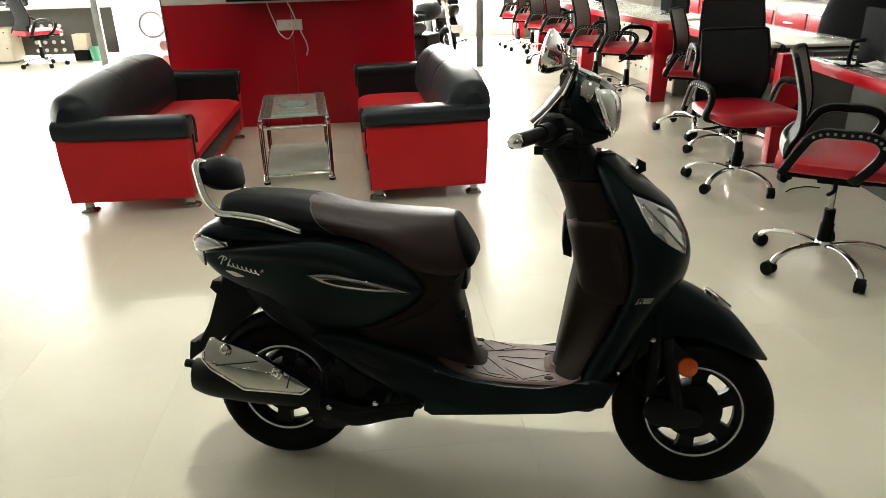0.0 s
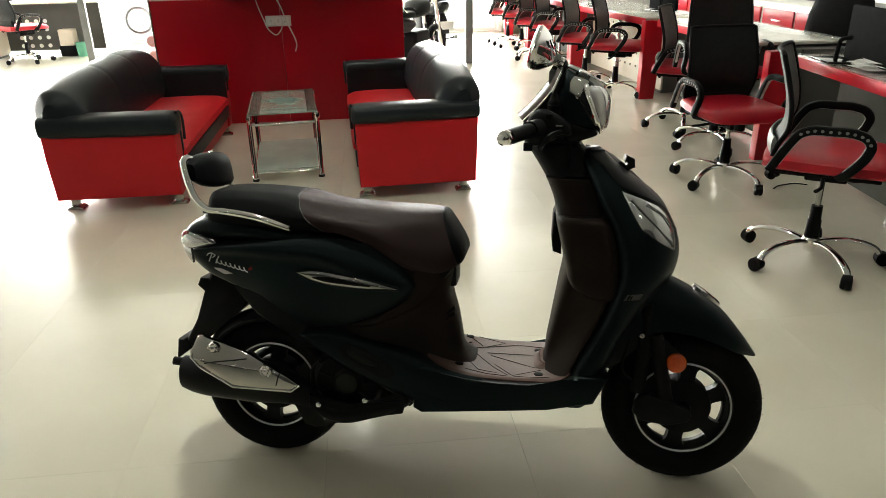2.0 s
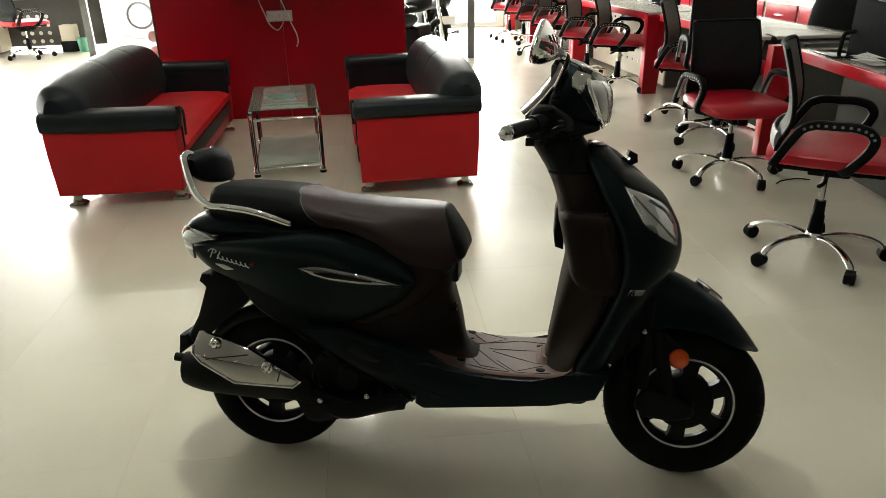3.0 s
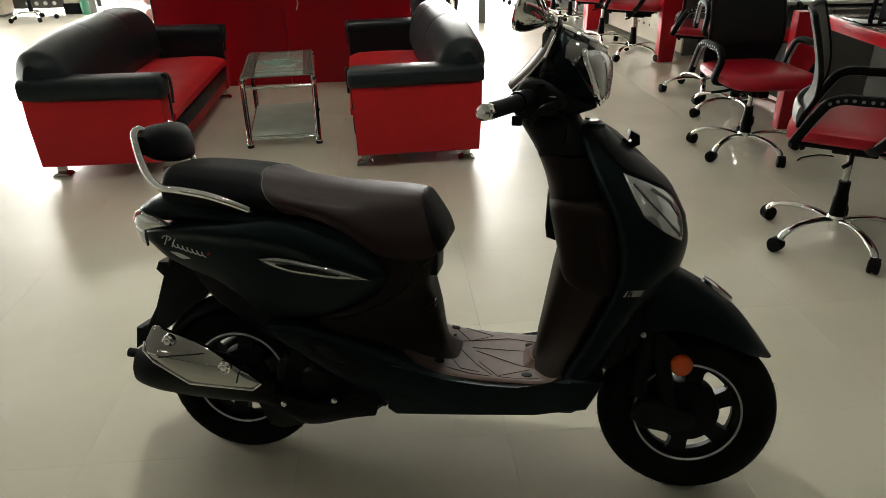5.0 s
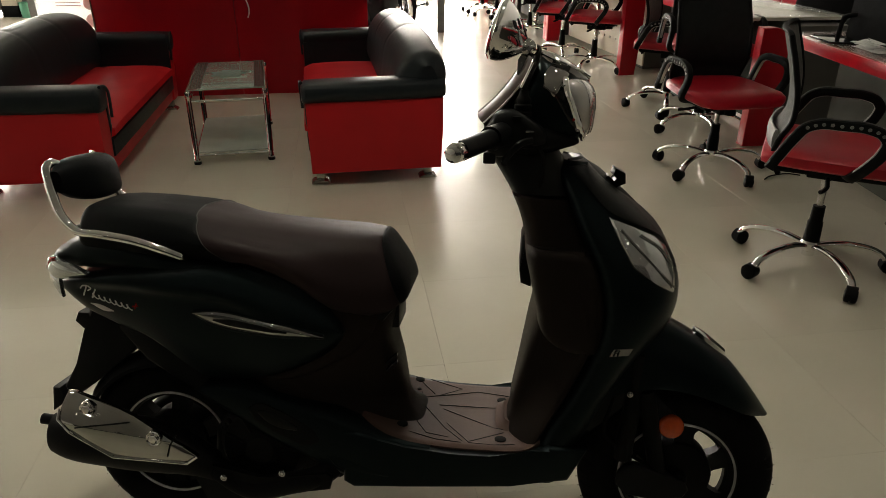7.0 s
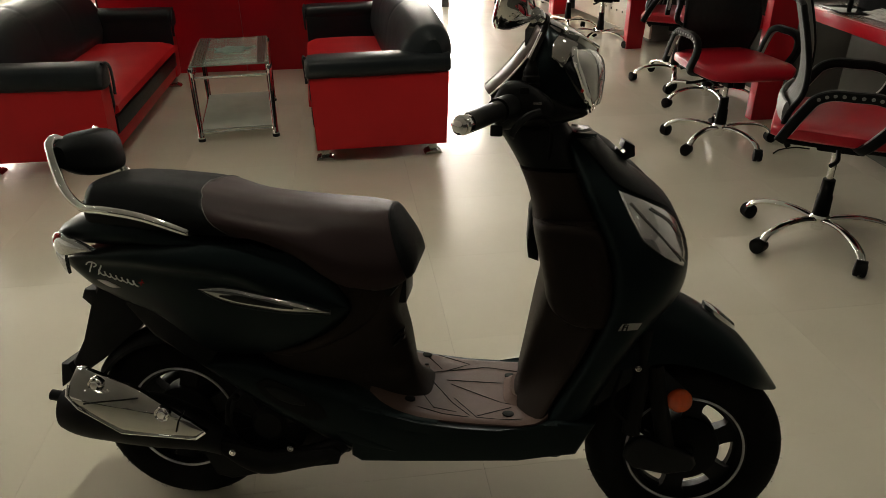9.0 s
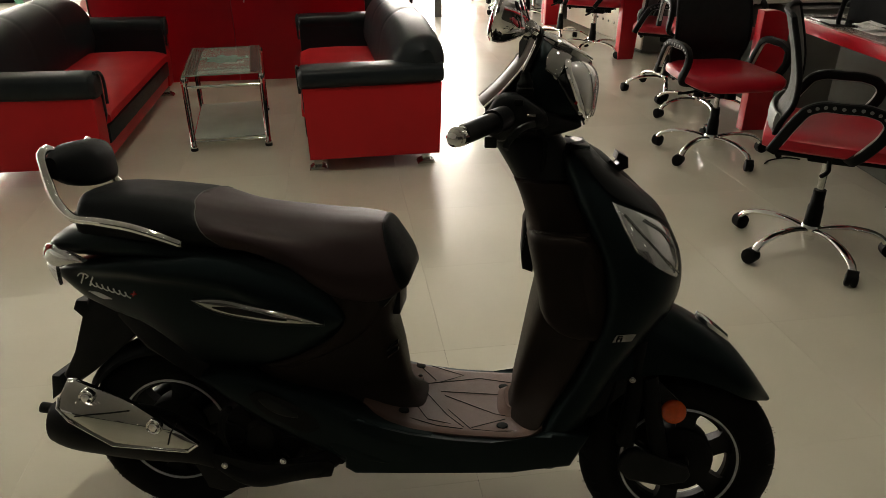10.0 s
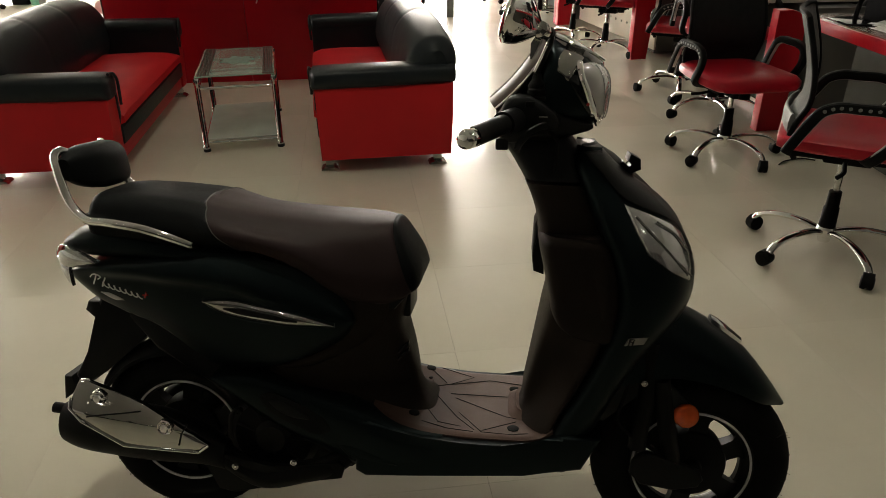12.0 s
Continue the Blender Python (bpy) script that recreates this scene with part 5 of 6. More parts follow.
    part("nose_ridge", loft([[(x - 0.5 * y * y / w, y, z) for y in np.linspace(-w, w, 9)] + [(x - 0.03, y, z - 0.01) for y in np.linspace(w, -w, 9)] for x, z, w in ((0.944, 0.925, 0.060), (0.985, 0.902, 0.062), (1.040, 0.856, 0.062), (1.092, 0.808, 0.058), (1.132, 0.760, 0.050), (1.157, 0.712, 0.040), (1.164, 0.670, 0.028), (1.160, 0.630, 0.012))]), M_PLASTIC, e, "black plastic ridge of the nose", 50)
    lens = [(0.992, 0.826), (1.014, 0.780), (1.040, 0.735), (1.085, 0.702), (1.130, 0.676), (1.134, 0.700), (1.128, 0.732), (1.112, 0.765), (1.085, 0.787), (1.04, 0.808)]
    lens = [(lens[i][0] + (lens[(i + 1) % 10][0] - lens[i][0]) * k / 4, lens[i][1] + (lens[(i + 1) % 10][1] - lens[i][1]) * k / 4) for i in range(10) for k in range(4)]
    for s in (-1, 1):
        rings = []
        for k, off in ((0.03, 0.010), (0.4, 0.009), (0.75, 0.007), (0.94, 0.005), (1.0, 0.001), (1.0, -0.012)):
            ring = []
            for x, z in lens:
                px, pz = 1.08 + (x - 1.08) * k, 0.75 + (z - 0.75) * k
                ring.append((px + off * 0.4, s * (apron_y(px, pz) + off), pz))
            rings.append(ring)
        ind = part("indicator", loft(rings), M_LENSGREY, e, "clear pointed indicator lens")
        for line in ([(1.01, 0.806), (1.05, 0.765), (1.09, 0.725), (1.125, 0.690)], [(1.05, 0.795), (1.09, 0.768), (1.118, 0.735)]):
            part("reflector_line", tube([(x + 0.005, s * (apron_y(x, z) + 0.0095), z) for x, z in cat(line, 10)], 0.002, 6), M_LENSDARK, ind)

    part("phone_clip", slab([(0.988, 0.880), (1.003, 0.858), (1.018, 0.866), (1.036, 0.874), (1.034, 0.895), (1.014, 0.905), (1.010, 0.890), (1.020, 0.884), (1.012, 0.876), (1.000, 0.890)], -0.036, 0.018, 0.002), M_PLASTIC, e, "small black bracket on the nose")

    # --- inner leg shield, brown
    I = [  # z, rear x, half width
        (0.318, 0.806, 0.052), (0.326, 0.814, 0.055), (0.342, 0.821, 0.058), (0.385, 0.826, 0.066), (0.432, 0.834, 0.078), (0.509, 0.847, 0.102), (0.560, 0.856, 0.124), (0.615, 0.865, 0.142), (0.688, 0.852, 0.152), (0.73, 0.846, 0.150), (0.758, 0.846, 0.144)]
    rings = []
    for z in np.linspace(0.318, 0.758, 40):
        xr, w = keyed(I, z)
        _, xa, wa = keyed(A, z)
        xe = xa + 0.012
        ring = []
        for i in range(48):
            a = 2 * math.pi * i / 48
            c, s = math.cos(a), math.sin(a)
            x = (xr + xe) / 2 + (xe - xr) / 2 * math.copysign(abs(c) ** 0.5, c)
            wide = w + (max(w, wa - 0.002) - w) * ease((x - xr) / (xe - xr)) ** (1.6 - 1.0 * ease((0.40 - z) / 0.07))
            ring.append((x, wide * math.copysign(abs(s) ** 0.4, s), z))
        rings.append(ring)
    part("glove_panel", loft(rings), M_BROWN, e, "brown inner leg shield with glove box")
    # curved rim where the leg shield meets the footboard
    xr, w = keyed(I, 0.326)
    rim = []
    for z, g in ((0.310, 0.0), (0.3235, 0.021), (0.3255, 0.018), (0.329, 0.009), (0.338, 0.003), (0.336, -0.004)):
        rim.append([(0.84 + (0.84 - xr + g) * math.copysign(abs(math.cos(a)) ** 0.6, math.cos(a)), (w + g) * math.copysign(abs(math.sin(a)) ** 0.5, math.sin(a)), z) for a in np.linspace(math.pi / 2, 3 * math.pi / 2, 25)])
    # the paler brown puts the light caught by this hollow into its colour
    part("foot_rim", loft(rim, closed=False, caps=False), M_BROWNLIT, e, "brown curved rim at the foot of the leg shield", 60)
    # glove box: a raised lid with a rounded foot
    G = [(0.545, 0.955, 0.985, 0.155), (0.552, 0.918, 1.0, 0.162), (0.566, 0.890, 1.005, 0.166), (0.590, 0.872, 1.01, 0.168), (0.620, 0.866, 1.01, 0.169), (0.688, 0.850, 1.00, 0.170), (0.735, 0.840, 0.985, 0.168), (0.748, 0.840, 0.972, 0.166), (0.755, 0.846, 0.962, 0.160)]
    rings = []
    for z in np.linspace(0.545, 0.755, 30):
        xr, xe, w = keyed(G, z)
        rings.append([((xr + xe) / 2 + (xe - xr) / 2 * math.copysign(abs(math.cos(a)) ** 0.36, math.cos(a)), w * math.copysign(abs(math.sin(a)) ** 0.36, math.sin(a)), z) for a in np.linspace(0, 2 * math.pi, 49)[:-1]])
    part("glove_box", loft(rings), M_BROWN, e, "brown glove box lid with rounded corners", 50)
    part("bag_hook", slab([(0.834, 0.735), (0.850, 0.775), (0.86, 0.775), (0.86, 0.62), (0.836, 0.628), (0.832, 0.66)], 0.04, 0.13, 0.008), M_PLASTIC, e, "black flap behind the shield")

    # --- steering column cover
    C = [(0.74, 0.842, 0.98, 0.125), (0.80, 0.828, 0.965, 0.112), (0.85, 0.806, 0.945, 0.090), (0.90, 0.775, 0.925, 0.080), (0.935, 0.752, 0.900, 0.072), (0.96, 0.745, 0.885, 0.066)]
    rings = []
    for z in np.linspace(0.853, 0.96, 9):
        xr, xf, w = keyed(C, z)
        rings.append([((xr + xf) / 2 + (xf - xr) / 2 * math.copysign(abs(math.cos(a)) ** 0.55, math.cos(a)), w * math.copysign(abs(math.sin(a)) ** 0.7, math.sin(a)), z) for a in np.linspace(0, 2 * math.pi, 33)[:-1]])
    part("column_cover", loft(rings), M_PLASTIC, e, "black plastic steering column cover", 50)
    rings = []
    for z in np.linspace(0.74, 0.847, 9):
        xr, xf, w = keyed(C, z)
        rings.append([((xr + xf) / 2 + (xf - xr) / 2 * math.copysign(abs(math.cos(a)) ** 0.45, math.cos(a)), (w + 0.006) * math.copysign(abs(math.sin(a)) ** 0.5, math.sin(a)), z) for a in np.linspace(0, 2 * math.pi, 41)[:-1]])
    part("inner_shield", loft(rings), M_BROWN, e, "dark upper part of the leg shield", 50)
    part("column_tube", tube([(0.90, 0, 0.83), (0.885, 0, 0.87)], 0.03, 14), M_PLASTIC, e)
    part("key_switch", lathe([(0.0001, -0.004), (0.007, -0.004), (0.009, -0.001), (0.009, 0.006), (0.0001, 0.006)], pose(0.850, -0.098, 0.815, 0, 0, -12), 18), M_DARKMETAL, e, "round dark key switch")

    # --- handlebar cowl with lamp and dial
    Hd = [  # x, half width, low, high
        (0.745, 0.060, 0.972, 0.995), (0.765, 0.086, 0.950, 1.014), (0.785, 0.099, 0.940, 1.032), (0.805, 0.106, 0.935, 1.054), (0.824, 0.110, 0.933, 1.084), (0.838, 0.111, 0.933, 1.122), (0.846, 0.112, 0.934, 1.131), (0.865, 0.112, 0.936, 1.128), (0.888, 0.111, 0.944, 1.117), (0.910, 0.107, 0.952, 1.103), (0.926, 0.101, 0.958, 1.078), (0.934, 0.094, 0.964, 1.040)]

    def cowl_y(x, z):
        w, lo, hi = keyed(Hd, x)
        u = min(0.999, max(0.001, (z - lo) / (hi - lo)))
        return w * (1 - abs(2 * u - 1) ** 3) ** (1 / 3) * (1 - 0.30 * max(0.0, 2 * u - 1) ** 2)

    rings = []
    for x in np.linspace(0.745, 0.934, 34):
        w, lo, hi = keyed(Hd, x)
        ring = []
        for y, z in oval(w, lo, hi, 44, 3.0):
            ring.append((x, y * (1 - 0.30 * max(0.0, 2 * (z - lo) / (hi - lo) - 1) ** 2), z))
        rings.append(ring)
    part("handlebar_cowl", loft(rings), M_TEAL, e, "dark teal handlebar cowl", 60)
    rings = []
    for x in np.linspace(0.748, 0.930, 22):
        w, lo, hi = keyed(Hd, x)
        top = float(np.interp(x, [0.745, 0.778, 0.806, 0.841, 0.866, 0.895, 0.930], [0.990, 1.018, 1.018, 1.014, 0.998, 0.980, 0.968]))
        rings.append([(x, y, z) for y, z in oval(w * 1.04 - 0.002, lo - 0.004, min(top, hi + 0.002), 36, 4.0)])
    part("lower_cowl", loft(rings), M_PLASTIC, e, "black lower handlebar cover", 50)
    for s in (-1, 1):
        o = cat([(0.750, 0.985), (0.775, 1.018), (0.806, 1.020), (0.838, 1.004), (0.862, 0.984), (0.866, 0.962), (0.835, 0.952), (0.800, 0.938), (0.776, 0.930), (0.757, 0.940), (0.750, 0.985)], 41)[:-1]
        cx, cz = 0.808, 0.976
        pod = part("switch_block", loft([[(cx + (x - cx) * k, s * y, cz + (z - cz) * k) for x, z in o] for k, y in ((1.0, 0.085), (1.0, 0.122), (0.96, 0.131), (0.88, 0.137), (0.6, 0.141), (0.02, 0.142))]), M_PLASTIC, e, "black switch housing", 50)
        part("button", box(0.800, 0.818, min(s * 0.138, s * 0.147), max(s * 0.138, s * 0.147), 0.998, 1.010, 0.003), M_RUBBER, pod)
        part("button", box(0.826, 0.842, min(s * 0.136, s * 0.143), max(s * 0.136, s * 0.143), 0.980, 0.984, 0.001), M_STEEL, pod)
        part("cable_stub", box(0.748, 0.772, min(s * 0.10, s * 0.135), max(s * 0.10, s * 0.135), 0.918, 0.940, 0.004), M_PLASTIC, pod)
    # smoked hood over the dials, with bright edges
    edge = cat([(0.746, 0.990), (0.778, 1.020), (0.808, 1.055), (0.825, 1.080), (0.838, 1.112)], 14)
    hood = lambda x, z, y: (x - 0.74 * 0.022 * max(0.0, 1 - (y / 0.097) ** 2) ** 0.5, y, z + 0.66 * 0.022 * max(0.0, 1 - (y / 0.097) ** 2) ** 0.5)
    rings = [[hood(x, z, y) for y in np.linspace(-0.097, 0.097, 19)] + [(x + 0.006, y, z - 0.006) for y in np.linspace(0.090, -0.090, 13)] for x, z in edge]
    dial = part("dial_hood", loft(rings), M_VISOR, e, "smoked shiny hood over the dials", 60)
    for s in (-1, 1):
        part("hood_edge", tube([(x - 0.001, s * 0.0985, z + 0.001) for x, z in edge], 0.0030, 8), M_CHROME, dial, "thin chrome edge")
    part("hood_edge", tube([hood(x - 0.001, z + 0.001, y) for x, z, y in [(p[0], p[1], 0.025) for p in edge[:11]]], 0.0018, 8), M_CHROME, dial, "thin chrome edge")
    part("hood_cap", loft([[(x, y, z) for x, z in ((0.806, 1.084), (0.806, 1.112), (0.822, 1.138), (0.843, 1.135), (0.838, 1.110), (0.822, 1.076))] for y in (-0.066, -0.05, 0.05, 0.066)]), M_SHIELD, dial, "polished cap at the head of the hood")
    # brow over the lamp
    part("brow", loft([[(x, y, z - 0.012 * (y / w) ** 2) for y in np.linspace(-w, w, 9)] + [(x - 0.002, y, z - 0.010 - 0.012 * (y / w) ** 2) for y in np.linspace(w, -w, 9)] for x, z, w in cat([(0.840, 1.138, 0.050), (0.862, 1.134, 0.066), (0.888, 1.124, 0.074), (0.914, 1.110, 0.066), (0.936, 1.096, 0.040), (0.952, 1.085, 0.008)], 16)]), M_SHIELD, e, "polished brow over the lamp", 50)
    for s in (-1, 1):
        part("brow_edge", tube([(0.842, s * 0.048, 1.130), (0.866, s * 0.068, 1.120), (0.892, s * 0.072, 1.108), (0.920, s * 0.054, 1.098), (0.951, s * 0.006, 1.083)], 0.0034, 8, samples=18), M_CHROME, e, "bright edge of the brow")
    # headlamp: a tall clear lens wrapped round the nose
    Z = [  # z, side rear x, front x, half width
        (0.966, 0.938, 0.954, 0.050), (0.980, 0.931, 0.961, 0.084), (1.005, 0.920, 0.965, 0.098), (1.035, 0.908, 0.967, 0.106), (1.055, 0.899, 0.964, 0.106), (1.070, 0.896, 0.954, 0.098), (1.080, 0.897, 0.938, 0.080), (1.085, 0.902, 0.920, 0.050)]
    rings, rim_ = [], []
    for z in np.linspace(0.966, 1.085, 18):
        xb, xf, w = keyed(Z, z)
        ring = [(xb + (xf - xb) * math.cos(a) ** 0.8, w * math.sin(a), z) for a in np.linspace(-math.pi / 2, math.pi / 2, 21)]
        ring += [(xb - 0.01, w * 0.95 * t, z) for t in np.linspace(0.95, -0.95, 7)]
        rings.append(ring)
        rim_.append((xb + 0.002, w + 0.004, z))
    inner = [[(0.91 + (x - 0.91) * 0.84, y * 0.86, 1.030 + (z - 1.030) * 0.92) for x, y, z in ring] for ring in rings]
    hl = part("headlamp", loft(rings), M_LENS, e, "large clear wrap-round headlamp lens", 60)
    part("reflector_bowl", loft(inner), M_BOWL, hl, "silvered bowl inside the lens")
    part("bulb_ring", lathe([(0.0001, 0.0), (0.03, 0.004), (0.045, 0.02), (0.040, 0.024), (0.0001, 0.012)], pose(0.915, 0, 1.04, 0, 0, -90), 24), M_CHROME, hl)
    for ang in (-0.95, -0.5, 0.5, 0.95):
        pts = []
        for z in np.linspace(0.975, 1.076, 9):
            xb, xf, w = keyed(Z, z)
            pts.append((xb + (xf - xb) * math.cos(ang) ** 0.8 + 0.0006, w * math.sin(ang) * 1.004, z))
        part("lens_ridge", tube(pts, 0.0012, 6), M_LENSGREY, hl)
    for s in (-1, 1):
        part("lamp_edge", sweep([(x, s * y, z) for x, y, z in rim_[:-1]], circle(0.0065, 10, 0.0075)), M_CHROME, e, "broad chrome lamp edge")
        on_cowl = lambda x, z: cowl_y(min(x, 0.932), z) + 0.002
        part("lamp_corner", leaf([(0.856, 1.067), (0.858, 1.086), (0.876, 1.106), (0.892, 1.104), (0.905, 1.090)], [(0.856, 1.063), (0.866, 1.055), (0.877, 1.046), (0.888, 1.062), (0.905, 1.086)], on_cowl, 0.004, side=s), M_SHIELD, e, "polished grey lamp corner")
        win = part("side_window", leaf([(0.880, 1.052), (0.893, 1.058), (0.910, 1.024), (0.926, 0.994), (0.933, 0.972)], [(0.879, 1.045), (0.892, 1.025), (0.906, 1.004), (0.920, 0.984), (0.931, 0.970)], on_cowl, 0.002, side=s), M_SCREEN, e, "dark smoked window beside the lamp")
        # the red dot is a dim red reflection, built as a small bead
        part("side_bulb", lathe([(0.0001, -0.003), (0.003, -0.002), (0.0035, 0.002), (0.0001, 0.003)], pose(0.916, s * (cowl_y(0.916, 1.004) + 0.004), 1.004), 12), M_REDLENS, win)
        part("side_bulb", lathe([(0.0001, -0.004), (0.005, -0.003), (0.006, 0.003), (0.0001, 0.004)], pose(0.926, s * (cowl_y(0.926, 0.986) + 0.004), 0.986), 12), M_CHROME, win)
    # bars, grips, levers
    for s in (-1, 1):
        b0, b1 = Vector((0.80, 0.10 * s, 0.980)), Vector((0.711 if s < 0 else 0.765, 0.312 * s, 0.960))
        d = (b1 - b0).normalized()
        part("handlebar", tube([b0, b0 + d * 0.12], 0.015, 12), M_PLASTIC, e)
        part("throttle_collar", tube([b0 + d * 0.045, b0 + d * 0.055, b0 + d * 0.09, b0 + d * 0.098], 0.0225, 16), M_PLASTIC, e, "black collar at the grip")
        grip = part("grip", tube([b0 + d * 0.098, b0 + d * 0.102, b1 - d * 0.012, b1 - d * 0.008], 0.0178, 16), M_PLASTIC, e, "black rubber grip")
        pr = [(0.0001, 0.030), (0.010, 0.029), (0.015, 0.024), (0.0145, 0.016), (0.0175, 0.014), (0.0175, 0.0), (0.016, -0.006), (0.0001, -0.006)]
        end = lathe(pr, Matrix.Translation(b1 - d * 0.006) @ d.to_track_quat("Y", "Z").to_matrix().to_4x4(), 20)
        part("bar_end", end, M_CHROME, e, "chrome bar-end weight")
        part("brake_lever", tube([(0.840, 0.140 * s, 0.967), (0.820, 0.150 * s, 0.961), (0.801, 0.157 * s, 0.945), (0.791, 0.164 * s, 0.932), (0.788, 0.172 * s, 0.922)], 0.005, 8, samples=14, r2=0.007), M_PLASTIC, e)
        part("lever_pivot", lathe([(0.0001, -0.012), (0.012, -0.012), (0.012, 0.012), (0.0001, 0.012)], pose(0.833, 0.125 * s, 0.963, 90, 0, 0), 12), M_DARKMETAL, e)
    part("cable", tube([(0.84, -0.12, 0.96), (0.86, -0.11, 0.94), (0.865, -0.09, 0.90), (0.86, -0.08, 0.86)], 0.004, 8, samples=14), M_RUBBER, e, "black control cable")

    # --- mirror on its stem: a chrome shell behind a tall oval glass that faces the rider
    mir = new("mirror")
    mir.parent = e
    mir["label"] = "chrome rear-view mirror on a slim black stem"
    C, N = Vector((0.770, -0.315, 1.154)), Vector((0.822, -0.215, 1.132))
    rim_ = []
    for a in np.linspace(0, 2 * math.pi, 41)[:-1]:
        c, q = math.cos(a), math.sin(a)
        up = 0.050 if q > 0 else 0.046
        wide = 0.060 * (1 - 0.45 * max(0.0, q) ** 1.5)
        rim_.append(C + Vector((0.020, -0.30, 0.0)).normalized() * wide * math.copysign(abs(c) ** 0.85, c) + Vector((0.30, 0, 1)).normalized() * up * math.copysign(abs(q) ** 0.9, q))
    back = (N - C).normalized()
    shell = []
    for k, d in ((0.05, -0.020), (0.40, -0.019), (0.70, -0.016), (0.90, -0.010), (0.97, -0.004), (1.0, 0.0), (1.0, 0.006), (0.96, 0.022), (0.86, 0.042), (0.70, 0.062), (0.50, 0.082), (0.32, 0.098), (0.20, 0.108), (0.14, 0.116)):
        t = d / 0.116
        shell.append([C + (p - C) * k + (N - C) * t for p in rim_])
    part("shell", loft(shell), M_CHROME, mir, "chrome mirror shell", 60)
    part("mirror_glass", loft([[C + (p - C) * k - back * d for p in rim_] for k, d in ((0.90, 0.0115), (0.90, 0.013), (0.70, 0.018), (0.40, 0.0205), (0.05, 0.0215))]), M_MIRROR, mir, "mirror glass")
    part("neck", tube([N - back * 0.012, N, N + back * 0.010], 0.0125, 16), M_CHROME, mir, "ribbed chrome neck")
    for k in range(4):
        part("neck_rib", tube([N + back * (0.0035 * k - 0.010), N + back * (0.0035 * k - 0.0085)], 0.0140, 16), M_CHROME, mir)
    part("joint", tube([N + back * 0.010, N + back * 0.022], 0.010, 14), M_RUBBER, mir)
    part("stem", tube([N + back * 0.018, (0.838, -0.175, 1.133), (0.842, -0.148, 1.128), (0.840, -0.133, 1.114), (0.832, -0.128, 1.093), (0.819, -0.120, 1.060)], 0.0058, 12, samples=30), M_PLASTIC, mir, "slim bent black stem")
    # the stem's highlight, built as a thin chrome strip
    part("stem_shine", tube([(0.8335, -0.1375, 1.108), (0.826, -0.1335, 1.090), (0.814, -0.1255, 1.062)], 0.0026, 8, samples=16), M_CHROME, mir, "highlight along the stem, built as a chrome strip")
    boot = lathe([(0.0001, 0), (0.017, 0), (0.018, 0.006), (0.015, 0.009), (0.017, 0.013), (0.017, 0.019), (0.014, 0.022), (0.015, 0.026), (0.014, 0.032), (0.010, 0.036), (0.008, 0.048), (0.0001, 0.050)], pose(0.820, -0.112, 1.010, 90, 0, 0), 18)
    part("boot", boot, M_RUBBER, mir, "ribbed rubber boot")

    # --- front fender and fork
    top = [(1.045, 0.595), (1.10, 0.596), (1.145, 0.584), (1.207, 0.554), (1.285, 0.500), (1.347, 0.430), (1.388, 0.374)]
    low = [(1.020, 0.415), (1.075, 0.438), (1.125, 0.450), (1.19, 0.446), (1.26, 0.424), (1.325, 0.392), (1.380, 0.370)]
    wid = [0.075, 0.085, 0.090, 0.090, 0.084, 0.066, 0.018]
    T2, L2, W2 = cat(top, 26), cat(low, 26), cat([(i, w) for i, w in enumerate(wid)], 26)[:, 1]
    rings = []
    for (tx, tz), (lx, lz), w in zip(T2, L2, W2):
        outer, inner = [], []
        for a in np.linspace(-math.pi / 2, math.pi / 2, 17):
            s, c = math.sin(a), math.cos(a) ** 0.75
            outer.append((lx + (tx - lx) * c, w * math.copysign(abs(s) ** 0.8, s), lz + (tz - lz) * c))
            inner.append((lx + (tx - lx) * c * 0.96, (w - 0.004) * math.copysign(abs(s) ** 0.8, s), lz + (tz - lz) * c * 0.96 - 0.004 * c))
        rings.append(outer + inner[::-1])
    fen = part("front_fender", loft(rings), M_TEAL, e, "matte dark teal front fender")
    part("fender_trim", loft([[(x, y, z + 0.004 + 0.006 * math.cos(y / w * 1.5)) for y in np.linspace(-w, w, 7)] + [(x, y, z - 0.006) for y in np.linspace(w, -w, 7)] for x, z, w in cat([(1.214, 0.554, 0.012), (1.231, 0.545, 0.022), (1.258, 0.526, 0.020), (1.283, 0.505, 0.008)], 10)]), M_CHROME, fen, "small chrome fender badge")
    part("fender_liner", slab([(0.985, 0.335), (1.02, 0.42), (1.08, 0.47), (1.15, 0.46), (1.10, 0.43), (1.045, 0.385), (1.0, 0.33)], -0.07, 0.07, 0.006), M_PLASTIC, e, "black inner fender")
    for s in (-1, 1):
        part("fork_leg", tube([(1.085, 0.066 * s, 0.52), (1.085, 0.068 * s, 0.40), (1.075, 0.07 * s, 0.30), (1.075, 0.07 * s, 0.275)], 0.020, 12, samples=10), M_DARKMETAL, e)
        part("fork_link", slab([(1.060, 0.222), (1.064, 0.250), (1.078, 0.268), (1.096, 0.275), (1.147, 0.258), (1.208, 0.236), (1.216, 0.218), (1.206, 0.200), (1.152, 0.188), (1.084, 0.198)], min(0.074 * s, 0.094 * s), max(0.074 * s, 0.094 * s), 0.008, 3), M_PLASTIC, e, "black suspension link cover")
        part("shock_absorber", tube([(1.15, 0.073 * s, 0.25), (1.13, 0.073 * s, 0.34), (1.11, 0.073 * s, 0.44)], 0.019, 12), M_DARKMETAL, e)
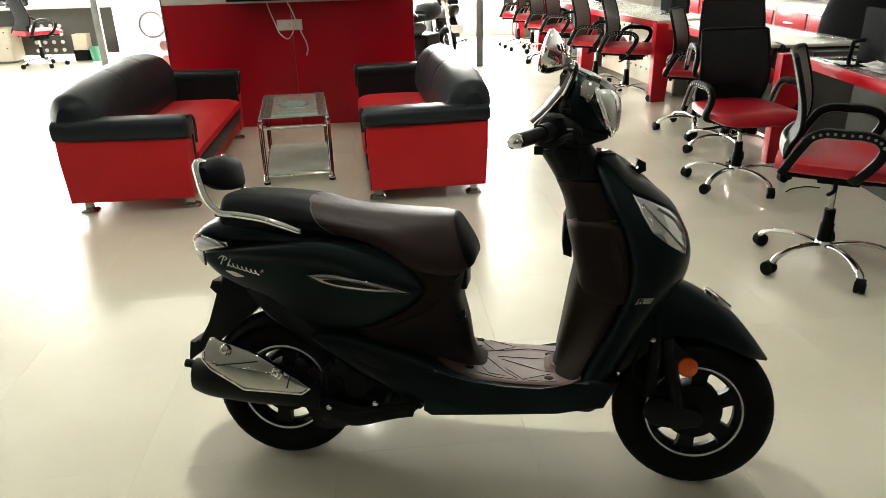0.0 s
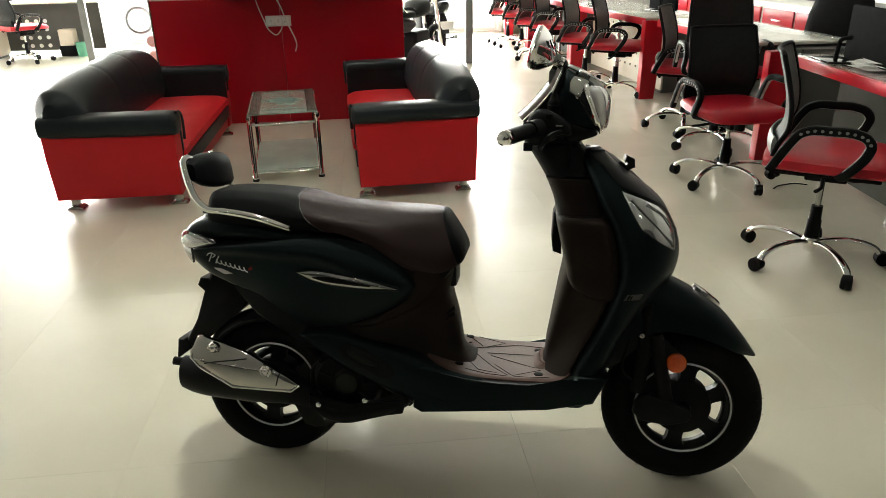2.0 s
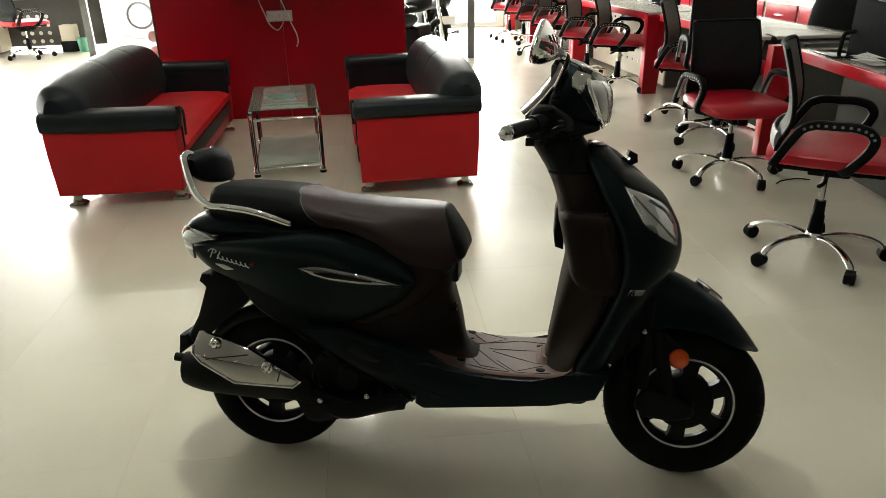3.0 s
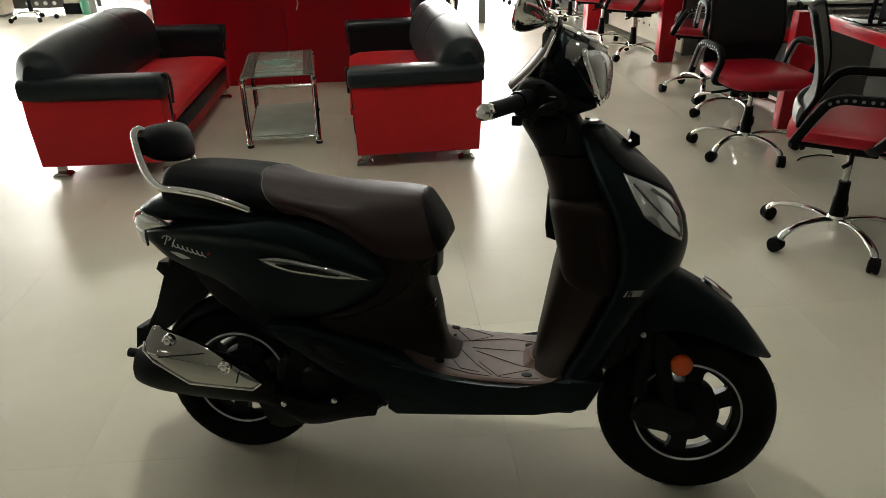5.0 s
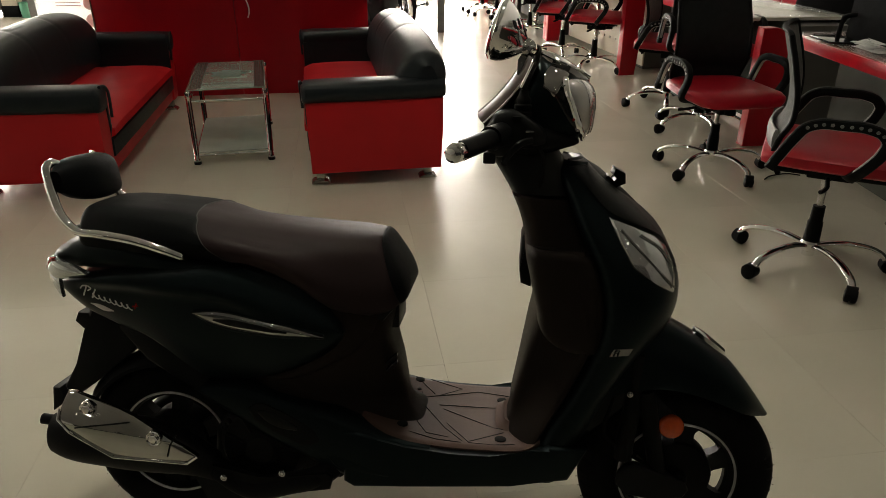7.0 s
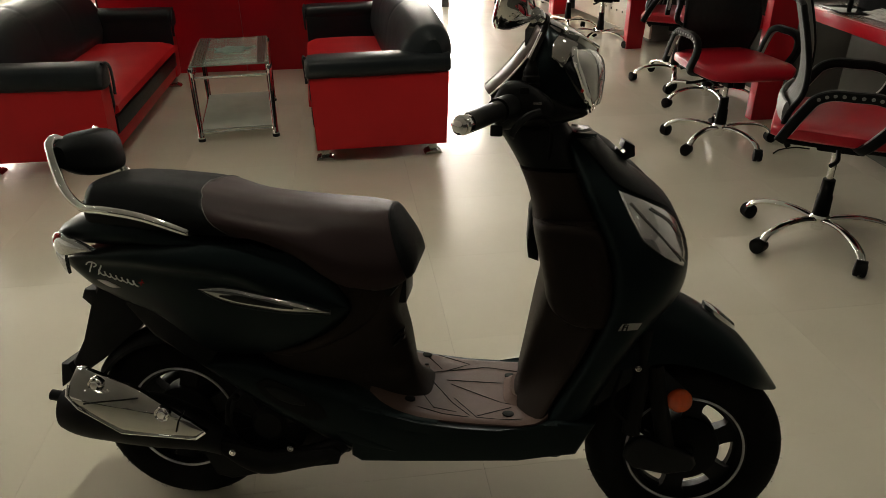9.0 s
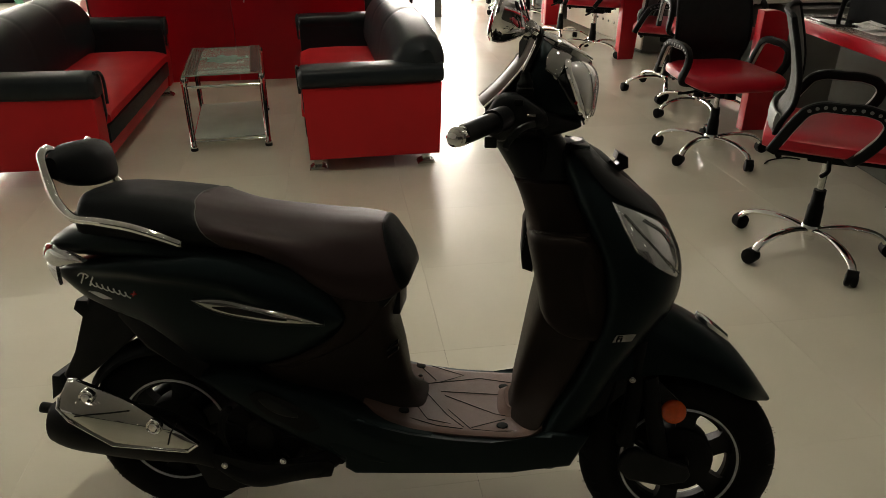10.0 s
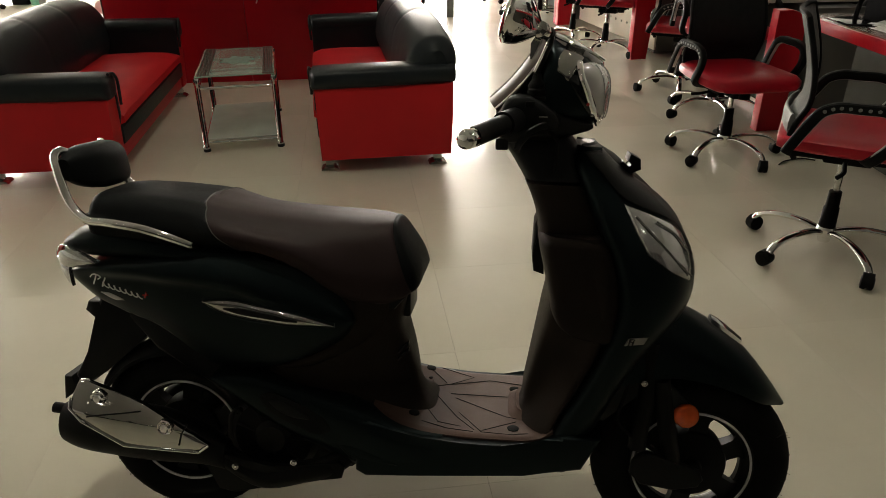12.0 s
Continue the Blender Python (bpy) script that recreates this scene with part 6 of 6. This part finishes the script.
        ref = part("reflector_bracket", slab([(1.10, 0.44), (1.12, 0.44), (1.19, 0.375), (1.175, 0.33), (1.14, 0.35)], min(0.068 * s, 0.075 * s), max(0.068 * s, 0.075 * s), 0.002), M_PLASTIC, e)
        pr = [(0.0001, -0.009), (0.020, -0.008), (0.025, -0.005), (0.027, 0.0), (0.027, 0.004), (0.0001, 0.004)]
        part("reflector", lathe(pr, pose(1.168, 0.080 * s, 0.362) @ (pose(0, 0, 0, 0, 0, 180) if s > 0 else Matrix()), 28), M_ORANGE, ref, "round orange reflector")
    bolt(e, 1.072, -0.094, 0.440, 0.0075)
    part("brake_cable", tube([(1.06, -0.05, 0.5), (1.04, -0.07, 0.40), (1.03, -0.075, 0.33), (1.07, -0.08, 0.30), (1.15, -0.07, 0.25)], 0.004, 8, samples=20), M_RUBBER, e)

    # --- engine, swing arm and exhaust
    part("crankcase", slab([(0.16, 0.18), (0.30, 0.165), (0.44, 0.215), (0.45, 0.30), (0.38, 0.36), (0.24, 0.37), (0.17, 0.30)], -0.11, 0.12, 0.02, 3), M_DARKMETAL, e, "black engine casing")
    part("transmission_case", slab([(-0.06, 0.17), (0.02, 0.13), (0.10, 0.145), (0.42, 0.21), (0.44, 0.30), (0.36, 0.35), (0.10, 0.31), (0.0, 0.315), (-0.07, 0.26)], 0.06, 0.15, 0.02, 3), M_DARKMETAL, e, "black transmission case")
    part("fan_cover", lathe([(0.0001, -0.045), (0.03, -0.045), (0.04, -0.035), (0.085, -0.03), (0.10, -0.01), (0.10, 0.03), (0.0001, 0.03)], pose(0.29, -0.115, 0.285), 32), M_DARKMETAL, e, "round black fan cover")
    for k in range(9):
        a = 2 * math.pi * k / 9
        part("fan_rib", tube([(0.29 + 0.042 * math.cos(a), -0.149, 0.285 + 0.042 * math.sin(a)), (0.29 + 0.082 * math.cos(a), -0.147, 0.285 + 0.082 * math.sin(a))], 0.004, 6), M_DARKMETAL, e)
    part("swing_arm", slab([(-0.01, 0.19), (0.07, 0.18), (0.26, 0.17), (0.30, 0.26), (0.22, 0.32), (0.05, 0.25), (-0.01, 0.24)], 0.06, 0.12, 0.012), M_DARKMETAL, e)
    part("exhaust_pipe", tube([(0.16, -0.165, 0.268), (0.21, -0.17, 0.232), (0.27, -0.175, 0.205), (0.36, -0.175, 0.222), (0.43, -0.165, 0.243), (0.455, -0.13, 0.255), (0.44, -0.07, 0.27)], 0.024, 14, samples=30), M_DARKMETAL, e, "black exhaust pipe")
    part("foot_guard", slab([(0.15, 0.235), (0.19, 0.265), (0.30, 0.235), (0.44, 0.262), (0.458, 0.25), (0.45, 0.222), (0.33, 0.20), (0.215, 0.168), (0.18, 0.175)], -0.190, -0.178, 0.004), M_DARKMETAL, e, "black guard plate")
    bolt(e, 0.222, -0.194, 0.238, 0.008, M_CHROME)
    bolt(e, 0.350, -0.194, 0.258, 0.008, M_CHROME)
    bolt(e, 0.225, -0.165, 0.352, 0.0075, M_DARKMETAL)
    part("stand_foot", tube([(0.43, -0.12, 0.235), (0.462, -0.145, 0.236), (0.472, -0.15, 0.25)], 0.010, 8), M_DARKMETAL, e)
    # muffler can with a chrome heat shield
    axis = [(-0.174, -0.152, 0.292), (-0.166, -0.154, 0.291), (-0.05, -0.158, 0.286), (0.08, -0.162, 0.278), (0.15, -0.165, 0.264), (0.195, -0.167, 0.245)]
    rad = [0.046, 0.057, 0.061, 0.060, 0.048, 0.034]
    bm = bmesh.new()
    rings = []
    for (x, y, z), r in zip(cat(axis, 22), cat([(i, q) for i, q in enumerate(rad)], 22)[:, 1]):
        rings.append([(x + 0.08 * 0.0, y + r * 0.85 * math.cos(a), z + r * math.sin(a)) for a in np.linspace(0, 2 * math.pi, 29)[:-1]])
    can = part("muffler", loft(rings), M_DARKMETAL, e, "black muffler can")
    part("tail_pipe", tube([(-0.16, -0.15, 0.318), (-0.206, -0.15, 0.322)], 0.012, 14), M_DARKMETAL, can)
    low_o = [(-0.119, 0.385), (-0.112, 0.414), (-0.100, 0.415), (0.005, 0.388), (0.040, 0.376), (0.108, 0.344), (0.150, 0.322), (0.181, 0.300), (0.158, 0.282), (-0.002, 0.287), (-0.091, 0.339), (-0.117, 0.366)]
    shield = bmesh.new()

    def bend(x, z):
        d = z - (0.33 - 0.12 * x)
        return -0.232 + 2.0 * d * d + 0.5 * max(0.0, d - 0.018) + 0.05 * x * x * 4
    n = len(low_o)
    dense = []
    for i in range(n):
        (xa, za), (xb, zb) = low_o[i], low_o[(i + 1) % n]
        for k in range(6):
            dense.append((xa + (xb - xa) * k / 6, za + (zb - za) * k / 6))
    cx0, cz0 = 0.02, 0.345
    rings = []
    for k, off in ((0.02, 0.0), (0.35, 0.0), (0.7, 0.0), (0.93, 0.0), (0.985, 0.002), (1.0, 0.006), (0.99, 0.012)):
        rings.append([(cx0 + (x - cx0) * k, bend(cx0 + (x - cx0) * k, cz0 + (z - cz0) * k) + off, cz0 + (z - cz0) * k) for x, z in dense])
    sh = part("heat_shield", loft(rings), M_SHIELD, e, "chrome exhaust heat shield")
    rim_pts = [low_o[k] for k in (10, 9, 8, 7)]
    part("shield_lip", tube([(x, bend(x, z) - 0.001, z + 0.002) for x, z in rim_pts], 0.0032, 8), M_CHROME, sh)
    part("shield_lip", tube([(x, bend(x, z) - 0.001, z) for x, z in [low_o[k] for k in (0, 11, 10)]], 0.0026, 8), M_CHROME, sh)
    part("shield_groove", tube([(-0.078, bend(-0.078, 0.352) - 0.001, 0.352), (-0.05, bend(-0.05, 0.357) - 0.001, 0.357), (0.0, bend(0, 0.362) - 0.001, 0.362), (0.035, bend(0.035, 0.366) - 0.001, 0.366)], 0.0016, 6), M_DARKMETAL, sh)
    part("shield_groove", tube([(0.118, bend(0.118, 0.300) - 0.001, 0.300), (0.125, bend(0.125, 0.325) - 0.001, 0.325), (0.135, bend(0.135, 0.345) - 0.001, 0.345)], 0.0018, 6), M_DARKMETAL, sh)
    for x, z in ((-0.058, 0.388), (0.092, 0.340)):
        part("shield_dish", lathe([(0.0001, -0.003), (0.011, -0.003), (0.0155, -0.007), (0.0175, -0.003), (0.0175, 0.004), (0.0001, 0.004)], pose(x, bend(x, z), z), 22), M_CHROME, sh)
        part("bolt", lathe([(0.0001, -0.012), (0.008, -0.011), (0.012, -0.006), (0.012, 0.0), (0.0001, 0.0)], pose(x, bend(x, z), z), 6), M_CHROME, sh)

    # --- rear mudguard, hugger and shock
    part("rear_mudguard", slab([(-0.135, 0.56), (-0.04, 0.53), (-0.005, 0.485), (-0.062, 0.433), (-0.145, 0.36), (-0.205, 0.315), (-0.222, 0.348), (-0.183, 0.410), (-0.146, 0.490)], -0.045, 0.045, 0.010, 3), M_PLASTIC, e, "black plastic rear mudguard")
    part("plate_holder", slab([(-0.246, 0.290), (-0.240, 0.352), (-0.222, 0.352), (-0.210, 0.318)], -0.06, 0.06, 0.005), M_PLASTIC, e)
    part("rear_reflector", slab([(-0.176, 0.514), (-0.167, 0.536), (-0.135, 0.536), (-0.128, 0.508), (-0.152, 0.492)], -0.045, 0.045, 0.006), M_PLASTIC, e)
    rings = []
    for a in np.linspace(radians(25), radians(150), 22):
        r0, r1 = 0.228, 0.236
        c, s = math.cos(a), math.sin(a)
        rings.append([(0.036 + (r1 - 0.02 * (y / 0.05) ** 2) * c, y, 0.213 + (r1 - 0.02 * (y / 0.05) ** 2) * s) for y in np.linspace(-0.055, 0.055, 7)] + [(0.036 + (r0 - 0.02 * (y / 0.05) ** 2) * c, y, 0.213 + (r0 - 0.02 * (y / 0.05) ** 2) * s) for y in np.linspace(0.055, -0.055, 7)])
    part("hugger", loft(rings), M_PLASTIC, e, "black hugger over the rear wheel")
    part("shock_absorber", tube([(0.02, 0.09, 0.28), (-0.03, 0.09, 0.55)], 0.026, 12), M_DARKMETAL, e)
    part("frame_tube", tube([(0.42, 0.09, 0.25), (0.30, 0.10, 0.34), (0.1, 0.10, 0.50)], 0.016, 10, samples=10), M_DARKMETAL, e)
    part("inner_wall", slab([(-0.04, 0.525), (0.02, 0.452), (0.09, 0.412), (0.16, 0.36), (0.30, 0.35), (0.42, 0.36), (0.45, 0.46), (0.30, 0.55), (0.05, 0.575), (-0.03, 0.58)], -0.10, 0.10, 0.01), M_PLASTIC, e, "black inner panel")

    # --- chrome grab rail and pillion backrest
    half = [(0.137, -0.137, 0.706), (0.09, -0.140, 0.722), (0.04, -0.141, 0.736), (-0.04, -0.139, 0.747), (-0.092, -0.132, 0.752), (-0.127, -0.120, 0.778), (-0.151, -0.106, 0.820), (-0.163, -0.097, 0.854), (-0.169, -0.090, 0.872), (-0.166, -0.078, 0.882), (-0.158, -0.060, 0.874), (-0.152, -0.04, 0.858)]
    path = half + [(-0.150, 0, 0.850)] + [(x, -y, z) for x, y, z in half[::-1]]
    rail_ = part("grab_rail", tube(path, 0.0095, 14, samples=100), M_CHROME, e, "bent chrome grab rail")
    part("rail_end", lathe([(0.0001, -0.004), (0.008, -0.004), (0.009, 0.004), (0.0001, 0.004)], pose(0.139, -0.1365, 0.7055, 0, 0, 75), 12), M_STEEL, rail_)
    rings = []
    for t in np.linspace(-1, 1, 15):
        k = (1 - abs(t) ** 3.2) ** 0.5 if abs(t) < 1 else 0.15
        k = max(k, 0.35)
        rings.append([(-0.137 + xx, 0.105 * t + 0.01, zz - 0.001) for xx, zz in [(0.032 * math.copysign(abs(math.cos(a)) ** 0.6, math.cos(a)) * k + 0.012 - 0.02 * t * t - 0.25 * (0.058 * math.sin(a)) * k, 0.845 + 0.047 * math.copysign(abs(math.sin(a)) ** 0.65, math.sin(a)) * (0.2 + 0.8 * k)) for a in np.linspace(0, 2 * math.pi, 25)[:-1]]])
    part("backrest_pad", loft(rings), M_SEATBLK, e, "padded black pillion backrest")
    part("rail_bracket", box(-0.14, -0.08, -0.06, 0.06, 0.725, 0.745, 0.006), M_PLASTIC, e)
    part("pad_bracket", tube([(-0.115, 0.075, 0.80), (-0.10, 0.075, 0.765), (-0.09, 0.075, 0.74)], 0.007, 8), M_STEEL, e)

    # --- trim and lettering on the flank
    flank = lambda x, z: -body_y(x, z)
    for s in (-1, 1):
        up_, lo_ = [(0.160, 0.594), (0.205, 0.599), (0.283, 0.592), (0.374, 0.577), (0.437, 0.559)], [(0.160, 0.592), (0.197, 0.572), (0.237, 0.562), (0.313, 0.558), (0.437, 0.557)]
        part("trim_bed", leaf([(x, z + 0.004) for x, z in up_], [(x, z - 0.006) for x, z in lo_], body_y, 0.003, side=s), M_TEAL, e, "dark teal surround of the side trim")
        tr = part("chrome_trim", leaf(up_, lo_, lambda x, z: body_y(x, z) + 0.002, 0.007, side=s, n=40, m=17), M_TRIM, e, "pointed chrome side trim")
        part("trim_slot", leaf([(0.205, 0.5835), (0.235, 0.5855), (0.29, 0.5815), (0.365, 0.5700)], [(0.205, 0.5800), (0.235, 0.5720), (0.29, 0.5685), (0.365, 0.5655)], lambda x, z: body_y(x, z) + 0.0086, 0.0010, side=s, n=16), M_DARKMETAL, tr)

    # the name on the flank as plain slanted marks, the first one tall
    on = lambda px, pz: (px, flank(px, pz) - 0.0010, pz)
    base_z = lambda px: 0.603 - 0.20 * (px + 0.10)
    for x, h in ((-0.103, 0.024), (-0.083, 0.021)):
        part("name_stroke", sweep([on(*p) for p in cat([(x, base_z(x) - 0.001), (x + 0.3 * h, base_z(x) + 0.5 * h), (x + 0.62 * h, base_z(x) + h)], 8)], circle(0.0012, 8, 0.0020)), M_SILVERLINE, e)
    part("name_stroke", sweep([on(*p) for p in cat([(-0.106, 0.620), (-0.097, 0.6275), (-0.085, 0.628), (-0.081, 0.622), (-0.090, 0.615)], 14)], circle(0.0010, 8, 0.0016)), M_SILVERLINE, e)
    wave = []
    for k in range(85):
        u = k / 84
        px = -0.084 + 0.096 * u
        wave.append(on(px + 0.0035 * math.sin(2 * math.pi * 7 * u + 0.6), base_z(px) + 0.0055 + 0.0056 * math.sin(2 * math.pi * 7 * u - 1.4)))
    part("name_stroke", sweep(wave, circle(0.0010, 6, 0.0017)), M_SILVERLINE, e)
    x = 0.014
    for p0, p1 in (((x + 0.003, 0.590), (x + 0.016, 0.592)), ((x + 0.007, 0.585), (x + 0.013, 0.598))):
        part("name_mark", sweep([(p0[0], flank(*p0) - 0.001, p0[1]), (p1[0], flank(*p1) - 0.001, p1[1])], circle(0.0014, 8, 0.0020)), M_REDLENS, e, "small red cross mark")
    part("wing_badge", leaf([(-0.092, 0.584), (-0.070, 0.583), (-0.036, 0.572)], [(-0.092, 0.582), (-0.066, 0.567), (-0.036, 0.570)], body_y, 0.003, side=-1, n=14), M_SILVERLINE, e, "small chrome oval badge")
    return e


SC = scooter(SCOOTER)


def lettering(text, m, size, material, parent):
    cu = bpy.data.curves.new("lettering", "FONT")
    cu.body, cu.size, cu.extrude, cu.shear = text, size, 0.0012, 0.35
    ob = new("lettering_curve", cu)
    me = bpy.data.meshes.new_from_object(ob.evaluated_get(bpy.context.evaluated_depsgraph_get()))
    bpy.data.objects.remove(ob)
    me.materials.append(material)
    out = new("badge_text", me)
    out.parent = parent
    out.matrix_basis = m
    return out


plate_ = slab([(-0.026, -0.0075), (0.015, -0.0075), (0.024, 0.0075), (-0.017, 0.0075)], -0.002, 0.002, 0.0008, 1)
plate_ob = part("model_badge", plate_, M_TRIM, SC, "small silver slanted badge")
plate_ob.matrix_basis = pose(1.032, -0.1795, 0.566, 0, 0, 16)
lettering("Fi", pose(1.014, -0.1875, 0.5595, 90, 0, 16), 0.018, M_SCREEN, SC)


# ---- bikes beyond the partition ----
def parked_bike(m, label):
    e = thing("motorcycle", m, label, "motorcycle", "parked motorcycles")
    for nm, x in (("rear_wheel", 0.0), ("front_wheel", 1.22)):
        w = new(nm)
        w.parent = e
        w.location = (x, 0, 0.28)
        part("tyre", lathe([(0.28 - 0.04 + 0.04 * math.cos(a), 0.042 * math.sin(a)) for a in np.linspace(-2.2, 2.2, 15)], n=40, cap=False), M_RUBBER, w)
        part("rim", lathe([(0.225, -0.025), (0.232, 0), (0.225, 0.025), (0.21, 0.01), (0.21, -0.01), (0.225, -0.025)], n=40, cap=False), M_CHROME, w)
        for k in range(6):
            a = k * math.pi / 3
            part("spoke", tube([(0, 0, 0), (0.215 * math.cos(a), 0, 0.215 * math.sin(a))], 0.012, 6), M_PLASTIC, w)
    part("tank", loft([[(x, y, z) for y, z in oval(w, lo, hi, 20, 2.4)] for x, w, lo, hi in ((0.5, 0.08, 0.70, 0.80), (0.58, 0.13, 0.68, 0.86), (0.75, 0.15, 0.68, 0.90), (0.88, 0.10, 0.72, 0.86), (0.92, 0.05, 0.76, 0.82))]), M_PLASTIC, e)
    part("seat", loft([[(x, y, z) for y, z in oval(w, lo, hi, 20, 3)] for x, w, lo, hi in ((-0.2, 0.08, 0.76, 0.82), (-0.1, 0.12, 0.73, 0.83), (0.2, 0.13, 0.70, 0.79), (0.48, 0.09, 0.69, 0.77), (0.54, 0.06, 0.70, 0.75))]), M_SEATBLK, e)
    part("tail", loft([[(x, y, z) for y, z in oval(w, lo, hi, 20, 2.4)] for x, w, lo, hi in ((-0.34, 0.04, 0.72, 0.76), (-0.28, 0.08, 0.66, 0.77), (-0.1, 0.12, 0.58, 0.74), (0.3, 0.13, 0.55, 0.70), (0.45, 0.1, 0.58, 0.68))]), M_PLASTIC, e)
    part("engine", box(0.35, 0.75, -0.14, 0.14, 0.22, 0.56, 0.04, 3), M_DARKMETAL, e)
    part("exhaust", tube([(0.7, -0.13, 0.45), (0.78, -0.15, 0.25), (0.4, -0.17, 0.2), (-0.2, -0.19, 0.3)], 0.03, 12, samples=20), M_CHROME, e)
    part("fender", loft([[(0.25 + 0.0 + 0.34 * math.cos(a) - 0.25, y, 0.28 + 0.34 * math.sin(a)) for y in (-0.06, 0, 0.06)] + [(0.33 * math.cos(a), y, 0.28 + 0.33 * math.sin(a)) for y in (0.06, 0, -0.06)] for a in np.linspace(0.8, 2.9, 12)]), M_PLASTIC, e)
    part("number_plate", box(-0.40, -0.395, -0.1, 0.1, 0.42, 0.52, 0.002), M_PAPER, e, "blank white number plate")
    for s in (-1, 1):
        part("fork_leg", tube([(1.22, 0.09 * s, 0.28), (1.05, 0.09 * s, 0.85)], 0.022, 10), M_CHROME, e)
        part("handlebar", tube([(1.0, 0.03 * s, 0.95), (0.98, 0.15 * s, 1.0), (0.90, 0.34 * s, 1.0)], 0.014, 8, samples=10), M_PLASTIC, e)
        part("rail", tube([(-0.25, 0.12 * s, 0.83), (-0.05, 0.15 * s, 0.84), (0.1, 0.15 * s, 0.78)], 0.01, 8, samples=10), M_CHROME, e)
    part("headlamp", lathe([(0.0001, -0.1), (0.07, -0.06), (0.09, 0.0), (0.085, 0.03), (0.0001, 0.05)], pose(1.1, 0, 0.88, 0, 0, -90), 20), M_CHROME, e)
    return e


parked_bike(pose(0.22, 7.75, 0, 0, 0, 62), "black motorcycle parked behind the partition")
parked_bike(pose(0.95, 9.9, 0, 0, 0, 100), "chrome-trimmed motorcycle parked in the bright light")
parked_bike(pose(0.35, 10.3, 0, 0, 0, 95), "chrome-trimmed motorcycle parked in the bright light")


# ---- floor tiles, last ----
TILE, GAP, TX, TY = 0.5875, 0.0005, 0.315, 1.770


def tile_mesh():
    bm = box(-TILE / 2 + GAP / 2, TILE / 2 - GAP / 2, -TILE / 2 + GAP / 2, TILE / 2 - GAP / 2, -0.004, 0.0)
    me = bpy.data.meshes.new("tile")
    bm.to_mesh(me)
    bm.free()
    me.materials.append(M_TILE)
    return me


TM = tile_mesh()
rest = bmesh.new()
for i in range(-15, 9):
    for j in range(-14, 20):
        x, y = TX + (i + 0.5) * TILE, TY + (j + 0.5) * TILE
        x0, x1, y0, y1 = max(x - TILE / 2 + GAP / 2, X0), min(x + TILE / 2 - GAP / 2, X1), max(y - TILE / 2 + GAP / 2, Y0), min(y + TILE / 2 - GAP / 2, Y1)
        if x1 - x0 < 0.01 or y1 - y0 < 0.01:
            continue
        whole = x1 - x0 > TILE - 0.004 and y1 - y0 > TILE - 0.004
        if whole and -6 <= i <= 6 and -2 <= j <= 16:
            t = new("tile", TM)
            t.location = (x, y, 0)
            t.parent = floor_
        else:
            box(x0, x1, y0, y1, -0.004, 0.0, bm=rest)
r = part("far_tiles", rest, M_TILE, floor_)
tagged(r, kind="stuff")
